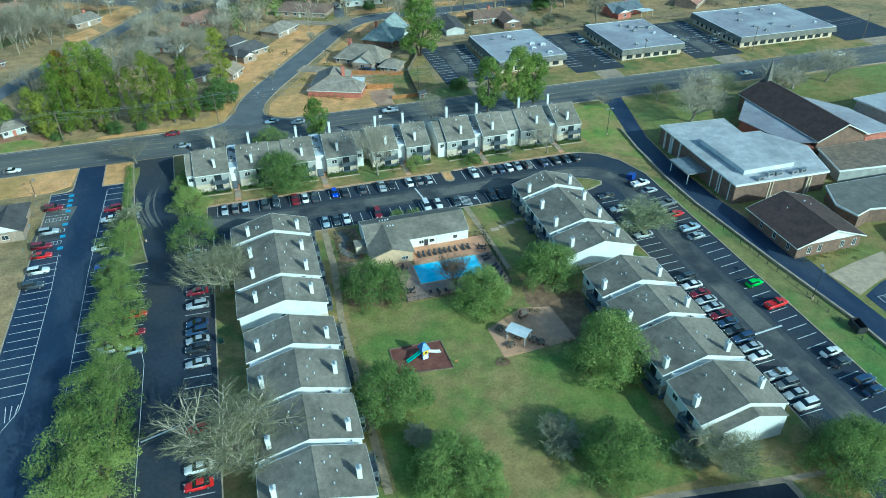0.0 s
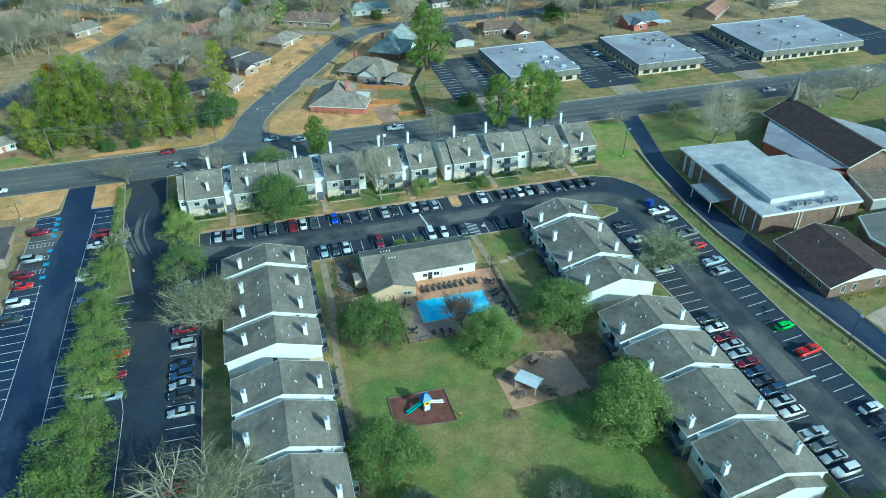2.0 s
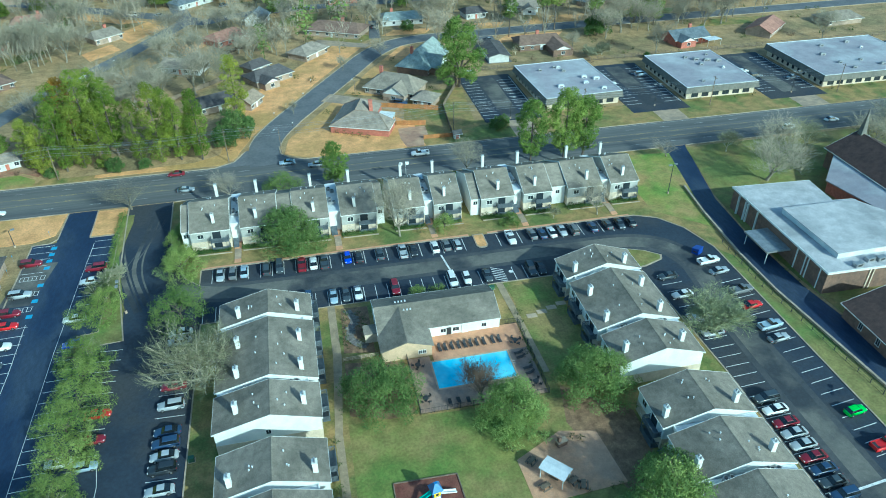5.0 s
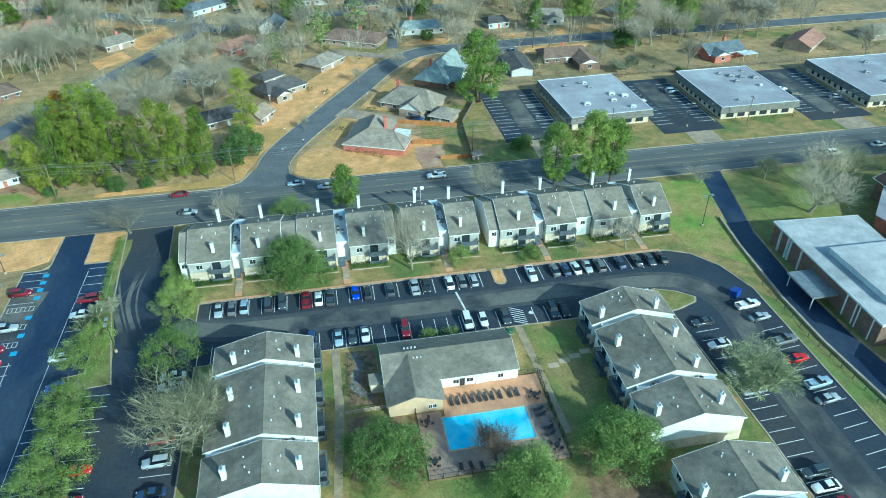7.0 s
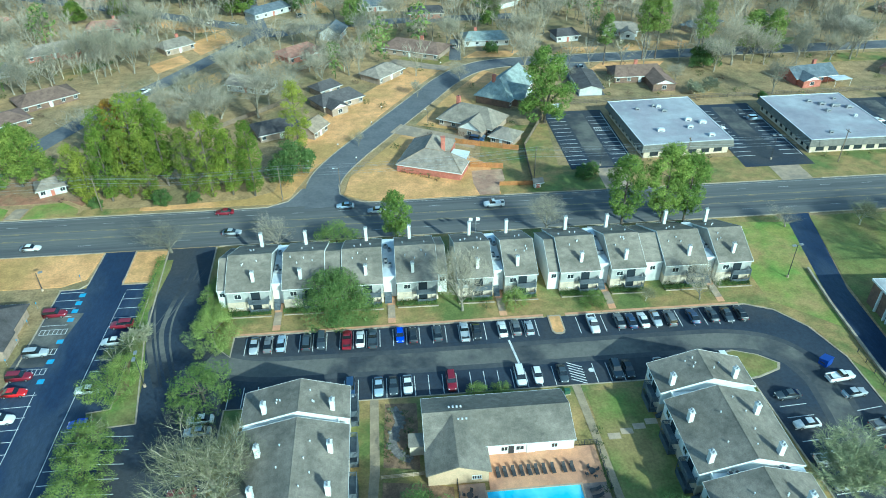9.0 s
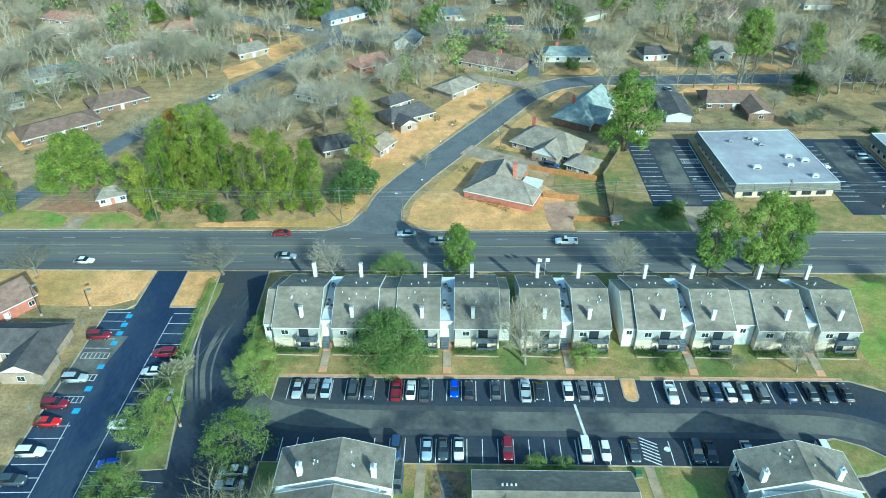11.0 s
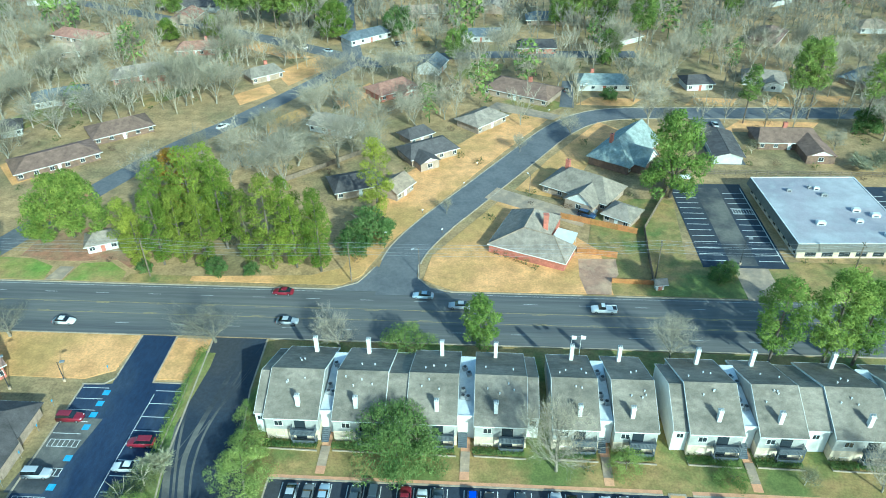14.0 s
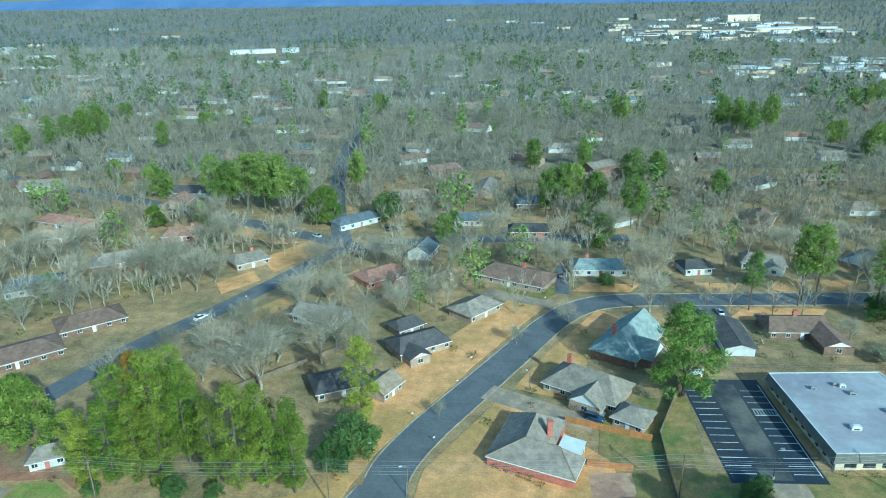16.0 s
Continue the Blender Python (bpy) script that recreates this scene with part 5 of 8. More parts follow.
house(0.5, 297, 17, 11, 33, "dark", "cream", 3.0, 5.0, 2.6, (-4, 4, 7), None, "dark grey roofed house under bare trees")
house(-4, 308, 10, 8, 40, "dark", "cream", 2.0, 4.6, 2.6)
house(-18, 275, 15, 11, 24, "dark", "cream", 3.0, 4.8, 2.6)
house(-6.5, 273, 9, 8, 60, "tan", "cream", 0.0, 5.0, 2.6)
house(-31, 315, 17, 11, -22, "grey", "white", 0.0, 4.8, 2.6, label="white gabled house with grey roof")
house(-17, 348, 17, 12, 42, "red", "brick", 3.0, 5.0, 2.6, (2, 4, 7), None, "red-roofed brick house among bare trees")
house(-3.5, 372, 12, 10, 75, "blue", "white", 0.0, 6.0, 3.0)
house(-103, 310, 20, 13, 38, "brown", "brown", 5.0, 4.8, 2.4, label="brown-roofed low brick house under bare trees")
house(-119, 362, 21, 12, 30, "grey", "brick", 5.0, 5.0, 2.4, (5, 4, 7), None, "grey hip-roofed brick house by the street")
house(-157, 389, 15, 10, 20, "tan", "cream", 0.0, 5.2, 2.5)
house(-143, 307, 15, 10, 30, "dark", "white", 3.0, 4.8, 2.5)
house(-69, 362, 14, 10, 40, "grey", "cream", 2.0, 5.0, 2.6, None, 2)
house(-106, 392, 17, 11, 12, "red", "brick", 3.0, 5.0, 2.6, None, 4)
house(-36, 411, 22, 10, 42, "blue", "white", 3.0, 4.8, 2.6, label="long white house with blue-grey roof")
house(61.5, 357.5, 20, 12, 0, "teal", "white", 3.0, 4.8, 2.6, None, -4, "teal-grey roofed low house behind trees")
house(96, 358, 11, 10, 8, "dark", "white", 2.0, 4.6, 2.6)
house(122, 363, 16, 11, -14, "grey", "white", 3.0, 5.0, 2.6, (3, 4, 7), None)
house(-137, 337, 20, 12, 30, "blue", "white", 4.0, 5.0, 2.6, None, None, "blue-roofed white house across the street")
house(-113, 287, 25, 13, 40, "brown", "brown", 5.0, 4.6, 2.6)
house(-166, 408, 24, 12, -20, "red", "cream", 3.0, 5.0, 2.6)
house(15, 413, 18, 10, 3, "blue", "white", 0.0, 5.0, 2.6)
house(39, 398, 17, 10, 0, "dark", "brick", 2.0, 5.0, 2.6)
house(-77.2, 243.2, 8.4, 7.4, 25, "grey", "white", 2.6, 4.2, 2.4, label="small white house beside the roadside pines")
house(-58, 262, 12, 9, 30, "blue", "white", 1.0, 4.6, 2.6)
house(-73.5, 182.8, 24, 9.4, 0, "dark", "cream", 4.0, 5.2, 2.8, (8.0, 6.0, 9.4), None, "dark-roofed low office with white fascia beside the sealed lot")
house(-82, 194, 14, 10, 52, "brown", "brick", 0.0, 6.0, 3.2, label="brown-roofed brick building by the golden lawn")
house(175, 302, 18, 12, 8, "blue", "brick", 0.0, 5.2, 2.6, (-4, 3, 8), 3, "blue-grey roofed brick house behind the offices")
t = thing("patio_cover", pose(183.5, 294.5, 0, 0, 0, 8), "white flat patio cover beside the brick house", "patio cover")
part("roof_sheet", Geo().slab([(-3.4, -2.2, 2.7), (3.4, -2.2, 2.7), (3.4, 2.2, 2.55), (-3.4, 2.2, 2.55)], 0.1), M_MEMB, t)
for x in (-3.2, 3.2):
    for y in (-2.0, 2.0):
        part("post", Geo().tube((x, y, 0), (x, y, 2.55), 0.06, 0.06), M_WHITE, t)
house(58.5, 231, 3.2, 2.6, 10, "grey", "white", 0.0, 2.9, 1.9, label="small garden shed with grey roof")
rng = random.Random(11)
spots = [(-190, 350), (-128, 440), (-15, 450), (45, 440), (75, 412), (140, 415), (160, 365), (190, 365), (215, 305), (225, 360), (-200, 300), (-170, 265), (-125, 255), (190, 430), (260, 380), (255, 310)]
for x, y in spots:
    house(x, y, rng.uniform(14, 22), rng.uniform(11, 14), rng.choice((35, 40, -30, 0, 5, 90, 60)), rng.choice(("grey", "grey", "dark", "brown", "red", "blue", "tan")), rng.choice(("white", "cream", "cream", "brown", "brown", "cream")), rng.choice((0.0, 4.5, 4.5, 5.0)), 5.1, 2.4, far=True)


def remote_house(x, y, L, W, turn, roof, wall, zr=5.2, ze=2.8):
    """A gabled house seen only between far trees."""
    t = thing("bungalow", pose(x, y, 0, 0, 0, turn), "distant %s-roofed house with %s walls between bare trees" % (roof, wall), "house", "bungalows")
    part("wall", Geo().bar([(-W / 2 + 0.5, 0), (W / 2 - 0.5, 0), (W / 2 - 0.5, ze), (0, zr - 0.25), (-W / 2 + 0.5, ze)], -L / 2 + 0.4, L / 2 - 0.4), wall_mat(wall), t)
    part("roof", Geo().bar([(-W / 2, ze - 0.1), (0, zr - 0.15), (W / 2, ze - 0.1), (W / 2, ze + 0.08), (0, zr + 0.05), (-W / 2, ze + 0.08)], -L / 2, L / 2), roof_mat(roof), t)


far_spots = [(-226, 481), (-174, 497), (-125, 532), (-93, 558), (-130, 458), (22, 464), (86, 510), (85, 488), (153, 532), (161, 475), (132, 515), (-155, 736), (-228, 772), (-265, 709), (-175, 773), (-204, 537), (46, 526), (195, 480), (182, 571), (-213, 470), (-302, 844)]
while len(far_spots) < 105:
    y = rng.uniform(490, 1000)
    x, y = y * rng.uniform(-0.62, 0.6), y + 6 * math.sin(y)
    if all((x - a) ** 2 + (y - b) ** 2 > 700 for a, b in far_spots) and abs(x + 66) > 16:
        far_spots.append((x, y))
for x, y in far_spots:
    remote_house(x, y, rng.uniform(13, 24), rng.uniform(9, 12), rng.choice((-25, -8, 0, 0, 5, 12, 35, 80)), rng.choice(("grey", "grey", "dark", "brown", "red", "blue", "tan")), rng.choice(("white", "white", "white", "cream", "brown")))

# ---- trees ----
def leaf_mesh(name, clumps, per, size, seed, mat, flat=0.24, shell=0.55):
    """A crown of many small leaf sprays gathered in clumps (x, y, z, radius)."""
    r = np.random.default_rng(seed)
    pts, nrm = [], []
    for cx, cy, cz, cr in clumps:
        k = max(6, int(per * cr * cr))
        d = r.normal(size=(k, 3))
        d /= np.linalg.norm(d, axis=1)[:, None]
        rad = cr * (shell + (1.05 - shell) * r.random(k)) ** 0.8
        pts.append(np.array([cx, cy, cz]) + d * rad[:, None] * np.array([1, 1, 0.72]))
        nrm.append(d + np.array([0, 0, 0.45]))
    p, n = np.concatenate(pts), np.concatenate(nrm)
    n = n + r.normal(size=n.shape) * flat
    n /= np.linalg.norm(n, axis=1)[:, None]
    a = np.cross(n, r.normal(size=n.shape))
    a /= np.linalg.norm(a, axis=1)[:, None] + 1e-9
    spray = r.random(len(p)) < 0.3
    out = n + r.normal(size=n.shape) * 0.45
    out /= np.linalg.norm(out, axis=1)[:, None]
    a = np.where(spray[:, None], out, a)
    b = np.cross(n + r.normal(size=n.shape) * 0.2, a)
    b /= np.linalg.norm(b, axis=1)[:, None] + 1e-9
    s = size * np.where(spray, 1.45, 1.0)[:, None] * (0.6 + 0.8 * r.random(len(p)))[:, None]
    droop = np.array([0, 0, -1.0]) * s * 0.25
    q = np.stack([p - a * s, p + b * s * 0.5 + droop * 0.3, p + a * s + droop], 1)
    me = bpy.data.meshes.new(name)
    k = len(p)
    me.from_pydata(q.reshape(-1, 3).tolist(), [], np.arange(3 * k).reshape(-1, 3).tolist())
    me.materials.append(mat)
    me.update()
    return me


def bare_geo(seed, height, spread, levels=4, twigs=5, trunk_r=0.32, lean=0.0, first=0.28, tw=0.022, radius=6.0, lean_cut=False, up=0.22, thin=1.0, reach=1.0):
    """Trunk and limbs as tubes, twigs as thin slivers."""
    rng = random.Random(seed)
    wood, fine = Geo(), Geo()

    def grow(p, d, length, r, lev):
        n = 3 if lev < 2 else (1 if lean_cut else 2)
        pts = [p]
        for i in range(n):
            d = (d + Vector((rng.gauss(0, 0.13), rng.gauss(0, 0.13), rng.gauss(0.05, 0.09)))).normalized()
            pts.append(pts[-1] + d * length / n)
        for i in range(n):
            ra, rb = r * (1 - 0.45 * i / n), r * (1 - 0.45 * (i + 1) / n)
            if lean_cut and lev == levels:
                side = (pts[i + 1] - pts[i]).orthogonal().normalized() * ra
                fine.add([pts[i] - side, pts[i] + side, pts[i + 1]], [(0, 1, 2)])
            else:
                wood.tube(pts[i], pts[i + 1], ra, rb, 7 if lev == 0 else (5 if lev == 1 else 3), False)
        if lev == levels:
            for i in range(twigs):
                q = pts[0].lerp(pts[-1], rng.uniform(0.15, 1))
                e = (d + Vector((rng.gauss(0, 0.6), rng.gauss(0, 0.6), rng.gauss(0.1, 0.5)))).normalized() * length * rng.uniform(0.5, 1.1) * reach
                w = e.orthogonal().normalized() * tw
                fine.add([q - w, q + w, q + e], [(0, 1, 2)])
                h = q + e * 0.5
                for s in range(2):
                    e2 = (e.normalized() + Vector((rng.gauss(0, 0.6), rng.gauss(0, 0.6), rng.gauss(0.1, 0.5)))).normalized() * length * 0.5 * reach
                    fine.add([h - w * 0.7, h + w * 0.7, h + e2], [(0, 1, 2)])
            return
        k = rng.choice((3, 4)) if lev else rng.choice((5, 6))
        for i in range(k):
            at = rng.uniform(0.45, 1.0) if lev else rng.uniform(0.55, 1.0)
            q = pts[0].lerp(pts[-1], at) if lev else pts[min(int(at * n), n - 1)].lerp(pts[min(int(at * n) + 1, n)], at * n % 1)
            ang = 2 * math.pi * (i + rng.uniform(-0.3, 0.3)) / k
            out = Vector((math.cos(ang), math.sin(ang), 0)) * (spread * (0.95 if lev == 0 else 0.7))
            nd = (d * 0.7 + out + Vector((0, 0, up if lev else up + 0.18))).normalized()
            grow(q, nd, length * rng.uniform(0.6, 0.9) * (1.45 if lev == 0 else 1), r * rng.uniform(0.42, 0.58) * thin, lev + 1)
        grow(pts[-1], d, length * 0.75 * (1.4 if lev == 0 else 1), r * 0.55, lev + 1)

    grow(Vector((0, 0, -0.1)), Vector((lean, 0, 1)).normalized(), height * first, trunk_r, 0)
    top = max(v[2] for v in fine.v)
    wide = sorted(math.hypot(v[0], v[1]) for v in fine.v)[int(len(fine.v) * 0.96)]
    k, kr = height / top, radius / wide
    for gg in (wood, fine):
        gg.v = [(x * kr, y * kr, z * k) for x, y, z in gg.v]
    return wood, fine


def tree(name, wood, crown, wood_mat, label, category="tree", group=""):
    """A tree kept as a pattern far below the ground's edge, to be copied."""
    t = thing(name, pose(0, 0, 0), label, category, group)
    part("trunk", wood, wood_mat, t)
    part("crown", crown[0], crown[1], t)
    return t


def oak_clumps(seed, rx, rz, z0, n, sag=0.25, cr=(0.16, 0.30)):
    r = random.Random(seed)
    out = []
    for i in range(n):
        a, u = r.uniform(0, 2 * math.pi), r.random() ** 0.38
        h = r.random() ** 1.2
        rad = rx * math.sqrt(max(0.05, 1 - (h * 0.9) ** 2)) * u * 0.92 * (1 + 0.1 * math.sin(3 * a + seed) + 0.07 * math.sin(7 * a + 2 * seed))
        out.append((rad * math.cos(a), rad * math.sin(a), z0 + rz * (0.12 + 0.78 * h) * (1 - sag * u), rx * r.uniform(*cr)))
    return out


def tower_clumps(seed, rx, h, z0, n):
    """Clumps of a tall uneven crown: widest at a third of its height, with ragged tiers and gaps."""
    r = random.Random(seed)
    out = []
    for i in range(n):
        t = (i + r.random()) / n
        a = i * 2.4 + r.uniform(-0.6, 0.6)
        prof = (0.55 + 0.9 * t) if t < 0.45 else max(0.14, 1.0 - ((t - 0.45) / 0.58) ** 2.8)
        rad = rx * min(1, prof) * r.uniform(0.5, 1.0) * (0.86 + 0.14 * math.sin(a * 2 + seed))
        out.append((rad * math.cos(a), rad * math.sin(a), z0 + (h - z0) * t - 0.08 * rad, rx * r.uniform(0.17, 0.36)))
    return out


def limbs(seed, h, rx, r0=0.3, n=6):
    rng = random.Random(seed)
    g = Geo()
    g.tube((0, 0, -0.1), (0.1, 0.05, h * 0.35), r0, r0 * 0.75, 8, False)
    for i in range(n):
        a = 2 * math.pi * i / n + rng.uniform(-0.3, 0.3)
        mid = Vector((math.cos(a) * rx * 0.35, math.sin(a) * rx * 0.35, h * rng.uniform(0.5, 0.65)))
        g.tube((0.1, 0.05, h * 0.33), mid, r0 * 0.5, r0 * 0.32, 5, False)
        for k in range(2):
            e = mid + Vector((math.cos(a + rng.uniform(-0.7, 0.7)) * rx * 0.4, math.sin(a + rng.uniform(-0.7, 0.7)) * rx * 0.4, h * rng.uniform(0.1, 0.28)))
            g.tube(mid, e, r0 * 0.3, r0 * 0.08, 4, False)
    return g


def pine_parts(seed, h, rx, mat, low=0.3):
    r = random.Random(seed)
    g = Geo()
    bend = Vector((r.uniform(-0.4, 0.4), r.uniform(-0.4, 0.4), 0))
    g.tube((0, 0, -0.1), bend * 0.5 + Vector((0, 0, h * 0.5)), 0.27, 0.2, 7, False)
    g.tube(bend * 0.5 + Vector((0, 0, h * 0.5)), bend + Vector((0, 0, h * 0.97)), 0.2, 0.05, 6, False)
    clumps = []
    n = int(28 + h)
    for i in range(n):
        t = low + (1 - low) * (i + r.random()) / n
        a = i * 2.4 + r.uniform(-0.5, 0.5)
        s = math.sin(min(1, (t - low) / (1 - low) * 1.15 + 0.18) * math.pi * 0.86) ** 0.7
        rad = rx * s * r.uniform(0.5, 1.0)
        tip = bend * t + Vector((math.cos(a) * rad, math.sin(a) * rad, h * t + rad * 0.15))
        g.tube(bend * t + Vector((0, 0, h * t - 0.3)), tip, 0.06, 0.02, 3, False)
        clumps.append((tip.x, tip.y, tip.z, rx * r.uniform(0.2, 0.36)))
    clumps.append((bend.x, bend.y, h * 0.97, rx * 0.3))
    return g, (leaf_mesh("crown", clumps, 84, 0.28, seed, mat, 0.3, 0.7), None)


def spread(patterns, rows, rng, lo=0.85, hi=1.15):
    """Copies of the patterns at (x, y[, size]); the first use of each pattern takes the pattern itself."""
    used = set()
    for i, row in enumerate(rows):
        x, y = row[:2]
        s = row[2] if len(row) > 2 else 1.0
        k = row[3] if len(row) > 3 else rng.randrange(len(patterns))
        s *= rng.uniform(lo, hi)
        m = pose(x, y, 0, 0, 0, rng.uniform(0, 360))
        if k in used:
            ob = copy_thing(patterns[k], m)
        else:
            ob = patterns[k]
            ob.matrix_basis = m
            used.add(k)
        ob.scale = (s, s, s * rng.uniform(0.92, 1.08))
    for k, p in enumerate(patterns):
        if k not in used:
            for o in (*p.children_recursive, p):
                bpy.data.objects.remove(o)


trng = random.Random(4)
oaks = [tree("evergreen_oak", limbs(i, 9, 6), (leaf_mesh("crown", oak_clumps(i, 7.5, 10.6, 0.4, 150, 0.25, (0.12, 0.25)) + oak_clumps(90 + i, 5.4, 8.2, 0.6, 36), 62, 0.185, i, M_OAK, 0.3, 0.6), None), M_BARK, "dense dark-green evergreen oak with rounded crown", "tree", "courtyard oaks") for i in range(4)]
# the last three oaks stand unseen to the south, added to shade the lawn
spread(oaks, [(19.4, 124, 1.05), (41.2, 114, 1.0), (58.6, 118, 1.1), (15.0, 90, 1.0), (59.2, 88.5, 1.15), (21.4, 71, 1.05), (49.6, 65.5, 1.05), (85.5, 55, 1.0), (4.2, 180.8, 1.18), (62.6, 95, 0.8), (24.5, 68, 0.8), (90, 56.5, 0.8), (72, 42.5, 1.05), (82, 39, 1.0), (58, 42, 1.0)], trng, 0.95, 1.05)
hedges = [tree("hedge_tree", limbs(20 + i, 6, 4, 0.2), (leaf_mesh("crown", oak_clumps(20 + i, 5.9, 7.8, 0.0, 84, 0.25, (0.11, 0.25)), 100, 0.14, 20 + i, M_HOLLY, 0.36, 0.6), None), M_BARK, "green feathery bushy tree between the parking lots", "tree", "parking strip trees") for i in range(3)]
spread(hedges, [(-37.8, 161, 0.9), (-36.0, 166, 0.7), (-37.2, 147, 1.0), (-36.2, 141, 0.95), (-35.6, 134, 1.1), (-36.4, 128, 1.1), (-35.2, 121, 1.0), (-35.6, 113.5, 0.9), (-37.0, 107, 1.35), (-35.5, 100, 1.25), (-38.2, 94, 1.5), (-34.6, 88, 1.3), (-38.5, 83, 1.3), (-22.8, 188.5, 0.6), (-22.0, 183, 0.55), (-20.6, 174.5, 1.0), (-21.6, 179.5, 0.75), (-19.4, 157.5, 1.2), (-21.5, 193.5, 0.5), (3.6, 206.8, 1.05), (31.4, 153.7, 0.46), (36.2, 153.7, 0.4), (43.4, 180.0, 0.6), (60.4, 178.4, 0.5)], trng, 0.95, 1.05)
greys = [tree("grey_hedge_tree", limbs(70 + i, 6.5, 4, 0.2, 8), (leaf_mesh("crown", oak_clumps(30 + i, 4.0, 5.5, 0.8, 50), 78, 0.16, 30 + i, M_GREYLEAF), None), M_PALEBARK, "sparse grey-green tree in the parking strip", "tree", "parking strip trees") for i in range(2)]
spread(greys, [(-35.0, 110.5, 0.9), (-38.6, 168.5, 0.85), (-36.8, 172.5, 0.7), (-37.4, 150.5, 0.8)], trng, 0.95, 1.05)

wispy = []
w, f = bare_geo(141, 9.5, 1.0, 4, 10, 0.24, radius=7.0, tw=0.032)
wispy.append(tree("wispy_tree", w, (f, M_GREENTWIG), M_PALEBARK, "sparse olive-green wispy tree beside the parked cars", "tree", "bare trees"))
spread(wispy, [(89.0, 127.5, 1.0)], trng)
bares = []
for i, (h, s, lv, tw, r, rr) in enumerate([(12.0, 0.85, 4, 6, 0.40, 9.6), (12, 0.7, 4, 3, 0.28, 4.8), (10, 0.75, 4, 3, 0.30, 7.4), (14, 0.65, 4, 3, 0.28, 5.5), (10, 0.9, 4, 3, 0.26, 5.6)]):
    w, f = bare_geo(100 + i, h, s, lv, tw, r, radius=rr, tw=0.02, up=0.28, thin=1.05 if i == 0 else 0.85, reach=1.3, lean_cut=i > 0)
    bares.append(tree("bare_tree", w, (f, M_TWIG if i in (1, 2, 3) else M_OLIVETWIG), M_GREYBARK if i in (1, 2, 3) else M_PALEBARK, "wide leafless tree with pale limbs and olive twigs" if i in (0, 4) else "leafless grey winter tree with fine twigs", "tree", "bare trees"))
w, f = bare_geo(105, 9, 0.6, 4, 3, 0.2, radius=3.8, tw=0.02, up=0.34, reach=1.3, lean_cut=True)
bares.append(tree("bare_tree", w, (f, M_BROWNTWIG), M_BARK, "dark brown leafless tree beside the pool", "tree", "bare trees"))
near_bare = [(-13.6, 136.0, 1.0, 0), (-13.6, 86.0, 1.08, 0), (31.6, 179, 1.4, 1), (37.6, 120.6, 1.2, 5), (-10.6, 208.2, 0.75, 2), (-36.8, 208.4, 1.05, 2), (-81, 208, 0.9, 2), (56.1, 207.5, 1.15, 1), (83.6, 60.6, 0.62, 4), (66.4, 60.2, 0.62, 0), (117, 204, 0.62, 2), (138, 184, 1.45, 2), (148, 193, 1.3, 2), (136.4, 203, 0.8, 4), (189, 198, 1.4, 2), (178, 194, 1.3, 2), (205, 200, 1.4, 2), (160, 199, 1.2, 4), (84, 177.5, 0.95, 1), (72, 178.2, 0.4, 4), (99, 196, 0.4, 4), (8.5, 262, 0.4, 3), (29, 300, 0.5, 3), (46, 314, 0.7, 2), (84, 311, 0.6, 2), (126, 305, 0.6, 2), (100, 302, 0.5, 4)]
wild = []
wr = random.Random(8)


def free(x, y):
    """True where no road, lot or near house stands."""
    if 205 < y < 232 or (66 < x < 300 and 228 < y < 284) or (-60 < x < 126 and y < 210) or (126 < x < 260 and 60 < y < 195):
        return False
    for line, w in ((side_line, 7.5), (west_line, 12), (cross_line, 7.5), (north_line, 6.5), (far_line, 6)):
        for q in line[::2]:
            if (q[0] - x) ** 2 + (q[1] - y) ** 2 < w * w * 1.3:
                return False
    return True


HOUSES = [o.matrix_basis.translation.copy() for o in scene.objects if o.name.startswith("bungalow")]


def clear(x, y):
    """True where a tree would neither stand in a house nor close its garden side."""
    return free(x, y) and all(((h.x - x) / 10.5) ** 2 + ((h.y - 4.5 - y) / 14.0) ** 2 > 1 for h in HOUSES)


lawns = [(30, 240, 22), (10, 248, 9), (52, 255, 14), (42, 288, 12), (0, 268, 8), (22, 300, 9)]
tries = 0
while len(wild) < 128 and tries < 14000:
    tries += 1
    x, y = wr.uniform(-190, 235), wr.uniform(233, 402)
    if y > 300 + 1.2 * (x + 60) and x < 0 and wr.random() < 0.1:
        continue
    if x > 10 and wr.random() < 0.55:
        continue
    if (8 < x < 134 and y < 302) or (8 < x < 62 and 322 < y < 352) or (84 < x < 136 and 302 < y < 345) or (52 < x < 70 and 300 < y < 326):
        continue
    if any(abs(x - q[0]) < 5 and -24 < y - q[1] < 8 for q in west_line[::3]) and wr.random() < 0.8:
        continue
    if clear(x, y) and all((a - x) ** 2 + (b - y) ** 2 > r * r for a, b, r in lawns) and all((q[0] - x) ** 2 + (q[1] - y) ** 2 > 42 for q in wild) and not (-90 < x < -8 and y < 272):
        wild.append((x, y, wr.uniform(0.8, 1.3)))
spread(bares, near_bare, trng, 0.95, 1.05)
woods = []
for i, (h, s, k) in enumerate([(15.5, 0.5, 0.40), (17, 0.42, 0.34), (14.5, 0.58, 0.46), (18, 0.4, 0.31), (16, 0.5, 0.38), (13, 0.6, 0.48)]):
    w, f = bare_geo(200 + i, h, s, 4, 1, 0.21, tw=0.027, first=0.17, radius=h * k, lean_cut=True, up=0.34, thin=0.72, reach=2.0)
    woods.append(tree("bare_tree", w, (f, M_TWIG), M_GREYBARK, "leafless pale grey tree among the houses", "tree", "neighbourhood trees"))
spread(woods, wild, trng, 0.85, 1.1)
shrubby = []
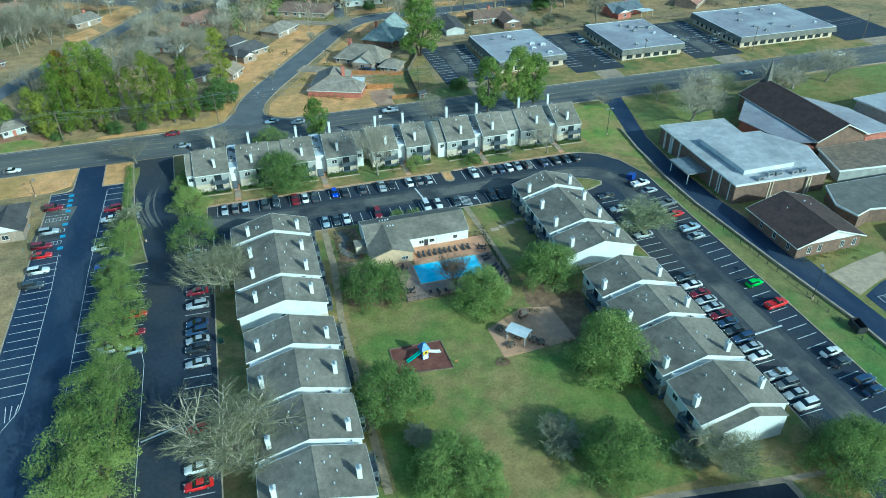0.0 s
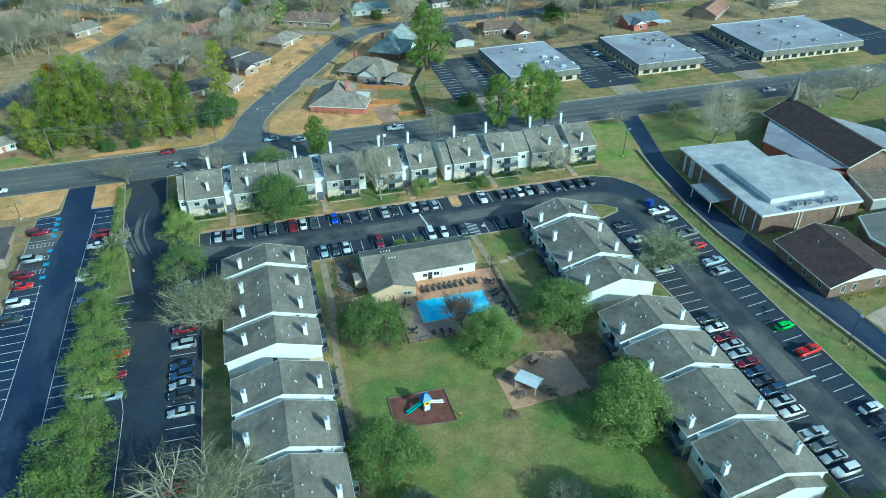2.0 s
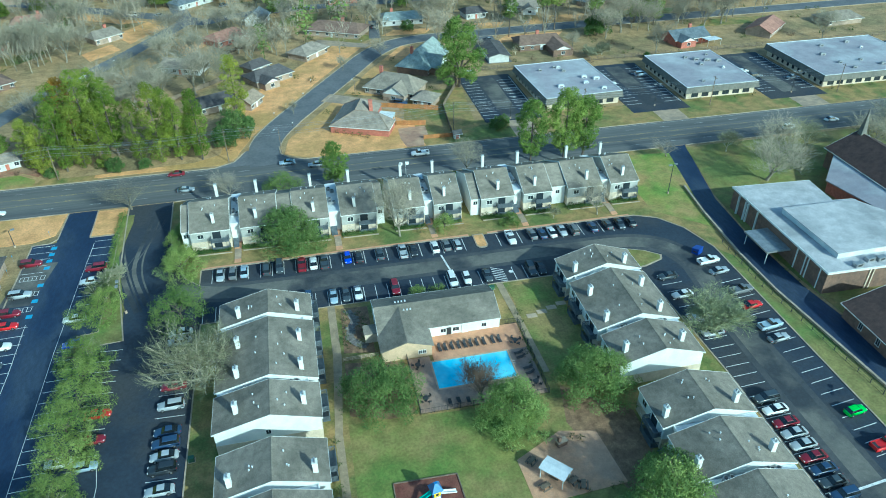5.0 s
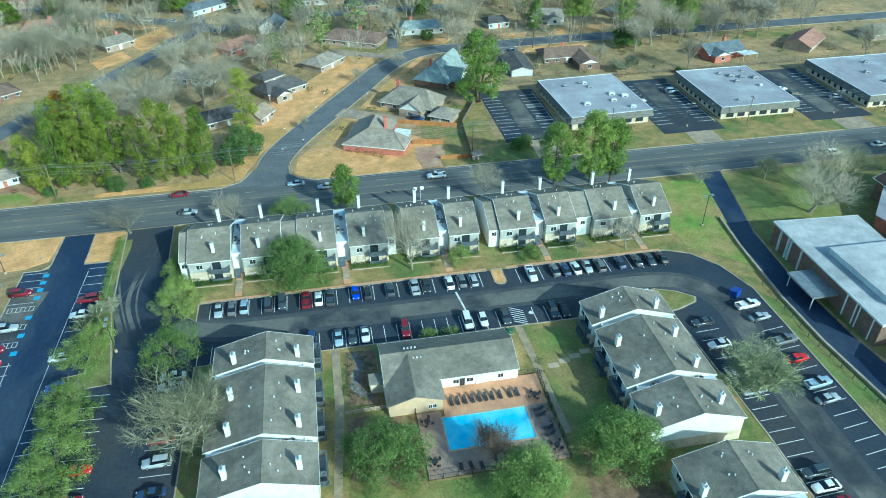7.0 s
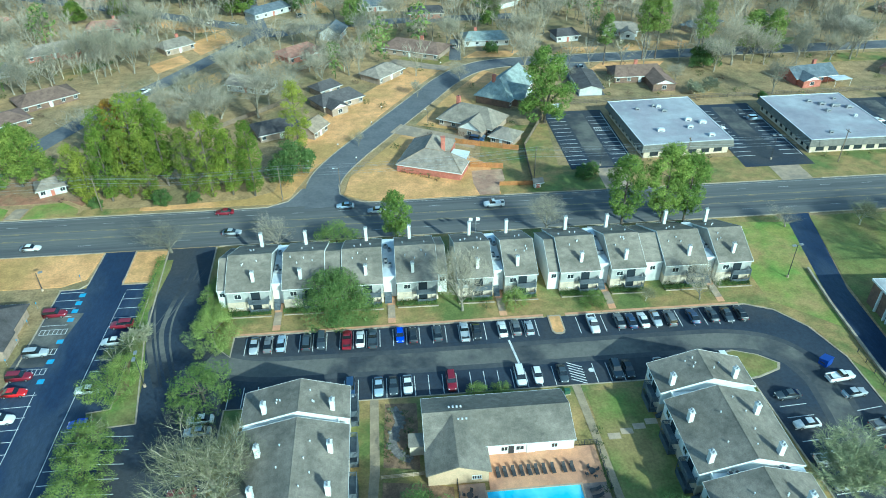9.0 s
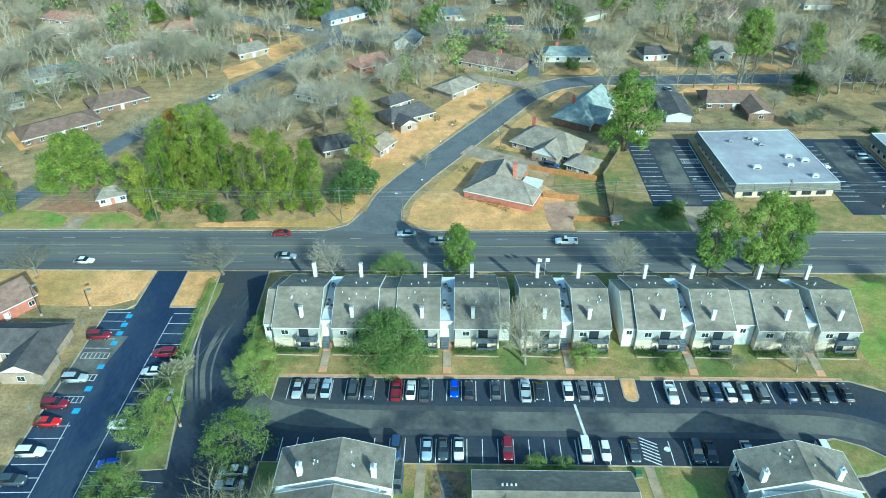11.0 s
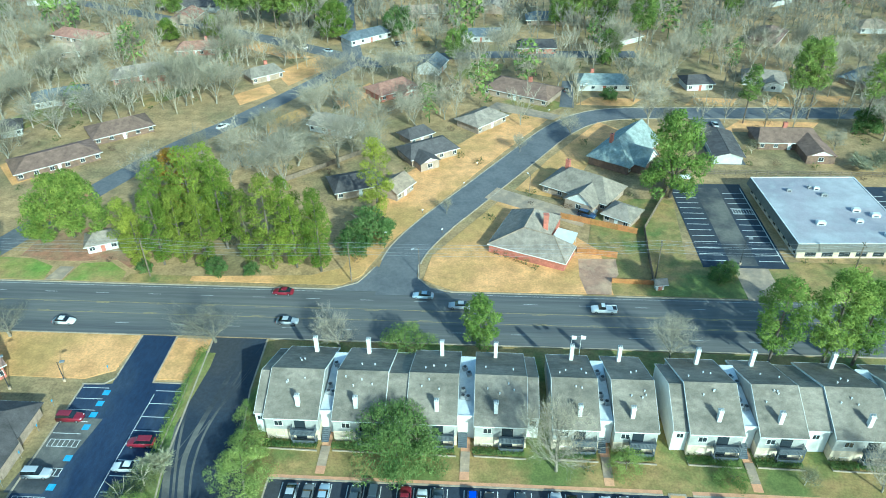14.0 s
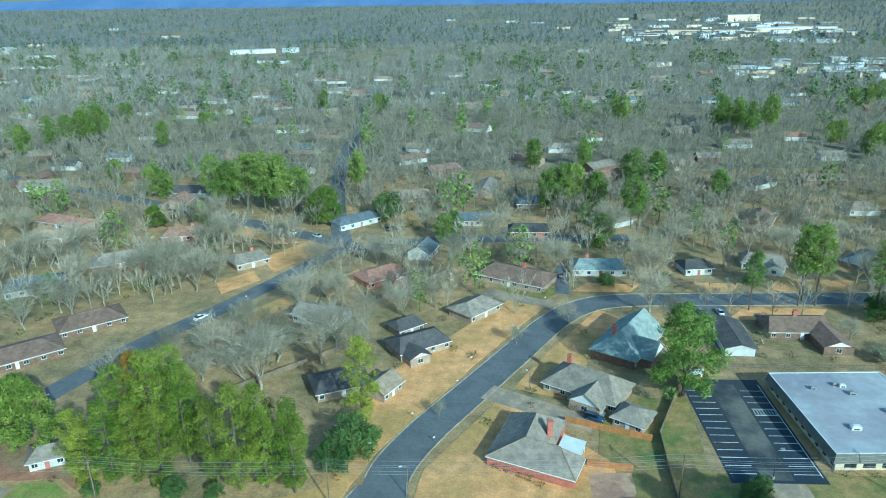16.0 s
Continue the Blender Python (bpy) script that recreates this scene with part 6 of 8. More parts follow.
for i in range(2):
    w, f = bare_geo(130 + i, 3.6, 1.2, 3, 14, 0.055, first=0.12, radius=3.4, tw=0.016)
    shrubby.append(tree("bare_shrub", w, (f, M_PALETWIG), M_PALEBARK, "leafless grey spreading shrub", "shrub", "bare shrubs"))
spread(shrubby, [(41.1, 74, 1.15), (18.4, 80, 1.1), (61.6, 63.0, 0.85), (43.5, 72.5, 0.9), (-35.6, 176, 0.9), (128, 292, 1.3), (134, 294, 1.3), (70, 290, 1.1)], trng)

def tower(seed, h, rx, z0, n, per, size, mat):
    g = Geo().tube((0, 0, -0.1), (0.2, 0.1, h * 0.55), 0.3, 0.2, 7, False).tube((0.2, 0.1, h * 0.55), (0.1, 0, h * 0.95), 0.2, 0.05, 6, False)
    for i in range(5):
        t = i * 2.1 + seed
        g.tube((0.1, 0, h * (0.25 + 0.1 * i)), (math.cos(t) * rx * 0.6, math.sin(t) * rx * 0.6, h * (0.32 + 0.1 * i)), 0.1, 0.03, 4, False)
    return g, (leaf_mesh("crown", tower_clumps(seed, rx, h, z0, n), per, size, seed, mat, 0.3, 0.72), None)


pines = []
for i, (h, rx, z0) in enumerate([(20.5, 4.2, 2.0), (24, 4.6, 4.0), (16.5, 4.4, 0.8), (21.5, 4.2, 1.5)]):
    pines.append(tree("pine", *tower(40 + i, h, rx, z0, 56, 125, 0.215, M_OLIVE if i > 1 else M_PINE), M_BARK, "tall olive-green tree with ragged clumped crown", "tree", "pines"))
near_pines = [(-64, 235.5, 0.9, 2), (-68, 239.5, 0.8, 2), (-58.4, 235.5, 0.95, 0), (-53.6, 237, 0.9, 3), (-52.4, 244, 1.05, 1), (-47.6, 235.4, 0.85, 3), (-45.2, 243, 1.0, 1), (-59.5, 244, 1.0, 1), (-49.5, 250, 1.0, 1), (-31.4, 235.2, 0.98, 3), (-37.6, 237.5, 0.8, 3), (-26, 235.8, 0.95, 0), (-19.8, 234.4, 0.9, 0), (-29.5, 243, 0.9, 0), (-22.6, 242, 0.72, 2), (-9.6, 258.5, 1.02, 3), (-102, 236, 0.7, 2), (-112, 242, 0.75, 2), (-122, 236, 0.7, 2)]
spread(pines, near_pines, trng, 1.03, 1.12)
highs = []
g, c = pine_parts(43, 22, 3.7, M_FARPINE, 0.44)
highs.append(tree("pine", g, c, M_BARK, "tall bare-trunked pine with high needle crown", "tree", "pines"))
highs.append(tree("pine", *tower(47, 19, 4.7, 5.0, 60, 115, 0.24, M_FIR), M_BARK, "green pine with rounded high crown", "tree", "pines"))
g = Geo().tube((0, 0, -0.1), (0.1, 0.1, 6), 0.2, 0.12, 7, False).tube((0.1, 0.1, 6), (0, 0, 10), 0.15, 0.04, 6, False)
highs.append(tree("pine", g, (leaf_mesh("crown", tower_clumps(46, 3.4, 10.5, 2.2, 50), 130, 0.23, 46, M_FIR, 0.32, 0.7), None), M_BARK, "slim green roadside pine", "tree", "pines"))
spread(highs, [(18.3, 208.6, 1.3, 2), (75.0, 206.8, 1.02, 1), (85.0, 206.4, 1.22, 1), (91.5, 207.6, 1.1, 1), (103.8, 324.5, 0.95, 0), (120.7, 328.5, 1.14, 0), (126.1, 328.6, 1.14, 0), (123.5, 332, 1.1, 0), (141.6, 322.5, 1.05, 0)], trng, 0.97, 1.03)
distant = []
for i, (h, rx, z0) in enumerate([(26, 6.4, 9.0), (20, 5.4, 4.0), (15, 5.2, 2.0)]):
    distant.append(tree("pine", *tower(90 + i, h, rx, z0, 50, 30, 0.46, M_FARPINE), M_BARK, ("tall bare-trunked green pine above bare woods", "green pine rising above bare woods", "short bushy green pine among bare woods")[i], "tree", "far pines"))
# by the street corner and in the gardens behind it: x, y, height
corner = [(-107, 432, 25), (-99, 430, 26), (-90, 429, 27), (-81, 427, 29), (-73, 425, 29), (-66, 429, 24), (-147, 453, 16), (-139, 451, 15), (-42, 457, 22), (4, 386, 13), (49, 428, 18), (59, 426, 24), (62, 430, 23), (71, 424, 21), (66, 381, 14), (83, 406, 23), (95, 459, 24), (107, 464, 22), (130, 439, 17), (165, 330, 17), (172, 325, 18), (214, 402, 18)]
# over the far woods
beyond = [(-178, 481, 13), (-270, 544, 19), (-259, 557, 24), (-247, 574, 27), (-239, 581, 27), (-262, 664, 17), (-192, 573, 18), (-182, 620, 17), (-115, 728, 16), (-65, 703, 18), (50, 509, 17), (77, 509, 17), (183, 608, 27), (195, 608, 28), (196, 585, 25), (214, 600, 28), (123, 635, 24), (243, 574, 16), (252, 580, 16), (248, 531, 20), (262, 540, 22), (336, 712, 20), (350, 722, 22), (320, 705, 18)]
rows = []
for x, y, h in corner + beyond:
    for dx, dy, k in ((0, 0, 1.0), (wr.uniform(-6, 6), wr.uniform(3, 10), wr.uniform(0.8, 0.95))):
        kind = 0 if h > 21 else 1 if h > 15.5 else 2
        rows.append((x + dx, y + dy, h * k / (26, 20, 15)[kind], kind))
spread(distant, rows, trng, 0.95, 1.05)
rust = [tree("rusty_tree", *tower(60, 19, 3.8, 4, 60, 80, 0.26, M_RUST), M_BARK, "tall tree with rusty orange-green foliage", "tree", "pines")]
spread(rust, [(-59.5, 252, 1.25)], trng)
firs = [tree("broad_evergreen", limbs(50, 8, 4.5, 0.25), (leaf_mesh("crown", oak_clumps(50, 5.0, 9.0, 0.5, 70), 60, 0.29, 50, M_DEEP), None), M_BARK, "broad dark-green evergreen tree", "tree", "neighbourhood evergreens"),
        tree("broad_evergreen", limbs(51, 12, 9, 0.4, 8), (leaf_mesh("crown", oak_clumps(51, 9.0, 17.5, 2.0, 130, 0.28, (0.12, 0.22)), 66, 0.31, 51, M_BROAD, 0.3, 0.7), None), M_BARK, "wide spreading green evergreen tree", "tree", "neighbourhood evergreens"),
        tree("broad_evergreen", limbs(52, 12, 6, 0.3, 8), (leaf_mesh("crown", oak_clumps(52, 5.3, 19.0, 0.8, 84, 0.2, (0.15, 0.32)), 92, 0.25, 52, M_FIR, 0.3, 0.7), None), M_BARK, "tall oval bright-green evergreen tree", "tree", "neighbourhood evergreens")]
spread(firs, [(-86.5, 246.5, 1.25, 1), (69.5, 273.5, 1.38, 2), (-9.8, 247.5, 1.3, 0), (-13.5, 242.5, 0.85, 0), (-50, 413, 0.9, 1), (-22, 419, 1.45, 0), (-106, 413, 0.68, 1), (-124, 406, 0.7, 1), (62, 344, 0.7, 0), (142, 318, 1.1, 0), (-36, 232.8, 0.42, 0), (-44.5, 232.6, 0.6, 0), (-62, 232.4, 0.4, 0), (72.9, 235, 0.55, 0), (76, 238, 0.4, 0), (150, 285.5, 0.4, 0)], trng)
bushes = [tree("clipped_shrub", Geo().tube((0, 0, -0.05), (0, 0, 0.6), 0.08, 0.05), (leaf_mesh("crown", oak_clumps(80, 1.1, 1.3, 0.1, 14), 90, 0.14, 80, M_SHRUB), None), M_BARK, "low dark-green foundation shrub", "shrub", "shrubs")]
spots = [(x0 + 1 + k * 1.7, 182.5) for x0, x1 in units for k in range(2)] + [(120 + k * 3, 106.8) for k in range(6)] + [(22 + k * 2.2, 234.6 + (k % 2) * 0.4 + (6 - k) * 1.4) for k in range(5)] + [(117.6, 140 + k * 4) for k in range(3)] + [(95 + k * 6, 242.6) for k in range(4)] + [(148 + k * 7, 240.4) for k in range(4)] + [(49.5 + k * 0.4, 128 + 3 * k) for k in range(6)] + [(200 + k * 8, 239.3) for k in range(5)] + [(30.8, 153.0, 1.5), (35.6, 153.0, 1.4), (14.4, 141), (14.2, 143), (14.2, 145), (14.3, 147), (14.5, 149), (15, 151), (17.8, 141.5), (18.4, 143.5), (18.2, 146), (18.6, 148.5), (17.6, 150.5), (16.8, 139.8), (36.9, 179.2), (12, 123), (13.5, 131)] + [(9.6, 74 + 5.3 * k) for k in range(9)]
spread(bushes, spots, trng, 0.8, 1.3)

# clipped hedge strip beside the entrance drive
hg = [(-38.2 + 0.024 * (195 - y) + trng.uniform(-0.5, 0.5), y, 0.5, 0.95) for y in np.arange(168, 206, 0.55)]
tagged(part("hedge", leaf_mesh("hedge", hg, 80, 0.16, 77, M_HOLLY), None), "trimmed green hedge beside the entrance drive", "hedge", "", "stuff")


# ---- far woods: sheets of many small trees ----
def tri_mesh(name, v, mat):
    """A mesh of loose triangles from an array of corners."""
    v = np.ascontiguousarray(v, dtype=np.float32).reshape(-1, 3)
    k = len(v)
    me = bpy.data.meshes.new(name)
    me.vertices.add(k)
    me.vertices.foreach_set("co", v.ravel())
    me.loops.add(k)
    me.loops.foreach_set("vertex_index", np.arange(k, dtype=np.int32))
    me.polygons.add(k // 3)
    me.polygons.foreach_set("loop_start", np.arange(0, k, 3, dtype=np.int32))
    me.materials.append(mat)
    me.update(calc_edges=True)
    return me


def unit(a):
    return a / (np.linalg.norm(a, axis=-1, keepdims=True) + 1e-9)


def slivers(r, p, q, wid):
    """Thin triangles from p, wid wide, to a point at q."""
    side = unit(np.cross(q - p, r.normal(size=p.shape))) * wid / 2
    return np.stack([p - side, p + side, q], 1)


def far_bare(r, twigs, wid):
    """A leafless tree one metre high: trunk, fanned limbs and fine twigs."""
    m = 8
    a = np.arange(m) * 2 * math.pi / m + r.uniform(-0.35, 0.35, m)
    rad = r.uniform(0.12, 0.40, m)
    top = np.stack([np.cos(a) * rad, np.sin(a) * rad, r.uniform(0.68, 0.98, m) - rad * 0.35], 1)
    foot = np.stack([np.cos(a) * 0.01, np.sin(a) * 0.01, r.uniform(0.12, 0.34, m)], 1)
    out = [slivers(r, np.array([[0.0, 0, -0.01]] * 3), np.array([[0.0, 0, 0.75]] * 3), 0.03), slivers(r, foot, top, wid * 0.9)]
    k = r.integers(0, m, twigs)
    p = foot[k] + (top - foot)[k] * r.uniform(0.25, 1.0, (twigs, 1)) ** 0.75
    d = unit(unit((top - foot)[k]) * 0.8 + r.normal(size=(twigs, 3)) * 0.55 + np.array([0, 0, 0.25]))
    out.append(slivers(r, p, p + d * r.uniform(0.10, 0.24, (twigs, 1)), wid))
    return np.concatenate(out)


def far_green(r, leaves, size):
    """An evergreen one metre high: rounded clumps of sprays up a straight trunk."""
    m = 15
    z = np.linspace(0.24, 0.95, m)
    a = np.arange(m) * 2.4 + r.uniform(-0.5, 0.5, m)
    rad = 0.22 * np.sin(np.clip((z - 0.12) / 0.90, 0, 1) * math.pi) ** 0.6 * r.uniform(0.4, 1.0, m)
    lobe = np.stack([np.cos(a) * rad, np.sin(a) * rad, z], 1)
    k = r.integers(0, m, leaves)
    d = unit(r.normal(size=(leaves, 3)) + np.array([0, 0, 0.35]))
    p = lobe[k] + d * r.uniform(0.07, 0.125, (leaves, 1)) * np.array([1.1, 1.1, 0.75])
    nn = unit(d + r.normal(size=d.shape) * 0.3 + np.array([0, 0, 0.3]))
    e1 = unit(np.cross(nn, r.normal(size=nn.shape)))
    e2 = np.cross(nn, e1)
    sz = size * r.uniform(0.6, 1.4, (leaves, 1))
    leaf_tri = np.stack([p - e1 * sz, p + e1 * sz * 0.7 - e2 * sz * 0.5, p + e2 * sz], 1)
    return np.concatenate([slivers(r, np.array([[0.0, 0, -0.01]] * 3), np.array([[0.0, 0, 0.8]] * 3), 0.03), leaf_tri])


def far_woods(name, y0, y1, gap, height, seed, green, mats, bare_kind, green_kind, garden=False):
    """bare_kind and green_kind: how many twigs or sprays a tree has, and their width in tree heights."""
    r = np.random.default_rng(seed)
    forms = {False: [far_bare(r, *bare_kind) for _ in range(9)], True: [far_green(r, *green_kind) for _ in range(6)]}
    rows = {False: [], True: []}
    y = y0
    while y < y1:
        half = 40 + 0.72 * (y - 60)
        step = gap * (0.8 + y / 1500)
        xs_ = np.arange(-half * 1.02, half, step)
        for x in xs_ + r.uniform(-0.45, 0.45, len(xs_)) * step:
            yy = y + r.uniform(-0.45, 0.45) * step
            if yy < 1010 and (not free(x, yy) or (yy < 405 and -192 < x < 238) != garden or any(((h.x - x) / 10) ** 2 + ((h.y - 6 - yy) / 15) ** 2 < 1 for h in HOUSES)):
                continue
            if yy > 900 and ((1480 < yy < 2450 and 0.17 * yy < x < 0.5 * yy and r.random() < 0.55) or (915 < yy < 1130 and 0.33 * yy < x < 0.53 * yy and r.random() < 0.4) or (1100 < yy < 1370 and -410 < x < -90 and r.random() < 0.75)):
                continue
            open_land = math.sin(x * 0.009 + 1.3) + math.sin(yy * 0.006 - x * 0.004)
            if yy > 1700 and open_land > 1.5:
                continue
            if 430 < yy < 1300 and math.sin(x * 0.031 + yy * 0.012) + math.sin(yy * 0.043 - x * 0.017) > 1.6:
                continue
            is_green = r.random() < green * (2.2 if math.sin(x * 0.021) + math.sin(yy * 0.017 + 2) > 0.7 else 0.5)
            h = height * r.uniform(0.75, 1.25) * (1.2 if is_green else 1)
            rows[is_green].append((x, yy, h, h * r.uniform(0.85, 1.2), r.uniform(0, 6.283)))
        y += step * 0.9
    for g in (False, True):
        if not rows[g]:
            continue
        row = np.array(rows[g])
        pick = r.integers(0, len(forms[g]), len(row))
        tris = []
        for i, form in enumerate(forms[g]):
            q = row[pick == i]
            if not len(q):
                continue
            c, sn = (np.cos(q[:, 4]) * q[:, 3])[:, None, None], (np.sin(q[:, 4]) * q[:, 3])[:, None, None]
            fx, fy, fz = form[None, :, :, 0], form[None, :, :, 1], form[None, :, :, 2]
            tris.append(np.stack([q[:, 0, None, None] + fx * c - fy * sn, q[:, 1, None, None] + fx * sn + fy * c, fz * q[:, 2, None, None]], -1).reshape(-1, 3, 3))
        tagged(part(name, tri_mesh(name, np.concatenate(tris), mats[g]), None), ("scattered evergreens" if g else "thickly set leafless trees") + " among the houses" if garden else "distant evergreen woods" if g else "distant leafless grey woods", "woods", "", "stuff")


far_woods("garden_trees", 322, 404, 10, 12.5, 5, 0.03, (M_TWIG, M_FARGREEN), (180, 0.011), (320, 0.032), True)
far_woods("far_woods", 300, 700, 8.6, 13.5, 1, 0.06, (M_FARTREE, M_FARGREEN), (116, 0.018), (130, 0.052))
# from 700 m on the tree colours carry painted haze, greyer then bluer
far_woods("far_woods", 700, 1400, 9.6, 13.5, 2, 0.11, (M_HAZYTREE_B, M_HAZYGREEN_B), (34, 0.045), (52, 0.085))
far_woods("far_woods", 1400, 4860, 12, 13, 3, 0.25, (M_HAZYTREE_C, M_HAZYGREEN_C), (9, 0.10), (12, 0.12))

# garden shrubs and saplings scattered among the houses
und = []
ur = random.Random(15)
while len(und) < 700:
    x, y = ur.uniform(-215, 260), ur.uniform(233, 520)
    if free(x, y) and not any((a - x) ** 2 + (b - y) ** 2 < r * r for a, b, r in lawns):
        und.append((x, y, ur.uniform(0.3, 1.0), ur.uniform(0.6, 1.7)))
tagged(part("garden_shrubs", leaf_mesh("garden_shrubs", und[:400], 26, 0.3, 93, M_SHRUB), None), "scattered dark garden shrubs among the houses", "shrubs", "", "stuff")
tagged(part("brown_brush", leaf_mesh("brown_brush", und[400:], 26, 0.3, 94, M_BRUSH), None), "scattered leafless brown brush among the houses", "shrubs", "", "stuff")

# ---- cars ----
def loft(stations, name):
    """A shell through cross-sections: (x, half width, z low, z high, tuck), closed at both ends."""
    g = Geo()
    rings = []
    for x, w, z0, z1, tuck in stations:
        zs = [(0.0, z0), (w * 0.92, z0), (w, z0 + (z1 - z0) * 0.35), (w * 0.985, z0 + (z1 - z0) * 0.7), (w * tuck, z1 - 0.03), (w * tuck * 0.8, z1)]
        ring = [(x, y, z) for y, z in zs] + [(x, 0, z1 + 0.02)] + [(x, -y, z) for y, z in zs[::-1][:-1]]
        rings.append(ring)
    n = len(rings[0])
    v = [p for r in rings for p in r]
    f = [(i * n + k, i * n + (k + 1) % n, (i + 1) * n + (k + 1) % n, (i + 1) * n + k) for i in range(len(rings) - 1) for k in range(n)]
    f += [tuple(range(n - 1, -1, -1)), tuple((len(rings) - 1) * n + k for k in range(n))]
    return g.add(v, f)


def quad_plate(a, b, c, d, t=0.02):
    """A thin pane between four corners."""
    a, b, c, d = (Vector(p) for p in (a, b, c, d))
    nrm = (b - a).cross(d - a).normalized() * t
    v = [a, b, c, d, a + nrm, b + nrm, c + nrm, d + nrm]
    return Geo().add(v, [(3, 2, 1, 0), (4, 5, 6, 7), (0, 1, 5, 4), (1, 2, 6, 5), (2, 3, 7, 6), (3, 0, 4, 7)])


def car_pattern(kind):
    """A car whose nose points along +x, wheels on z 0."""
    t = thing("car" if kind in ("sedan", "hatch") else {"suv": "suv", "pickup": "pickup_truck", "van": "van"}[kind], pose(0, 0, 0), "parked car", "car", "parked cars")
    L, W, hood, belt, roof = {"sedan": (4.75, 0.91, 0.86, 0.95, 1.45), "hatch": (4.2, 0.88, 0.88, 0.97, 1.5), "suv": (4.8, 0.95, 1.02, 1.12, 1.76), "pickup": (5.6, 0.98, 1.08, 1.15, 1.84), "van": (5.1, 0.98, 1.05, 1.15, 1.82)}[kind]
    f = L / 2
    c0, c1, r0, r1 = {"sedan": (-0.38 * L, 0.20 * L, -0.20 * L, 0.06 * L), "hatch": (-0.46 * L, 0.22 * L, -0.36 * L, 0.07 * L), "suv": (-0.48 * L, 0.20 * L, -0.43 * L, 0.08 * L), "pickup": (-0.06 * L, 0.22 * L, -0.02 * L, 0.12 * L), "van": (-0.48 * L, 0.28 * L, -0.45 * L, 0.14 * L)}[kind]
    back = belt - 0.02 if kind != "pickup" else 0.98
    body = loft([(-f, W * 0.80, 0.42, back - 0.22, 0.9), (-f + 0.10, W * 0.93, 0.30, back - 0.03, 0.88), (-f + 0.7, W, 0.24, back, 0.90), (c0, W, 0.22, belt, 0.91), (0, W, 0.22, belt, 0.91), (c1, W, 0.22, belt - 0.01, 0.90), (f - 0.75, W * 0.98, 0.24, hood, 0.88), (f - 0.2, W * 0.90, 0.28, hood - 0.10, 0.86), (f, W * 0.72, 0.40, hood - 0.26, 0.85)], "body")
    part("body", body, M_PAINT, t, "", True)
    wt, wb = W * 0.70, W * 0.86
    part("roof", Geo().add([(r0, -wt, roof - 0.06), (r1, -wt, roof - 0.06), (r1, wt, roof - 0.06), (r0, wt, roof - 0.06), (r0 + 0.06, -wt + 0.08, roof), (r1 - 0.06, -wt + 0.08, roof), (r1 - 0.06, wt - 0.08, roof), (r0 + 0.06, wt - 0.08, roof)], [(3, 2, 1, 0), (0, 1, 5, 4), (1, 2, 6, 5), (2, 3, 7, 6), (3, 0, 4, 7), (4, 5, 6, 7)]), M_PAINT, t)
    part("windscreen", quad_plate((c1, -wb, belt), (c1, wb, belt), (r1, wt, roof - 0.05), (r1, -wt, roof - 0.05), 0.02), M_GLASS, t, "dark windscreen")
    part("rear_window", quad_plate((c0, wb, belt), (c0, -wb, belt), (r0, -wt, roof - 0.05), (r0, wt, roof - 0.05), 0.02), M_GLASS, t, "dark rear window")
    for s in (-1, 1):
        q = [(c0, s * wb, belt), (c1, s * wb, belt), (r1, s * wt, roof - 0.05), (r0, s * wt, roof - 0.05)]
        part("side_window", quad_plate(*(q if s < 0 else q[::-1]), 0.02), M_GLASS, t, "dark side windows")
        part("headlight", Geo().box(f - 0.30, s * W * 0.62 - 0.17, hood - 0.27, f - 0.04, s * W * 0.62 + 0.12, hood - 0.13), M_LAMP, t, "clear headlight")
        part("tail_light", Geo().box(-f + 0.01, s * W * 0.74 - 0.12, back - 0.30, -f + 0.16, s * W * 0.74 + 0.10, back - 0.12), M_TAIL, t, "red tail light")
        for x in (-0.30 * L, 0.31 * L):
            w = part("wheel", Geo().tube((x, s * (W - 0.20), 0.33), (x, s * (W + 0.015), 0.33), 0.33, 0.33, 14), M_TYRE, t, "black tyre")
            part("rim", Geo().tube((x, s * (W + 0.0), 0.33), (x, s * (W + 0.025), 0.33), 0.21, 0.19, 10), M_RIM, w, "alloy rim")
    if kind == "pickup":
        part("bed", Geo().box(-f + 0.16, -W * 0.78, 0.975, c0 - 0.12, W * 0.78, 1.015), M_DARK, t, "dark open load bed")
        for s in (-1, 1):
            part("bed_rail", Geo().box(-f + 0.08, s * W * 0.86 - 0.07, 0.98, c0, s * W * 0.86 + 0.07, 1.2), M_PAINT, t)
        part("tailgate", Geo().box(-f + 0.04, -W * 0.86, 0.7, -f + 0.13, W * 0.86, 1.2), M_PAINT, t)
    for x0, x1, q in ((f - 0.12, f + 0.03, 0.66), (-f - 0.03, -f + 0.1, 0.7)):
        part("bumper", Geo().box(x0, -W * q, 0.35, x1, W * q, 0.51), M_DARK if kind in ("pickup", "van") else M_PAINT, t)
    return t


TINTS = {"white": (0.78, 0.79, 0.78), "silver": (0.42, 0.45, 0.48), "pale blue": (0.36, 0.45, 0.54), "grey": (0.16, 0.17, 0.18), "dark": (0.06, 0.075, 0.09), "black": (0.028, 0.034, 0.042), "navy": (0.035, 0.065, 0.14), "blue": (0.015, 0.06, 0.62), "red": (0.55, 0.012, 0.015), "maroon": (0.19, 0.012, 0.028), "green": (0.07, 0.62, 0.05), "tan": (0.4, 0.36, 0.28)}
PATTERNS = {}


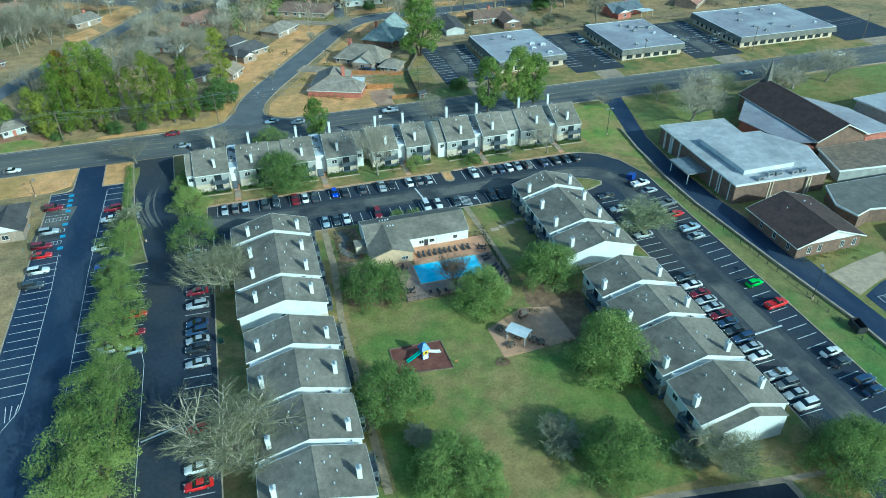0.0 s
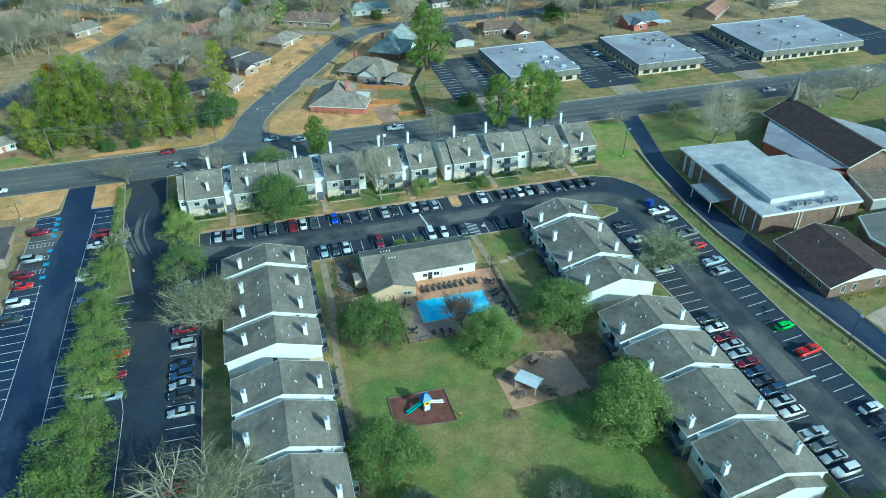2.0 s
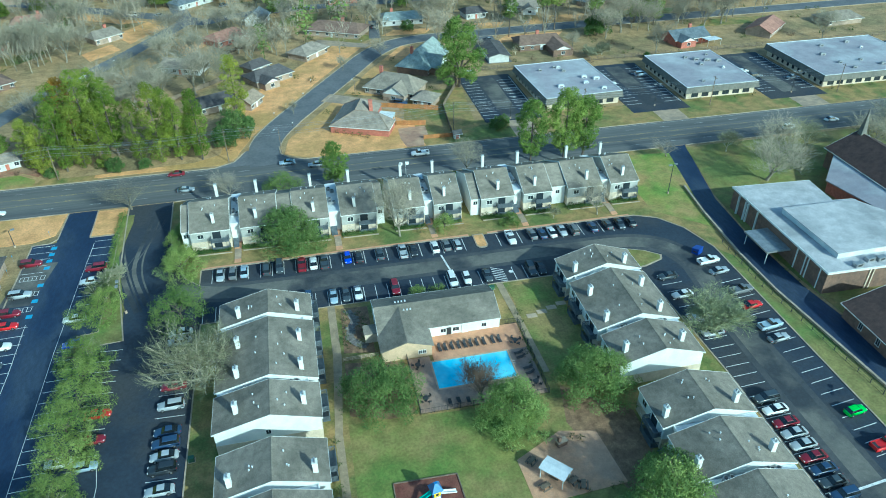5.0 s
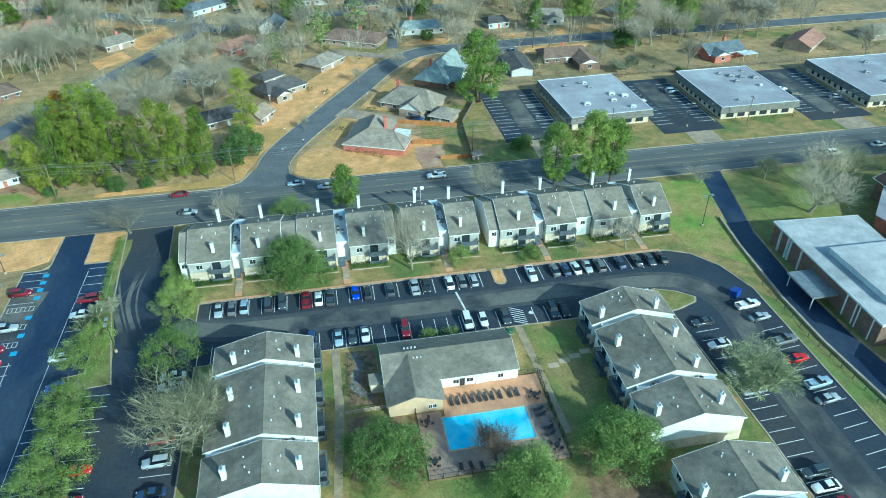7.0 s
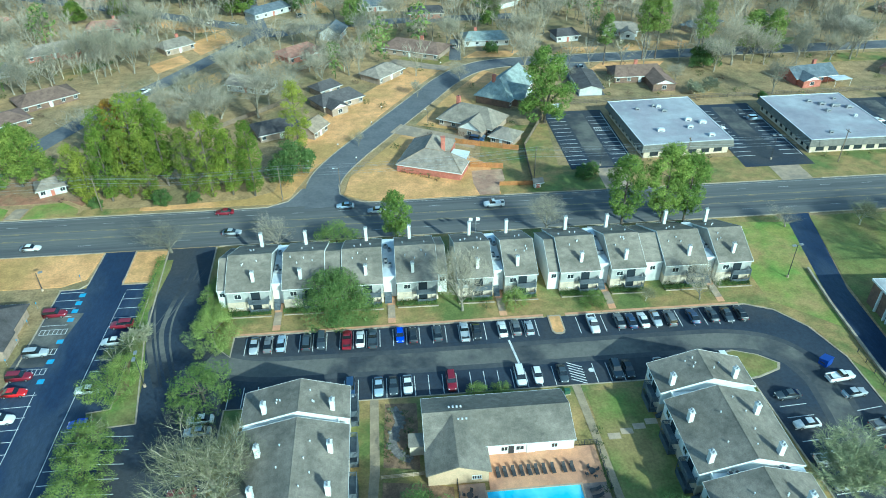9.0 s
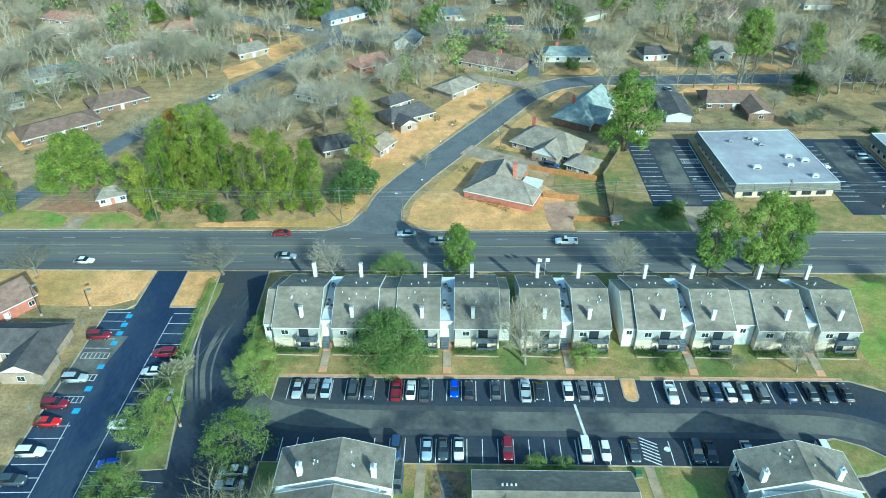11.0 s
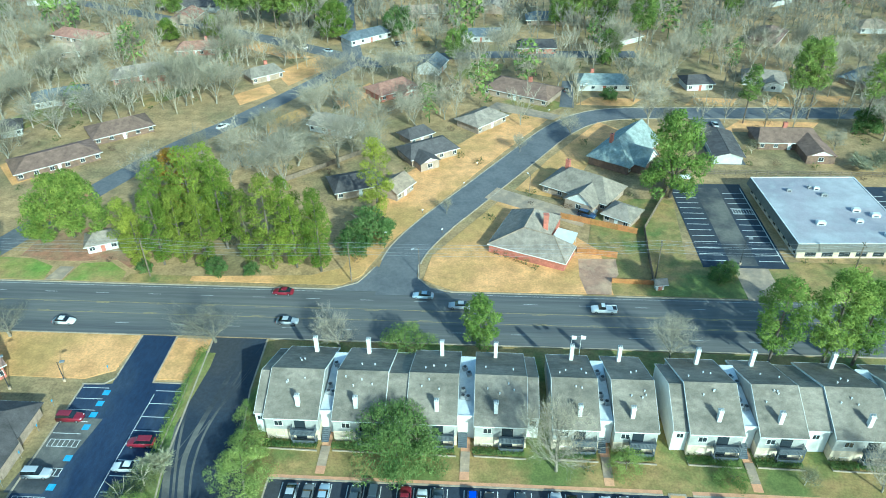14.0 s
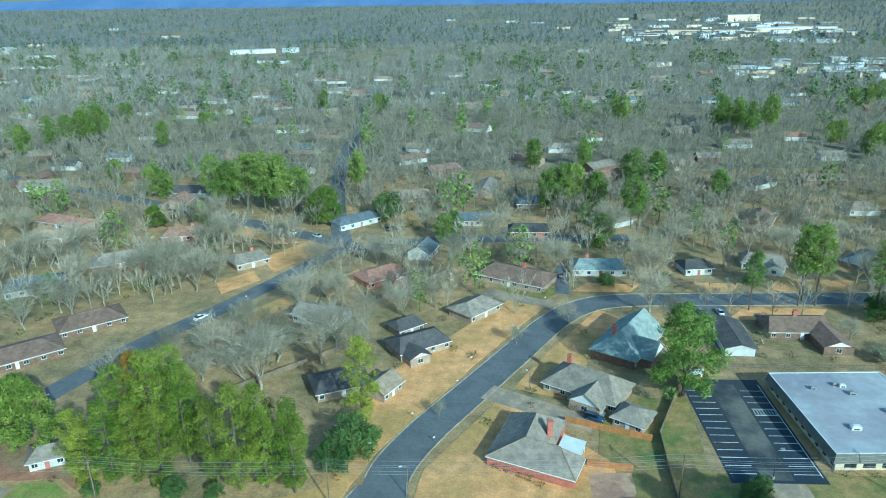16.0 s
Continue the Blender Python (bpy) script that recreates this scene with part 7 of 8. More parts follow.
def park(kind, tint, x, y, turn, where="in a marked stall", group="parked cars"):
    m = pose(x, y, 0.034, 0, 0, turn)
    if kind not in PATTERNS:
        ob = PATTERNS[kind] = car_pattern(kind)
        ob.matrix_basis = m
    else:
        ob = copy_thing(PATTERNS[kind], m)
    word = {"sedan": "sedan", "hatch": "hatchback", "suv": "sport utility car", "pickup": "pickup truck", "van": "van"}[kind]
    tagged(ob, "%s %s %s" % (tint, word, ("parked " + where) if group == "parked cars" else where), "car", group)
    for o in ob.children_recursive:
        o.color = (*TINTS[tint], 1)
    return ob


# north side of the row lot, noses to the kerb
for k, (x, tint, kind) in enumerate([(-12.0, "silver", "sedan"), (-9.2, "grey", "sedan"), (-6.6, "pale blue", "sedan"), (-1.4, "dark", "suv"), (1.6, "dark", "suv"), (6.8, "maroon", "pickup"), (9.5, "white", "sedan"), (12.1, "dark", "pickup"), (17.7, "blue", "hatch"), (20.4, "black", "sedan"), (25.5, "dark", "sedan"), (31.1, "silver", "pickup"), (33.7, "black", "sedan"), (39.1, "white", "sedan"), (42.0, "grey", "sedan"), (44.7, "silver", "hatch"), (58.3, "white", "pickup"), (64.1, "grey", "sedan"), (66.6, "navy", "sedan"), (69.2, "white", "sedan"), (72.0, "silver", "sedan"), (75.0, "grey", "suv"), (80.1, "navy", "sedan"), (84.3, "dark", "sedan"), (87.5, "dark", "sedan"), (90.6, "black", "sedan")]):
    park(kind, tint, x, 171.4 + (k % 3) * 0.15 - (0.4 if kind == "pickup" else 0), 90 if k % 4 else -90)
for x, tint, kind in ((7.7, "navy", "suv"), (13.1, "pale blue", "sedan"), (15.9, "dark", "sedan"), (18.6, "white", "sedan"), (27.0, "maroon", "suv"), (40.3, "white", "van"), (43.7, "white", "hatch"), (48.6, "dark", "sedan"), (59.2, "dark", "suv"), (61.6, "black", "sedan"), (68.0, "silver", "sedan"), (81.0, "white", "suv")):
    park(kind, tint, x, 157.5, -90)
for y, tint, kind in ((152.4, "white", "sedan"), (149.6, "silver", "sedan"), (136.6, "maroon", "sedan"), (131.5, "silver", "suv"), (125.2, "navy", "sedan"), (122.4, "navy", "suv"), (119.6, "silver", "sedan"), (116.8, "black", "suv"), (112.4, "silver", "sedan"), (82.4, "red", "sedan"), (86, "white", "sedan"), (95, "red", "hatch")):
    park(kind, tint, -19.2, y, 182)
for y, tint, kind in ((132.2, "red", "sedan"), (126.0, "maroon", "sedan"), (120.2, "pale blue", "hatch")):
    park(kind, tint, -32.2, y, 2)
for x, y, tint, kind in ((-56.4, 186.1, "maroon", "suv"), (-55.8, 173.6, "silver", "suv"), (-56.4, 166.9, "maroon", "suv"), (-55.8, 162.6, "red", "sedan"), (-55.4, 155.8, "white", "suv"), (-55.6, 149.9, "dark", "suv")):
    park(kind, tint, x, y, 2, "on sealed asphalt")
for x, y, tint, kind in ((-41.2, 175.7, "white", "sedan"), (-40.9, 181.0, "maroon", "suv"), (-42.0, 162.1, "white", "sedan"), (-40.6, 153.4, "blue", "hatch"), (-36.6, 122, "white", "sedan")):
    park(kind, tint, x, y, 182, "on sealed asphalt")
for y, tint, kind in ((147.9, "dark", "sedan"), (140.9, "white", "sedan"), (133.2, "white", "pickup"), (127.9, "silver", "sedan"), (109.0, "dark", "suv"), (106.1, "white", "sedan"), (103.0, "maroon", "sedan"), (100.5, "silver", "sedan"), (97.9, "silver", "sedan"), (95.2, "maroon", "sedan"), (92.6, "navy", "sedan"), (90.0, "dark", "sedan"), (87.4, "navy", "suv"), (84.6, "silver", "sedan"), (81.9, "white", "sedan"), (76.5, "silver", "pickup"), (73.8, "grey", "suv"), (71.2, "silver", "sedan"), (68.3, "white", "suv"), (60, "grey", "sedan")):
    park(kind, tint, 89.0, y, 183 if kind != "pickup" else 3)
for x, y, tint, kind in ((101.2, 151.4, "white", "pickup"), (101.6, 147.2, "silver", "sedan"), (101.9, 134.2, "red", "sedan"), (101.8, 127.3, "pale blue", "pickup"), (101.2, 123.4, "silver", "sedan"), (103.0, 102.7, "green", "hatch"), (102.8, 94.9, "red", "pickup"), (103.4, 78.8, "white", "sedan"), (103.2, 75.8, "dark", "sedan"), (103.8, 70.4, "navy", "suv"), (103.6, 67.6, "navy", "sedan"), (102.5, 139.5, "grey", "pickup")):
    park(kind, tint, x, y, 7)
for x, y, tint, kind, turn in ((-71.7, 213.0, "white", "sedan", 0), (-23.2, 215.2, "silver", "sedan", 0), (-26.7, 225.4, "maroon", "sedan", 180), (13.5, 222.2, "silver", "sedan", 180), (5.2, 225.4, "pale blue", "sedan", 180), (45.0, 222.2, "white", "pickup", 180), (165, 213, "white", "suv", 0), (182, 215.4, "white", "sedan", 0), (230, 222, "white", "sedan", 180)):
    park(kind, tint, x, y, turn, "driving on the main road", "road cars")
for x, y, tint, kind, turn in ((46.2, 264.6, "white", "suv", -28), (45.6, 262.2, "navy", "suv", -28), (-42, 361, "grey", "sedan", 62), (-70, 315, "white", "sedan", 58), (-20, 404, "grey", "suv", 40), (47.5, 352, "grey", "sedan", 90), (88, 322, "grey", "sedan", 90), (94, 322, "silver", "sedan", 90), (124, 262, "white", "sedan", 0), (139, 268, "pale blue", "suv", 0), (178, 262, "white", "sedan", 0), (180, 256, "dark", "suv", 0), (193, 252, "silver", "sedan", 0), (-62, 398, "white", "van", 150), (-50, 394, "silver", "sedan", 150)):
    park(kind, tint, x, y, turn, "by the houses and offices")

# ---- pool and courtyard ----
M_WATER = surf("pool_water", (0.15, 0.56, 0.84), (0.30, 0.72, 0.92), s1=0.16, s2=1.5, fine=0.07, rough=0.12, bump=0.12, spec=0.5)
M_TEAL = paint("teal_plastic", (0.03, 0.48, 0.40), rough=0.35)
M_ROYAL = paint("blue_plastic", (0.06, 0.20, 0.50), rough=0.4)
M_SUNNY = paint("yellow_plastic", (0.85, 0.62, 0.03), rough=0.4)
M_WPLAST = paint("white_plastic", (0.8, 0.81, 0.8), rough=0.35)
M_SLING = surf("dark_sling", (0.045, 0.045, 0.05), (0.07, 0.065, 0.065), s1=2, s2=20, fine=0.2, bump=0.1)
M_TANSLAB = surf("tan_paving", (0.62, 0.35, 0.205), (0.52, 0.31, 0.185), s1=0.4, s2=5, fine=0.15, bump=0.2, c3=(0.50, 0.32, 0.21), s3=0.12)
M_BINBLUE = paint("bin_blue", (0.02, 0.06, 0.35), rough=0.5)
M_SHRUBBOX = paint("cabinet_green", (0.05, 0.12, 0.07), rough=0.5)
deck = thing("pool_deck", pose(0, 0, 0), "brick-coloured pool deck round the swimming pool", "pool deck", "", "structure")
# slabs south, west and east of the pool are darker and greyer
for x0, y0, x1, y1 in ((25.8, 119.8, 50.2, 124.9), (30.9, 132.5, 50.2, 140.2), (25.8, 124.9, 30.2, 134.2), (45.9, 124.9, 50.2, 132.5)):
    part("deck_slab", Geo().box(x0, y0, -0.1, x1, y1, 0.26), M_DECK if y0 > 130 else M_DECKGREY, deck)
pool = thing("swimming_pool", pose(0, 0, 0), "rectangular blue swimming pool with pale coping", "pool")
part("water", Geo().box(30.3, 125.0, 0.09, 45.8, 132.4, 0.2), M_WATER, pool, "clear bright blue water")
for x0, y0, x1, y1 in ((30.0, 124.7, 46.1, 125.0), (30.0, 132.4, 46.1, 132.7), (30.0, 125.0, 30.3, 132.4), (45.8, 125.0, 46.1, 132.4)):
    part("coping", Geo().box(x0, y0, 0.1, x1, y1, 0.30), M_CONC, pool, "pale coping stones")
for x in (45.3,):
    for dy in (0, 0.5):
        part("ladder_rail", Geo().tube((x, 128 + dy, 0.2), (x, 128 + dy, 1.0), 0.03, 0.03).tube((x, 128 + dy, 1.0), (x + 1.0, 128 + dy, 1.0), 0.03, 0.03).tube((x + 1.0, 128 + dy, 1.0), (x + 1.0, 128 + dy, 0.25), 0.03, 0.03), M_METAL, pool, "steel pool ladder rail")


def lounger_pattern():
    t = thing("sun_lounger", pose(0, 0, 0), "dark sling sun lounger on the pool deck", "lounger", "sun loungers")
    part("frame", Geo().box(-0.33, -0.95, 0.28, -0.28, 0.95, 0.34).box(0.28, -0.95, 0.28, 0.33, 0.95, 0.34).box(-0.33, -0.95, 0.28, 0.33, -0.9, 0.34), M_DARK, t)
    part("sling", Geo().box(-0.28, -0.92, 0.32, 0.28, 0.25, 0.36), M_SLING, t)
    part("backrest", Geo().add([(-0.28, 0.25, 0.34), (0.28, 0.25, 0.34), (0.28, 0.9, 0.85), (-0.28, 0.9, 0.85), (-0.28, 0.28, 0.30), (0.28, 0.28, 0.30), (0.28, 0.93, 0.81), (-0.28, 0.93, 0.81)], [(0, 1, 2, 3), (7, 6, 5, 4), (0, 4, 5, 1), (1, 5, 6, 2), (2, 6, 7, 3), (3, 7, 4, 0)]), M_SLING, t)
    for x in (-0.3, 0.3):
        for y in (-0.8, 0.7):
            part("leg", Geo().box(x - 0.025, y - 0.025, 0, x + 0.025, y + 0.025, 0.3), M_DARK, t)
    return t


lp = lounger_pattern()
rows = [(x, 135.7, 4) for x in (32.6, 33.8, 35.2, 36.6, 37.9, 39.1, 40.4, 41.9, 43.8, 45.2)] + [(47.9, 131.0, -82), (48.0, 129.7, -80), (48.4, 126.5, -84), (48.4, 125.1, -80), (31.5, 120.9, 176), (33.2, 120.9, 184), (35.0, 120.6, 180)]
for k, (x, y, a) in enumerate(rows):
    m = pose(x, y, 0.265, 0, 0, a)
    if k:
        copy_thing(lp, m)
    else:
        lp.matrix_basis = m


def patio_set(x, y, z, turn):
    """A round table and its chairs, each a thing of its own."""
    t = thing("patio_table", pose(x, y, z, 0, 0, turn), "round dark metal patio table", "table", "patio tables")
    part("tabletop", Geo().prism([(0.6 * c, 0.6 * q) for c, q in CYL], 0.70, 0.74), M_DARK, t)
    part("stem", Geo().tube((0, 0, 0.03), (0, 0, 0.7), 0.05, 0.05), M_DARK, t)
    part("foot", Geo().prism([(0.3 * c, 0.3 * q) for c, q in CYL], 0, 0.03), M_DARK, t)
    for a in (20, 110, 200, 290):
        m = pose(x, y, z, 0, 0, turn + a) @ pose(0, -1.0, 0)
        c = thing("patio_chair", m, "dark metal patio chair at a round table", "chair", "patio chairs")
        part("seat", Geo().box(-0.24, -0.24, 0.4, 0.24, 0.24, 0.45), M_SLING, c)
        part("backrest", Geo().box(-0.24, -0.29, 0.45, 0.24, -0.24, 0.9), M_SLING, c)
        for px in (-0.21, 0.21):
            for py in (-0.21, 0.21):
                part("leg", Geo().box(px - 0.02, py - 0.02, 0, px + 0.02, py + 0.02, 0.4), M_DARK, c)


for x, y, a in ((48.2, 134.4, 0), (48.6, 122.3, 30), (27.2, 122.6, 15), (27.4, 131.6, 50)):
    patio_set(x, y, 0.265, a)


def fence_line(name, pts, h, step, mat, label, style):
    """A fence along a line: posts, and rails with boards or bars."""
    t = thing(name, pose(0, 0, 0), label, "fence", "fences")
    for a, b in zip(pts, pts[1:]):
        a, b = Vector((*a, 0)), Vector((*b, 0))
        d = (b - a)
        n = max(1, round(d.length / step))
        ang = math.degrees(math.atan2(d.y, d.x))
        w = d.length / n
        for i in range(n):
            m = pose(*(a + d * i / n), 0, 0, ang)
            part("post", Geo().box(-0.06, -0.06, 0, 0.06, 0.06, h + 0.1, m), mat, t)
            g = Geo()
            if style == "boards":
                k = max(2, int(w / 0.2))
                for j in range(k):
                    g.box(j * w / k + 0.01, -0.02, 0.05, (j + 1) * w / k - 0.01, 0.01, h - 0.03 * ((j * 7) % 3), m)
            elif style == "wires":
                for z in (0.1, 0.55, 1.0):
                    g.box(0, -0.015, h * z, w, 0.015, h * z + 0.03, m)
            elif style == "rails":
                for z in (0.35, 0.8, 1.25):
                    g.box(0, -0.03, h * z / 1.4, w, 0.03, h * z / 1.4 + 0.14, m)
            else:
                g.box(0, -0.02, h - 0.08, w, 0.02, h - 0.03, m).box(0, -0.02, 0.12, w, 0.02, 0.17, m)
                k = int(w / 0.25)
                for j in range(k):
                    g.box(j * w / k, -0.012, 0.1, j * w / k + 0.025, 0.012, h, m)
            tagged(part("panel", g, mat, t), kind="stuff")
    return t


fence_line("pool_fence", [(25.7, 134.5), (25.7, 119.6), (50.4, 119.6), (50.6, 140.4), (46.4, 140.6)], 1.4, 2.4, M_DARK, "black metal bar fence round the pool", "bars")
fence_line("cedar_fence", [(38.6, 261.0), (48.3, 257.4), (57.4, 254.0)], 1.8, 2.4, M_CEDAR, "orange cedar board fence behind the brick house", "boards")
fence_line("cedar_fence", [(41.4, 244.8), (50.8, 243.0)], 1.8, 2.4, M_CEDAR, "orange cedar board fence beside the patio", "boards")
fence_line("cedar_fence", [(48.2, 232.8), (57.6, 232.4)], 1.4, 2.4, M_CEDAR, "orange cedar board fence by the road", "boards")
fence_line("board_fence", [(57.6, 232.4), (58.4, 244), (59.4, 255.6), (69.2, 276.4), (70, 284)], 1.8, 2.5, M_WOOD, "weathered grey-brown board fence", "boards")
fence_line("rail_fence", [(76, 287.2), (106, 287.2), (150, 287.4), (200, 287.6), (262, 288)], 1.7, 3.0, M_WOOD, "brown rail fence behind the offices", "rails")
fence_line("board_fence", [(-46, 272), (-28, 289), (-14, 303)], 1.7, 2.6, M_WOOD, "weathered board fence behind the houses", "boards")
fence_line("board_fence", [(-16, 330), (-4, 342), (8, 356)], 1.7, 2.6, M_WOOD, "weathered board fence between gardens", "boards")
fence_line("picket_fence", [(13.2, 136.6), (20.4, 136.8)], 1.0, 1.8, M_CONC, "pale picket fence by the clubhouse garden", "rails")
fence_line("guard_fence", [(108.8, 158), (108.3, 140), (110.2, 118), (111.6, 99), (112.6, 74)], 1.1, 3.0, M_DARK, "thin dark wire fence along the grass bank", "wires")
wall = thing("retaining_wall", pose(0, 0, 0), "low pale concrete retaining wall along the drive", "wall", "", "structure")
part("wall_body", ribbon([(113.4, 186), (111.6, 172), (110.2, 152), (110.3, 138), (113.0, 108), (115.6, 85), (115.8, 60)], 0.35, -0.2, 0.55), M_CONC, wall)
part("wall_cap", ribbon([(113.4, 186), (111.6, 172), (110.2, 152), (110.3, 138), (113.0, 108), (115.6, 85), (115.8, 60)], 0.5, 0.55, 0.65), M_KERB, wall)

# playground
sheet("play_surface", [(18.5, 105.6), (29.1, 105.3), (29.4, 97.0), (18.4, 98.2)], 0.12, M_RUBBER, "dark red rubber-mulch play surface", "play area")
edge = thing("play_edging", pose(0, 0, 0), "wooden edging round the play surface", "edging")
ring = [(18.4, 105.7), (18.3, 98.1), (29.5, 96.9), (29.2, 105.4), (18.4, 105.7)]
for a, b in zip(ring, ring[1:]):
    part("timber", ribbon([a, b], 0.18, -0.05, 0.26), M_WOOD, edge)
play = thing("play_tower", pose(24.7, 101.5, 0.12, 0, 0, 12), "play tower with blue roof and two slides", "playset")
for x in (-0.65, 0.65):
    for y in (-0.65, 0.65):
        part("post", Geo().tube((x, y, 0), (x, y, 2.9), 0.06, 0.06), M_ROYAL, play)
part("platform", Geo().box(-0.75, -0.75, 1.25, 0.75, 0.75, 1.35), M_ROYAL, play)
part("roof", Geo().add([(-1.0, -1.0, 2.6), (1.0, -1.0, 2.6), (1.0, 1.0, 2.6), (-1.0, 1.0, 2.6), (-0.25, -0.25, 3.9), (0.25, -0.25, 3.9), (0.25, 0.25, 3.9), (-0.25, 0.25, 3.9)], [(3, 2, 1, 0), (0, 1, 5, 4), (1, 2, 6, 5), (2, 3, 7, 6), (3, 0, 4, 7), (4, 5, 6, 7)]), M_ROYAL, play, "blue pitched plastic roof")
part("panel", Geo().box(-0.6, -0.78, 1.35, 0.6, -0.70, 2.3), M_SUNNY, play, "yellow panel with round hole")
part("panel_hole", Geo().tube((0, -0.80, 1.85), (0, -0.69, 1.85), 0.28, 0.28, 12), M_DARK, play)
part("lower_panel", Geo().box(-0.55, -0.78, 0.1, 0.55, -0.70, 1.2), M_WPLAST, play, "white lower panel")
for nm, sgn, mt, ln in (("slide", -1, M_TEAL, 3.0), ("slide", 1, M_WPLAST, 2.9)):
    g = Geo()
    for k in range(6):
        a, b = k / 6, (k + 1) / 6
        za, zb = 1.35 * (1 - a) ** 1.2 + 0.15, 1.35 * (1 - b) ** 1.2 + 0.15
        xa, xb = sgn * (0.7 + ln * a), sgn * (0.7 + ln * b)
        for y0, y1, h in ((-0.28, 0.28, 0.05), (-0.34, -0.26, 0.28), (0.26, 0.34, 0.28)):
            q = -0.25 * sgn
            g.add([(xa, y0 + q, za), (xb, y0 + q, zb), (xb, y1 + q, zb), (xa, y1 + q, za), (xa, y0 + q, za + h), (xb, y0 + q, zb + h), (xb, y1 + q, zb + h), (xa, y1 + q, za + h)], [(3, 2, 1, 0), (4, 5, 6, 7), (0, 1, 5, 4), (1, 2, 6, 5), (2, 3, 7, 6), (3, 0, 4, 7)])
    part(nm, g, mt, play, "teal slide" if sgn < 0 else "white slide")
t = thing("rules_post", pose(30.4, 97.8, 0.08), "small wooden post with brown board", "sign")
part("post", Geo().box(-0.06, -0.06, 0, 0.06, 0.06, 1.1), M_WOOD, t)
part("board", Geo().box(-0.3, -0.1, 0.7, 0.3, -0.06, 1.2), M_CEDAR, t)

# pavilion and picnic area
sheet("picnic_slab", [(39.8, 105.9), (49, 110.4), (55.4, 109.0), (56.4, 97.6), (40.2, 96.6)], 0.13, M_TANSLAB, "tan paved picnic area", "paving")
pav = thing("pavilion", pose(44.8, 101.0, 0.13, 0, 0, -48), "white open picnic pavilion with pale metal roof", "pavilion")
pav.scale = (0.82, 0.82, 0.9)
for s in (-1, 1):
    part("roof_slope", Geo().slab([(-2.9, 0, 3.15), (2.9, 0, 3.15), (2.9, s * 1.9, 2.75), (-2.9, s * 1.9, 2.75)][::-s], 0.08), M_MEMB, pav, "white metal roof sheet")
for x in (-2.5, 2.5):
    for y in (-1.5, 1.5):
        part("post", Geo().box(x - 0.08, y - 0.08, 0, x + 0.08, y + 0.08, 2.8), M_WHITE, pav)
    part("beam", Geo().box(x - 0.08, -1.6, 2.55, x + 0.08, 1.6, 2.75), M_WHITE, pav)


def picnic(x, y, turn, z=0.135):
    t = thing("picnic_table", pose(x, y, z, 0, 0, turn), "dark weathered picnic table with benches", "picnic table", "picnic tables")
    part("tabletop", Geo().box(-0.9, -0.38, 0.70, 0.9, 0.38, 0.76), M_WOOD, t)
    for s in (-1, 1):
        part("bench", Geo().box(-0.9, s * 0.72 - 0.13, 0.42, 0.9, s * 0.72 + 0.13, 0.47), M_WOOD, t)
        part("trestle", Geo().box(s * 0.6 - 0.05, -0.75, 0.34, s * 0.6 + 0.05, 0.75, 0.42).box(s * 0.6 - 0.05, -0.5, 0, s * 0.6 + 0.05, -0.38, 0.7).box(s * 0.6 - 0.05, 0.38, 0, s * 0.6 + 0.05, 0.5, 0.7), M_DARK, t)


for x, y, a in ((42.6, 99.4, 20), (48.8, 98.4, 70), (42.0, 104.8, 40), (45.0, 101.2, -48), (47.5, 99.5, 30)):
    picnic(x, y, a)
t = thing("grill_hut", pose(48.3, 107.4, 0.13, 0, 0, 15), "small stone barbecue block with pale top", "barbecue")
part("block", Geo().box(-0.9, -0.5, 0, 0.9, 0.5, 1.0), M_BROWNBRICK, t)
part("top", Geo().box(-1.0, -0.6, 1.0, 1.0, 0.6, 1.12), M_CONC, t)
part("flue", Geo().box(-0.8, -0.3, 1.12, -0.3, 0.3, 2.2), M_BROWNBRICK, t)
for x, y in ((39.5, 95.6),):
    sheet("planter_bed", [(x + 1.6 * c, y + 1.2 * q) for c, q in CYL], 0.14, M_MULCH, "round mulched planting bed", "bed")
for x, y, s in ((39.2, 95.4, 0.8), (40.1, 95.9, 0.7), (39.6, 96.3, 0.6), (38.8, 108.2, 1.0), (39.6, 108.0, 0.8), (50.5, 108.6, 0.9), (52, 107.8, 0.9), (53.5, 97.2, 0.7), (55, 97.5, 0.6), (49.5, 97.3, 0.6)):
    ob = copy_thing(bushes[0], pose(x, y, 0.1, 0, 0, x * 77))
    ob.scale = (s, s, s * 0.8)
sheet("mulch_bed", [(56, 96), (63, 90), (64, 112), (53, 121), (51, 112)], 0.09, M_MULCH, "bare brown earth under the oaks", "bed")
sheet("mulch_bed", [(13, 122), (20, 119.8), (25, 120), (25, 134), (20.6, 135), (13.4, 136)], 0.09, M_MULCH, "leaf-strewn bed beside the pool fence", "bed")
sheet("garden_bed", [(13.6, 139), (19.8, 138), (20, 153), (14.2, 153.4)], 0.09, M_MULCH, "shrubby garden bed with boulders by the clubhouse", "bed")
creek = smooth_line([(15.6, 152.4), (16.6, 149), (15.6, 146), (15.4, 143.4), (16.6, 141.2), (18.4, 140.2)])
tagged(part("dry_creek", ribbon(creek, 1.5, 0.0, 0.12), M_GRAVEL), "winding grey gravel bed between shrubs", "bed", "", "structure")
brng = random.Random(3)
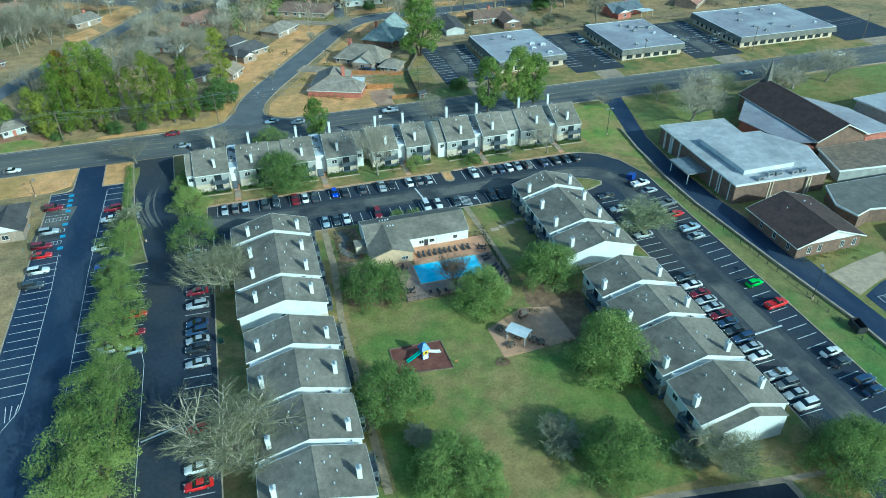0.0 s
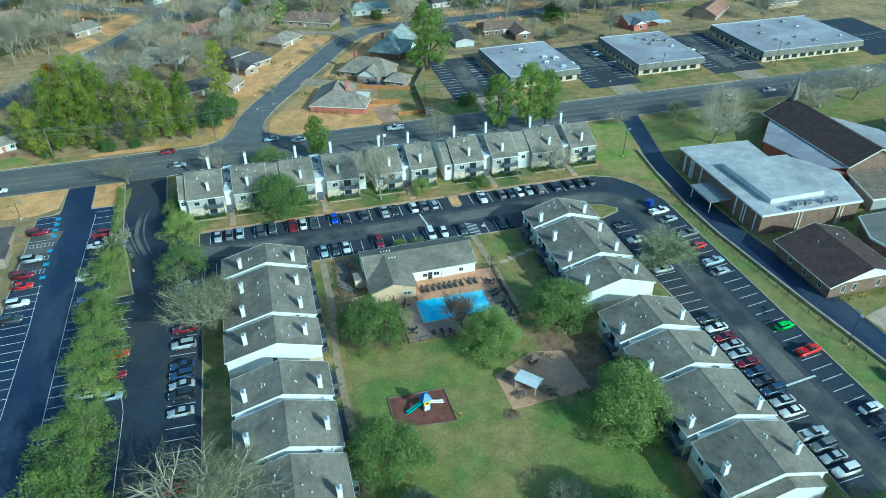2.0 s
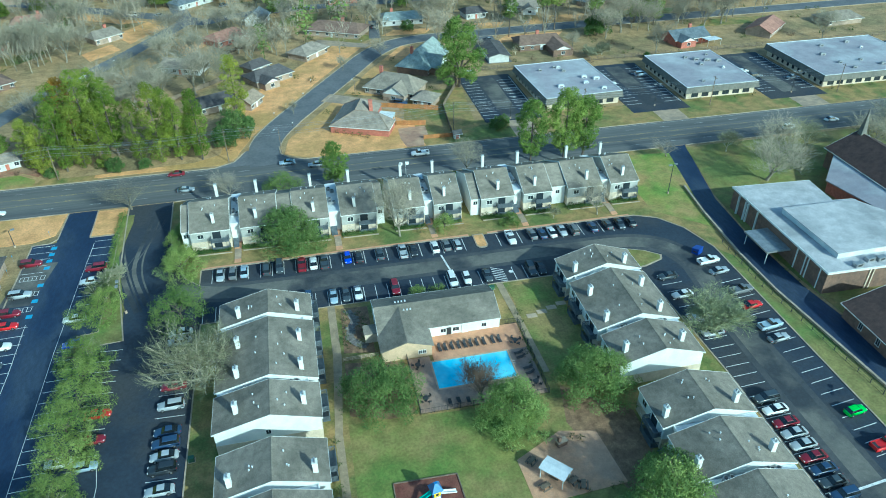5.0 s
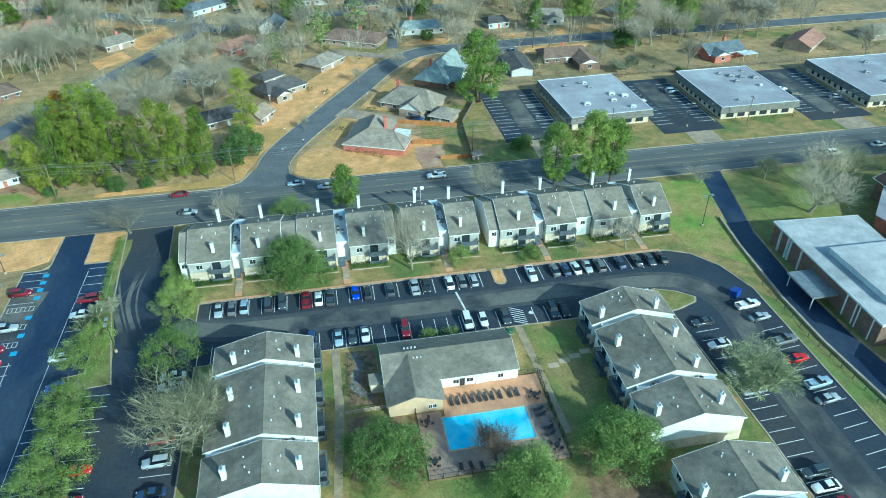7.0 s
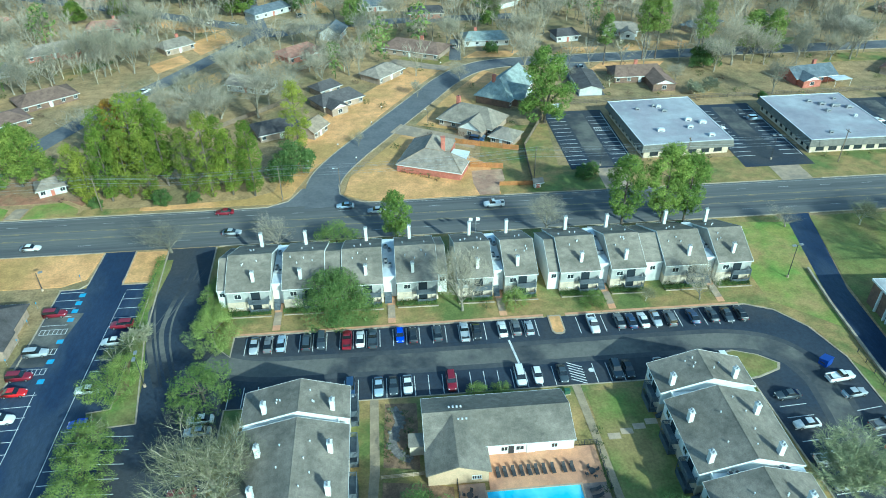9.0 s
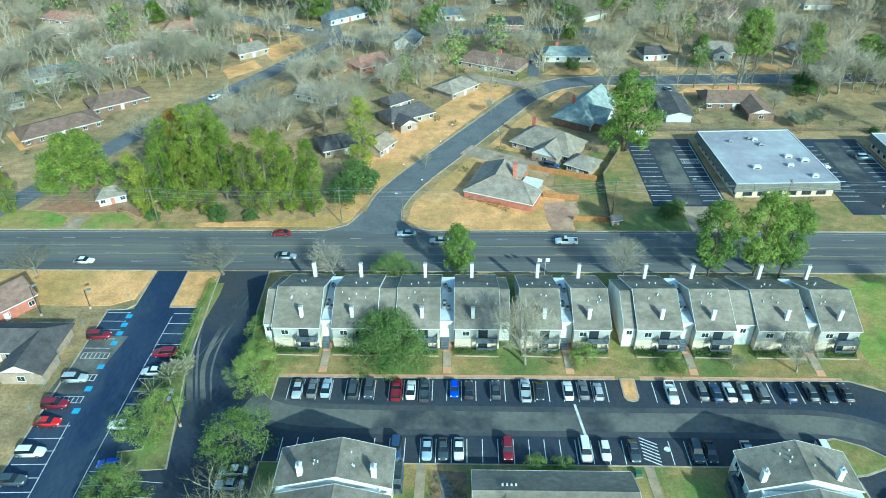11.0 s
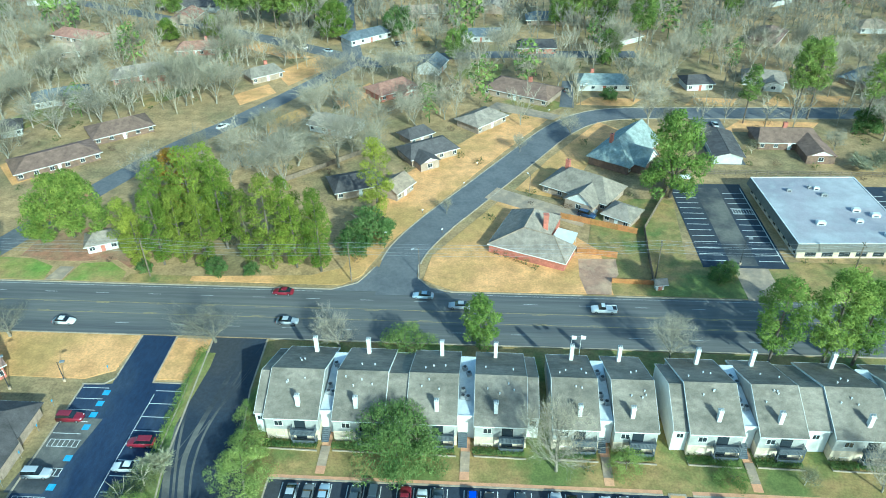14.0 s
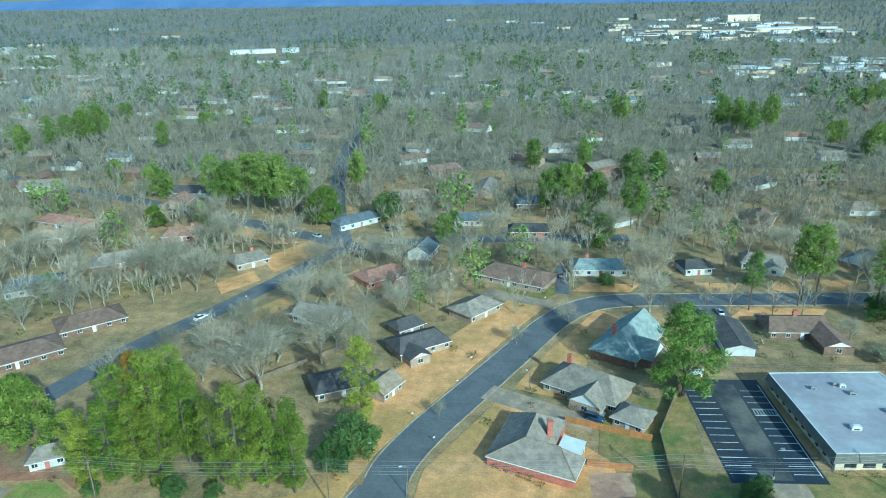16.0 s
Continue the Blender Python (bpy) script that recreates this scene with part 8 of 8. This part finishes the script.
for k in range(14):
    g = Geo()
    r = brng.uniform(0.25, 0.5)
    x, y = creek[2 * k + 1][0] + brng.choice((-0.9, 0.9)), creek[2 * k + 1][1]
    pts = []
    for j in range(3):
        for i in range(7):
            a = i * 0.9 + j * 0.3
            q = r * (1.0, 0.9, 0.5)[j] * brng.uniform(0.8, 1.15)
            pts.append((q * math.cos(a), q * math.sin(a), r * (0, 0.45, 0.8)[j]))
    g.add(pts, [(j * 7 + i, j * 7 + (i + 1) % 7, j * 7 + 7 + (i + 1) % 7, j * 7 + 7 + i) for j in range(2) for i in range(7)] + [tuple(range(14, 21))])
    ob = tagged(part("boulder", g, M_TAUPE), "grey rounded garden boulder", "boulder", "garden boulders")
    ob.matrix_basis = pose(x, y, 0.09)

# ---- street furniture ----
def lamp_post(x, y, h, turn, arms=2):
    t = thing("parking_lamp", pose(x, y, 0.05, 0, 0, turn), "tall dark parking-lot lamp post", "lamp post", "lamp posts")
    part("base", Geo().tube((0, 0, 0), (0, 0, 0.6), 0.28, 0.28, 10), M_CONC, t)
    part("pole", Geo().tube((0, 0, 0.6), (0, 0, h), 0.10, 0.07, 8), M_DARK, t)
    for k in range(arms):
        s = 1 - 2 * k
        part("arm", Geo().tube((0, 0, h - 0.15), (s * 0.9, 0, h - 0.05), 0.04, 0.04), M_DARK, t)
        part("lamp_head", Geo().box(s * 0.9 - 0.45, -0.28, h - 0.15, s * 0.9 + 0.45, 0.28, h + 0.08), M_METAL, t, "pale box lamp head")


lamp_post(107.2, 183.4, 9.0, 10)
lamp_post(112.0, 94.5, 8.5, 60)
lamp_post(-31.6, 162.4, 8.0, 95)
lamp_post(-62.6, 195.6, 5.0, 20, 1)
lamp_post(-72.2, 193.0, 8.0, 40, 1)
lamp_post(79.5, 241.5, 7.5, 0, 1)
lamp_post(131, 240, 8.0, 0)
lamp_post(184, 240, 8.0, 0)
lamp_post(139, 94, 6.5, 0, 1)

poles = [(-150, 230), (-106, 230.4), (-60, 230.6), (-12, 230.9), (58.4, 234.8), (103, 236.2), (150, 236.5), (200, 236.5), (255, 236.5)]
for x, y in poles:
    t = thing("utility_pole", pose(x, y, 0), "brown wooden utility pole with crossarm", "utility pole", "utility poles")
    part("pole", Geo().tube((0, 0, -0.1), (0, 0, 10.5), 0.16, 0.11, 8), M_WOOD, t)
    part("crossarm", Geo().box(-0.06, -1.1, 9.8, 0.06, 1.1, 9.95), M_WOOD, t)
wires = thing("overhead_cables", pose(0, 0, 0), "thin overhead power cables strung between poles", "cable", "cables")
for off_y, z in ((-0.95, 10.1), (-0.35, 10.1), (0.95, 10.1), (0, 8.4), (0.1, 7.6)):
    line = [(ax + (bx - ax) * k / 6, ay + (by - ay) * k / 6 + off_y, z - 4.4 * (k / 6) * (1 - k / 6)) for (ax, ay), (bx, by) in zip(poles, poles[1:]) for k in range(6)]
    g = Geo().pipe(line + [(poles[-1][0], poles[-1][1] + off_y, z)], 0.028)
    part("cable", g, M_METAL, wires)
for x, y, h, a in ((3.7, 233.4, 8.0, 200), (31, 274.5, 5.5, 120), (51.5, 338.5, 8, 0), (-7.2, 246, 4.0, 0)):
    t = thing("street_lamp", pose(x, y, 0, 0, 0, a), "slim grey street lamp on a pole", "street lamp", "street lamps")
    part("pole", Geo().tube((0, 0, 0), (0, 0, h), 0.11, 0.07, 8), M_WOOD, t)
    part("arm", Geo().tube((0, 0, h - 0.3), (1.3, 0, h), 0.04, 0.03), M_METAL, t)
    part("lamp_head", Geo().box(1.1, -0.14, h - 0.06, 1.7, 0.14, h + 0.08), M_MEMB, t)
t = thing("dumpster", pose(114.0, 83.4, 0.1, 0, 0, 80), "dark open-topped steel dumpster", "dumpster")
for x0, y0, x1, y1 in ((-1.7, -1.0, 1.7, -0.9), (-1.7, 0.9, 1.7, 1.0), (-1.7, -0.9, -1.6, 0.9), (1.6, -0.9, 1.7, 0.9)):
    part("side", Geo().box(x0, y0, 0.1, x1, y1, 1.7), M_DARK, t)
part("floor_plate", Geo().box(-1.6, -0.9, 0.05, 1.6, 0.9, 0.2), M_DARK, t)
for x in (-1.3, 1.3):
    part("skid", Geo().box(x - 0.1, -0.9, 0, x + 0.1, 0.9, 0.1), M_DARK, t)
t = thing("blue_dumpster", pose(100.6, 155.6, 0.1, 0, 0, 30), "blue lidded steel dumpster beside the turning bay", "dumpster")
part("body", Geo().bar([(-0.9, 0), (0.8, 0), (0.9, 1.3), (-0.9, 1.7)][::-1], -1.0, 1.0), M_BINBLUE, t)
part("lid", Geo().slab([(-1.05, -0.95, 1.78), (1.05, -0.95, 1.78), (1.05, 0.95, 1.38), (-1.05, 0.95, 1.38)], 0.06), M_BINBLUE, t)
for x in (-1.08, 1.0):
    part("fork_pocket", Geo().box(x, -0.5, 0.6, x + 0.08, 0.5, 0.85), M_DARK, t)
t = thing("white_sign", pose(75.4, 282.8, 0, 0, 0, 5), "white shed-like sign board on two posts", "sign")
part("board", Geo().box(-1.8, -0.12, 0.8, 1.8, 0.12, 2.4), M_MEMB, t)
for x in (-1.5, 1.5):
    part("post", Geo().box(x - 0.08, -0.08, 0, x + 0.08, 0.08, 0.8), M_WHITE, t)
for x, y in ((36.2, 206.4), (38.0, 206.5)):
    t = thing("flagpole", pose(x, y, 0.07), "white flagpole with small pale flag", "flagpole", "flagpoles")
    part("pole", Geo().tube((0, 0, 0), (0, 0, 6.5), 0.05, 0.03), M_WHITE, t)
    part("flag", Geo().add([(0.03, 0, 5.4), (0.9, 0.15, 5.3), (0.95, 0.1, 6.2), (0.03, 0, 6.4), (0.03, 0.02, 5.4), (0.9, 0.17, 5.3), (0.95, 0.12, 6.2), (0.03, 0.02, 6.4)], [(0, 1, 2, 3), (7, 6, 5, 4), (0, 4, 5, 1), (1, 5, 6, 2), (2, 6, 7, 3), (3, 7, 4, 0)]), M_WPLAST, t)
for x, y in ((7.8, 252.5), (2.0, 262), (30, 308), (16, 290), (-92, 268), (-60, 330), (12.5, 277.5), (40, 331)):
    t = thing("mailbox", pose(x, y, 0.05, 0, 0, 55), "small kerbside mailbox on a post", "mailbox", "mailboxes")
    part("post", Geo().box(-0.06, -0.06, 0, 0.06, 0.06, 1.0), M_WOOD, t)
    part("box", Geo().bar([(-0.13, 1.0), (0.13, 1.0), (0.13, 1.18), (0.0, 1.28), (-0.13, 1.18)][::-1], -0.25, 0.25), M_WPLAST, t)
for x, y in ((-61.2, 189), (-60.8, 183), (-60.6, 177), (-60.4, 171), (-55, 198.5), (-60, 165)):
    t = thing("bay_sign", pose(x, y, 0.05, 0, 0, 90), "small blue and white bay sign on a post", "sign", "bay signs")
    part("post", Geo().tube((0, 0, 0), (0, 0, 1.8), 0.03, 0.03), M_METAL, t)
    part("plate", Geo().box(-0.16, -0.03, 1.3, 0.16, -0.01, 1.8), M_BLUE, t)
for x, y in ((-14.6, 118), (48.4, 152.8), (10.2, 205), (24.8, 202.5)):
    t = thing("utility_box", pose(x, y, 0.05, 0, 0, 5), "green metal utility cabinet", "cabinet", "utility cabinets")
    part("casing", Geo().box(-0.5, -0.4, 0.06, 0.5, 0.4, 0.95), M_SHRUBBOX, t)
    part("pad", Geo().box(-0.65, -0.55, 0, 0.65, 0.55, 0.06), M_CONC, t)

# far clearings: pale commercial blocks and a chapel
frng = random.Random(21)
far_list = [(-362, 1331, 74, 20, 5), (-301, 1345, 22, 20, 6), (-250, 1352, 50, 18, 6), (-280, 1160, 46, 16, 3), (-500, 1150, 60, 14, 3), (-610, 1110, 70, 12, 3), (-470, 990, 50, 12, 3), (-700, 1280, 44, 18, 4), (-870, 1448, 40, 20, 4), (541, 2477, 60, 30, 17), (774, 2290, 110, 30, 17), (690, 1800, 150, 40, 7), (480, 1740, 190, 26, 8)]
for k in range(78):
    y = frng.choice((1500, 1640, 1800, 2050, 2350)) * frng.uniform(0.96, 1.05)
    x = y * frng.uniform(0.17, 0.46)
    far_list.append((x, y, frng.uniform(18, 60), frng.uniform(12, 26), frng.uniform(3, 6)))
for k in range(44):
    y = frng.uniform(925, 1120)
    far_list.append((y * frng.uniform(0.33, 0.53), y, frng.uniform(12, 34), frng.uniform(9, 14), frng.uniform(3.5, 6)))
for k in range(14):
    far_list.append((frng.uniform(-1300, 300), frng.uniform(1000, 2600), frng.uniform(15, 40), frng.uniform(10, 18), frng.uniform(3, 5)))
for x, y, w, d, h in far_list:
    t = thing("far_building", pose(x, y, 0, 0, 0, frng.choice((0, 8, -12, 20))), "distant pale flat-roofed building among woods", "building", "distant buildings")
    part("wall", Geo().box(-w / 2, -d / 2, 0, w / 2, d / 2, h + 1), M_MEMB if y == 1331 or y == 1345 else frng.choice((M_MEMB, M_MEMB, M_CREAM, M_TAUPE)), t)
    part("roof", Geo().box(-w / 2 - 0.5, -d / 2 - 0.5, h + 1, w / 2 + 0.5, d / 2 + 0.5, h + 1.4), M_MEMB if y in (1331, 1345, 1310) else frng.choice((M_FLAT, M_MEMB, M_TAUPE, M_BROWNBRICK)), t)

# hills along the horizon, with the blue of far haze put into their colour
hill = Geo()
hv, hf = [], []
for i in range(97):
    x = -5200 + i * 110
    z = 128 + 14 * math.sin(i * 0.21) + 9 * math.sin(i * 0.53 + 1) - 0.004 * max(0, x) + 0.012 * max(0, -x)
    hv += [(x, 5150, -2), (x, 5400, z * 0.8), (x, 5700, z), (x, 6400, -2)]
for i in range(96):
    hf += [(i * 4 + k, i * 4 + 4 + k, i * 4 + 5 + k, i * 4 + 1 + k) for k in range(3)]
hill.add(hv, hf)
tagged(part("backdrop", hill, M_HILL), "wooded hills along the far horizon, painted in haze blue", "hills", "", "structure")

# box hedges before the row
box = [(k * 0.5 - 1.9, j * 0.45 - 0.22, 0.38, 0.4) for k in range(8) for j in range(2)]
hedge_mesh = leaf_mesh("hedge", box, 520, 0.12, 91, M_DEEP)
for x0, x1 in units:
    for dx in (2.2, x1 - x0 - 2.4):
        ob = tagged(part("box_hedge", hedge_mesh, None), "low dark clipped box hedge before the balconies", "hedge", "box hedges")
        ob.matrix_basis = pose(x0 + dx, 182.2, 0.08, 0, 0, 0)
        ob.scale = (1.15, 1.3, 1.35)
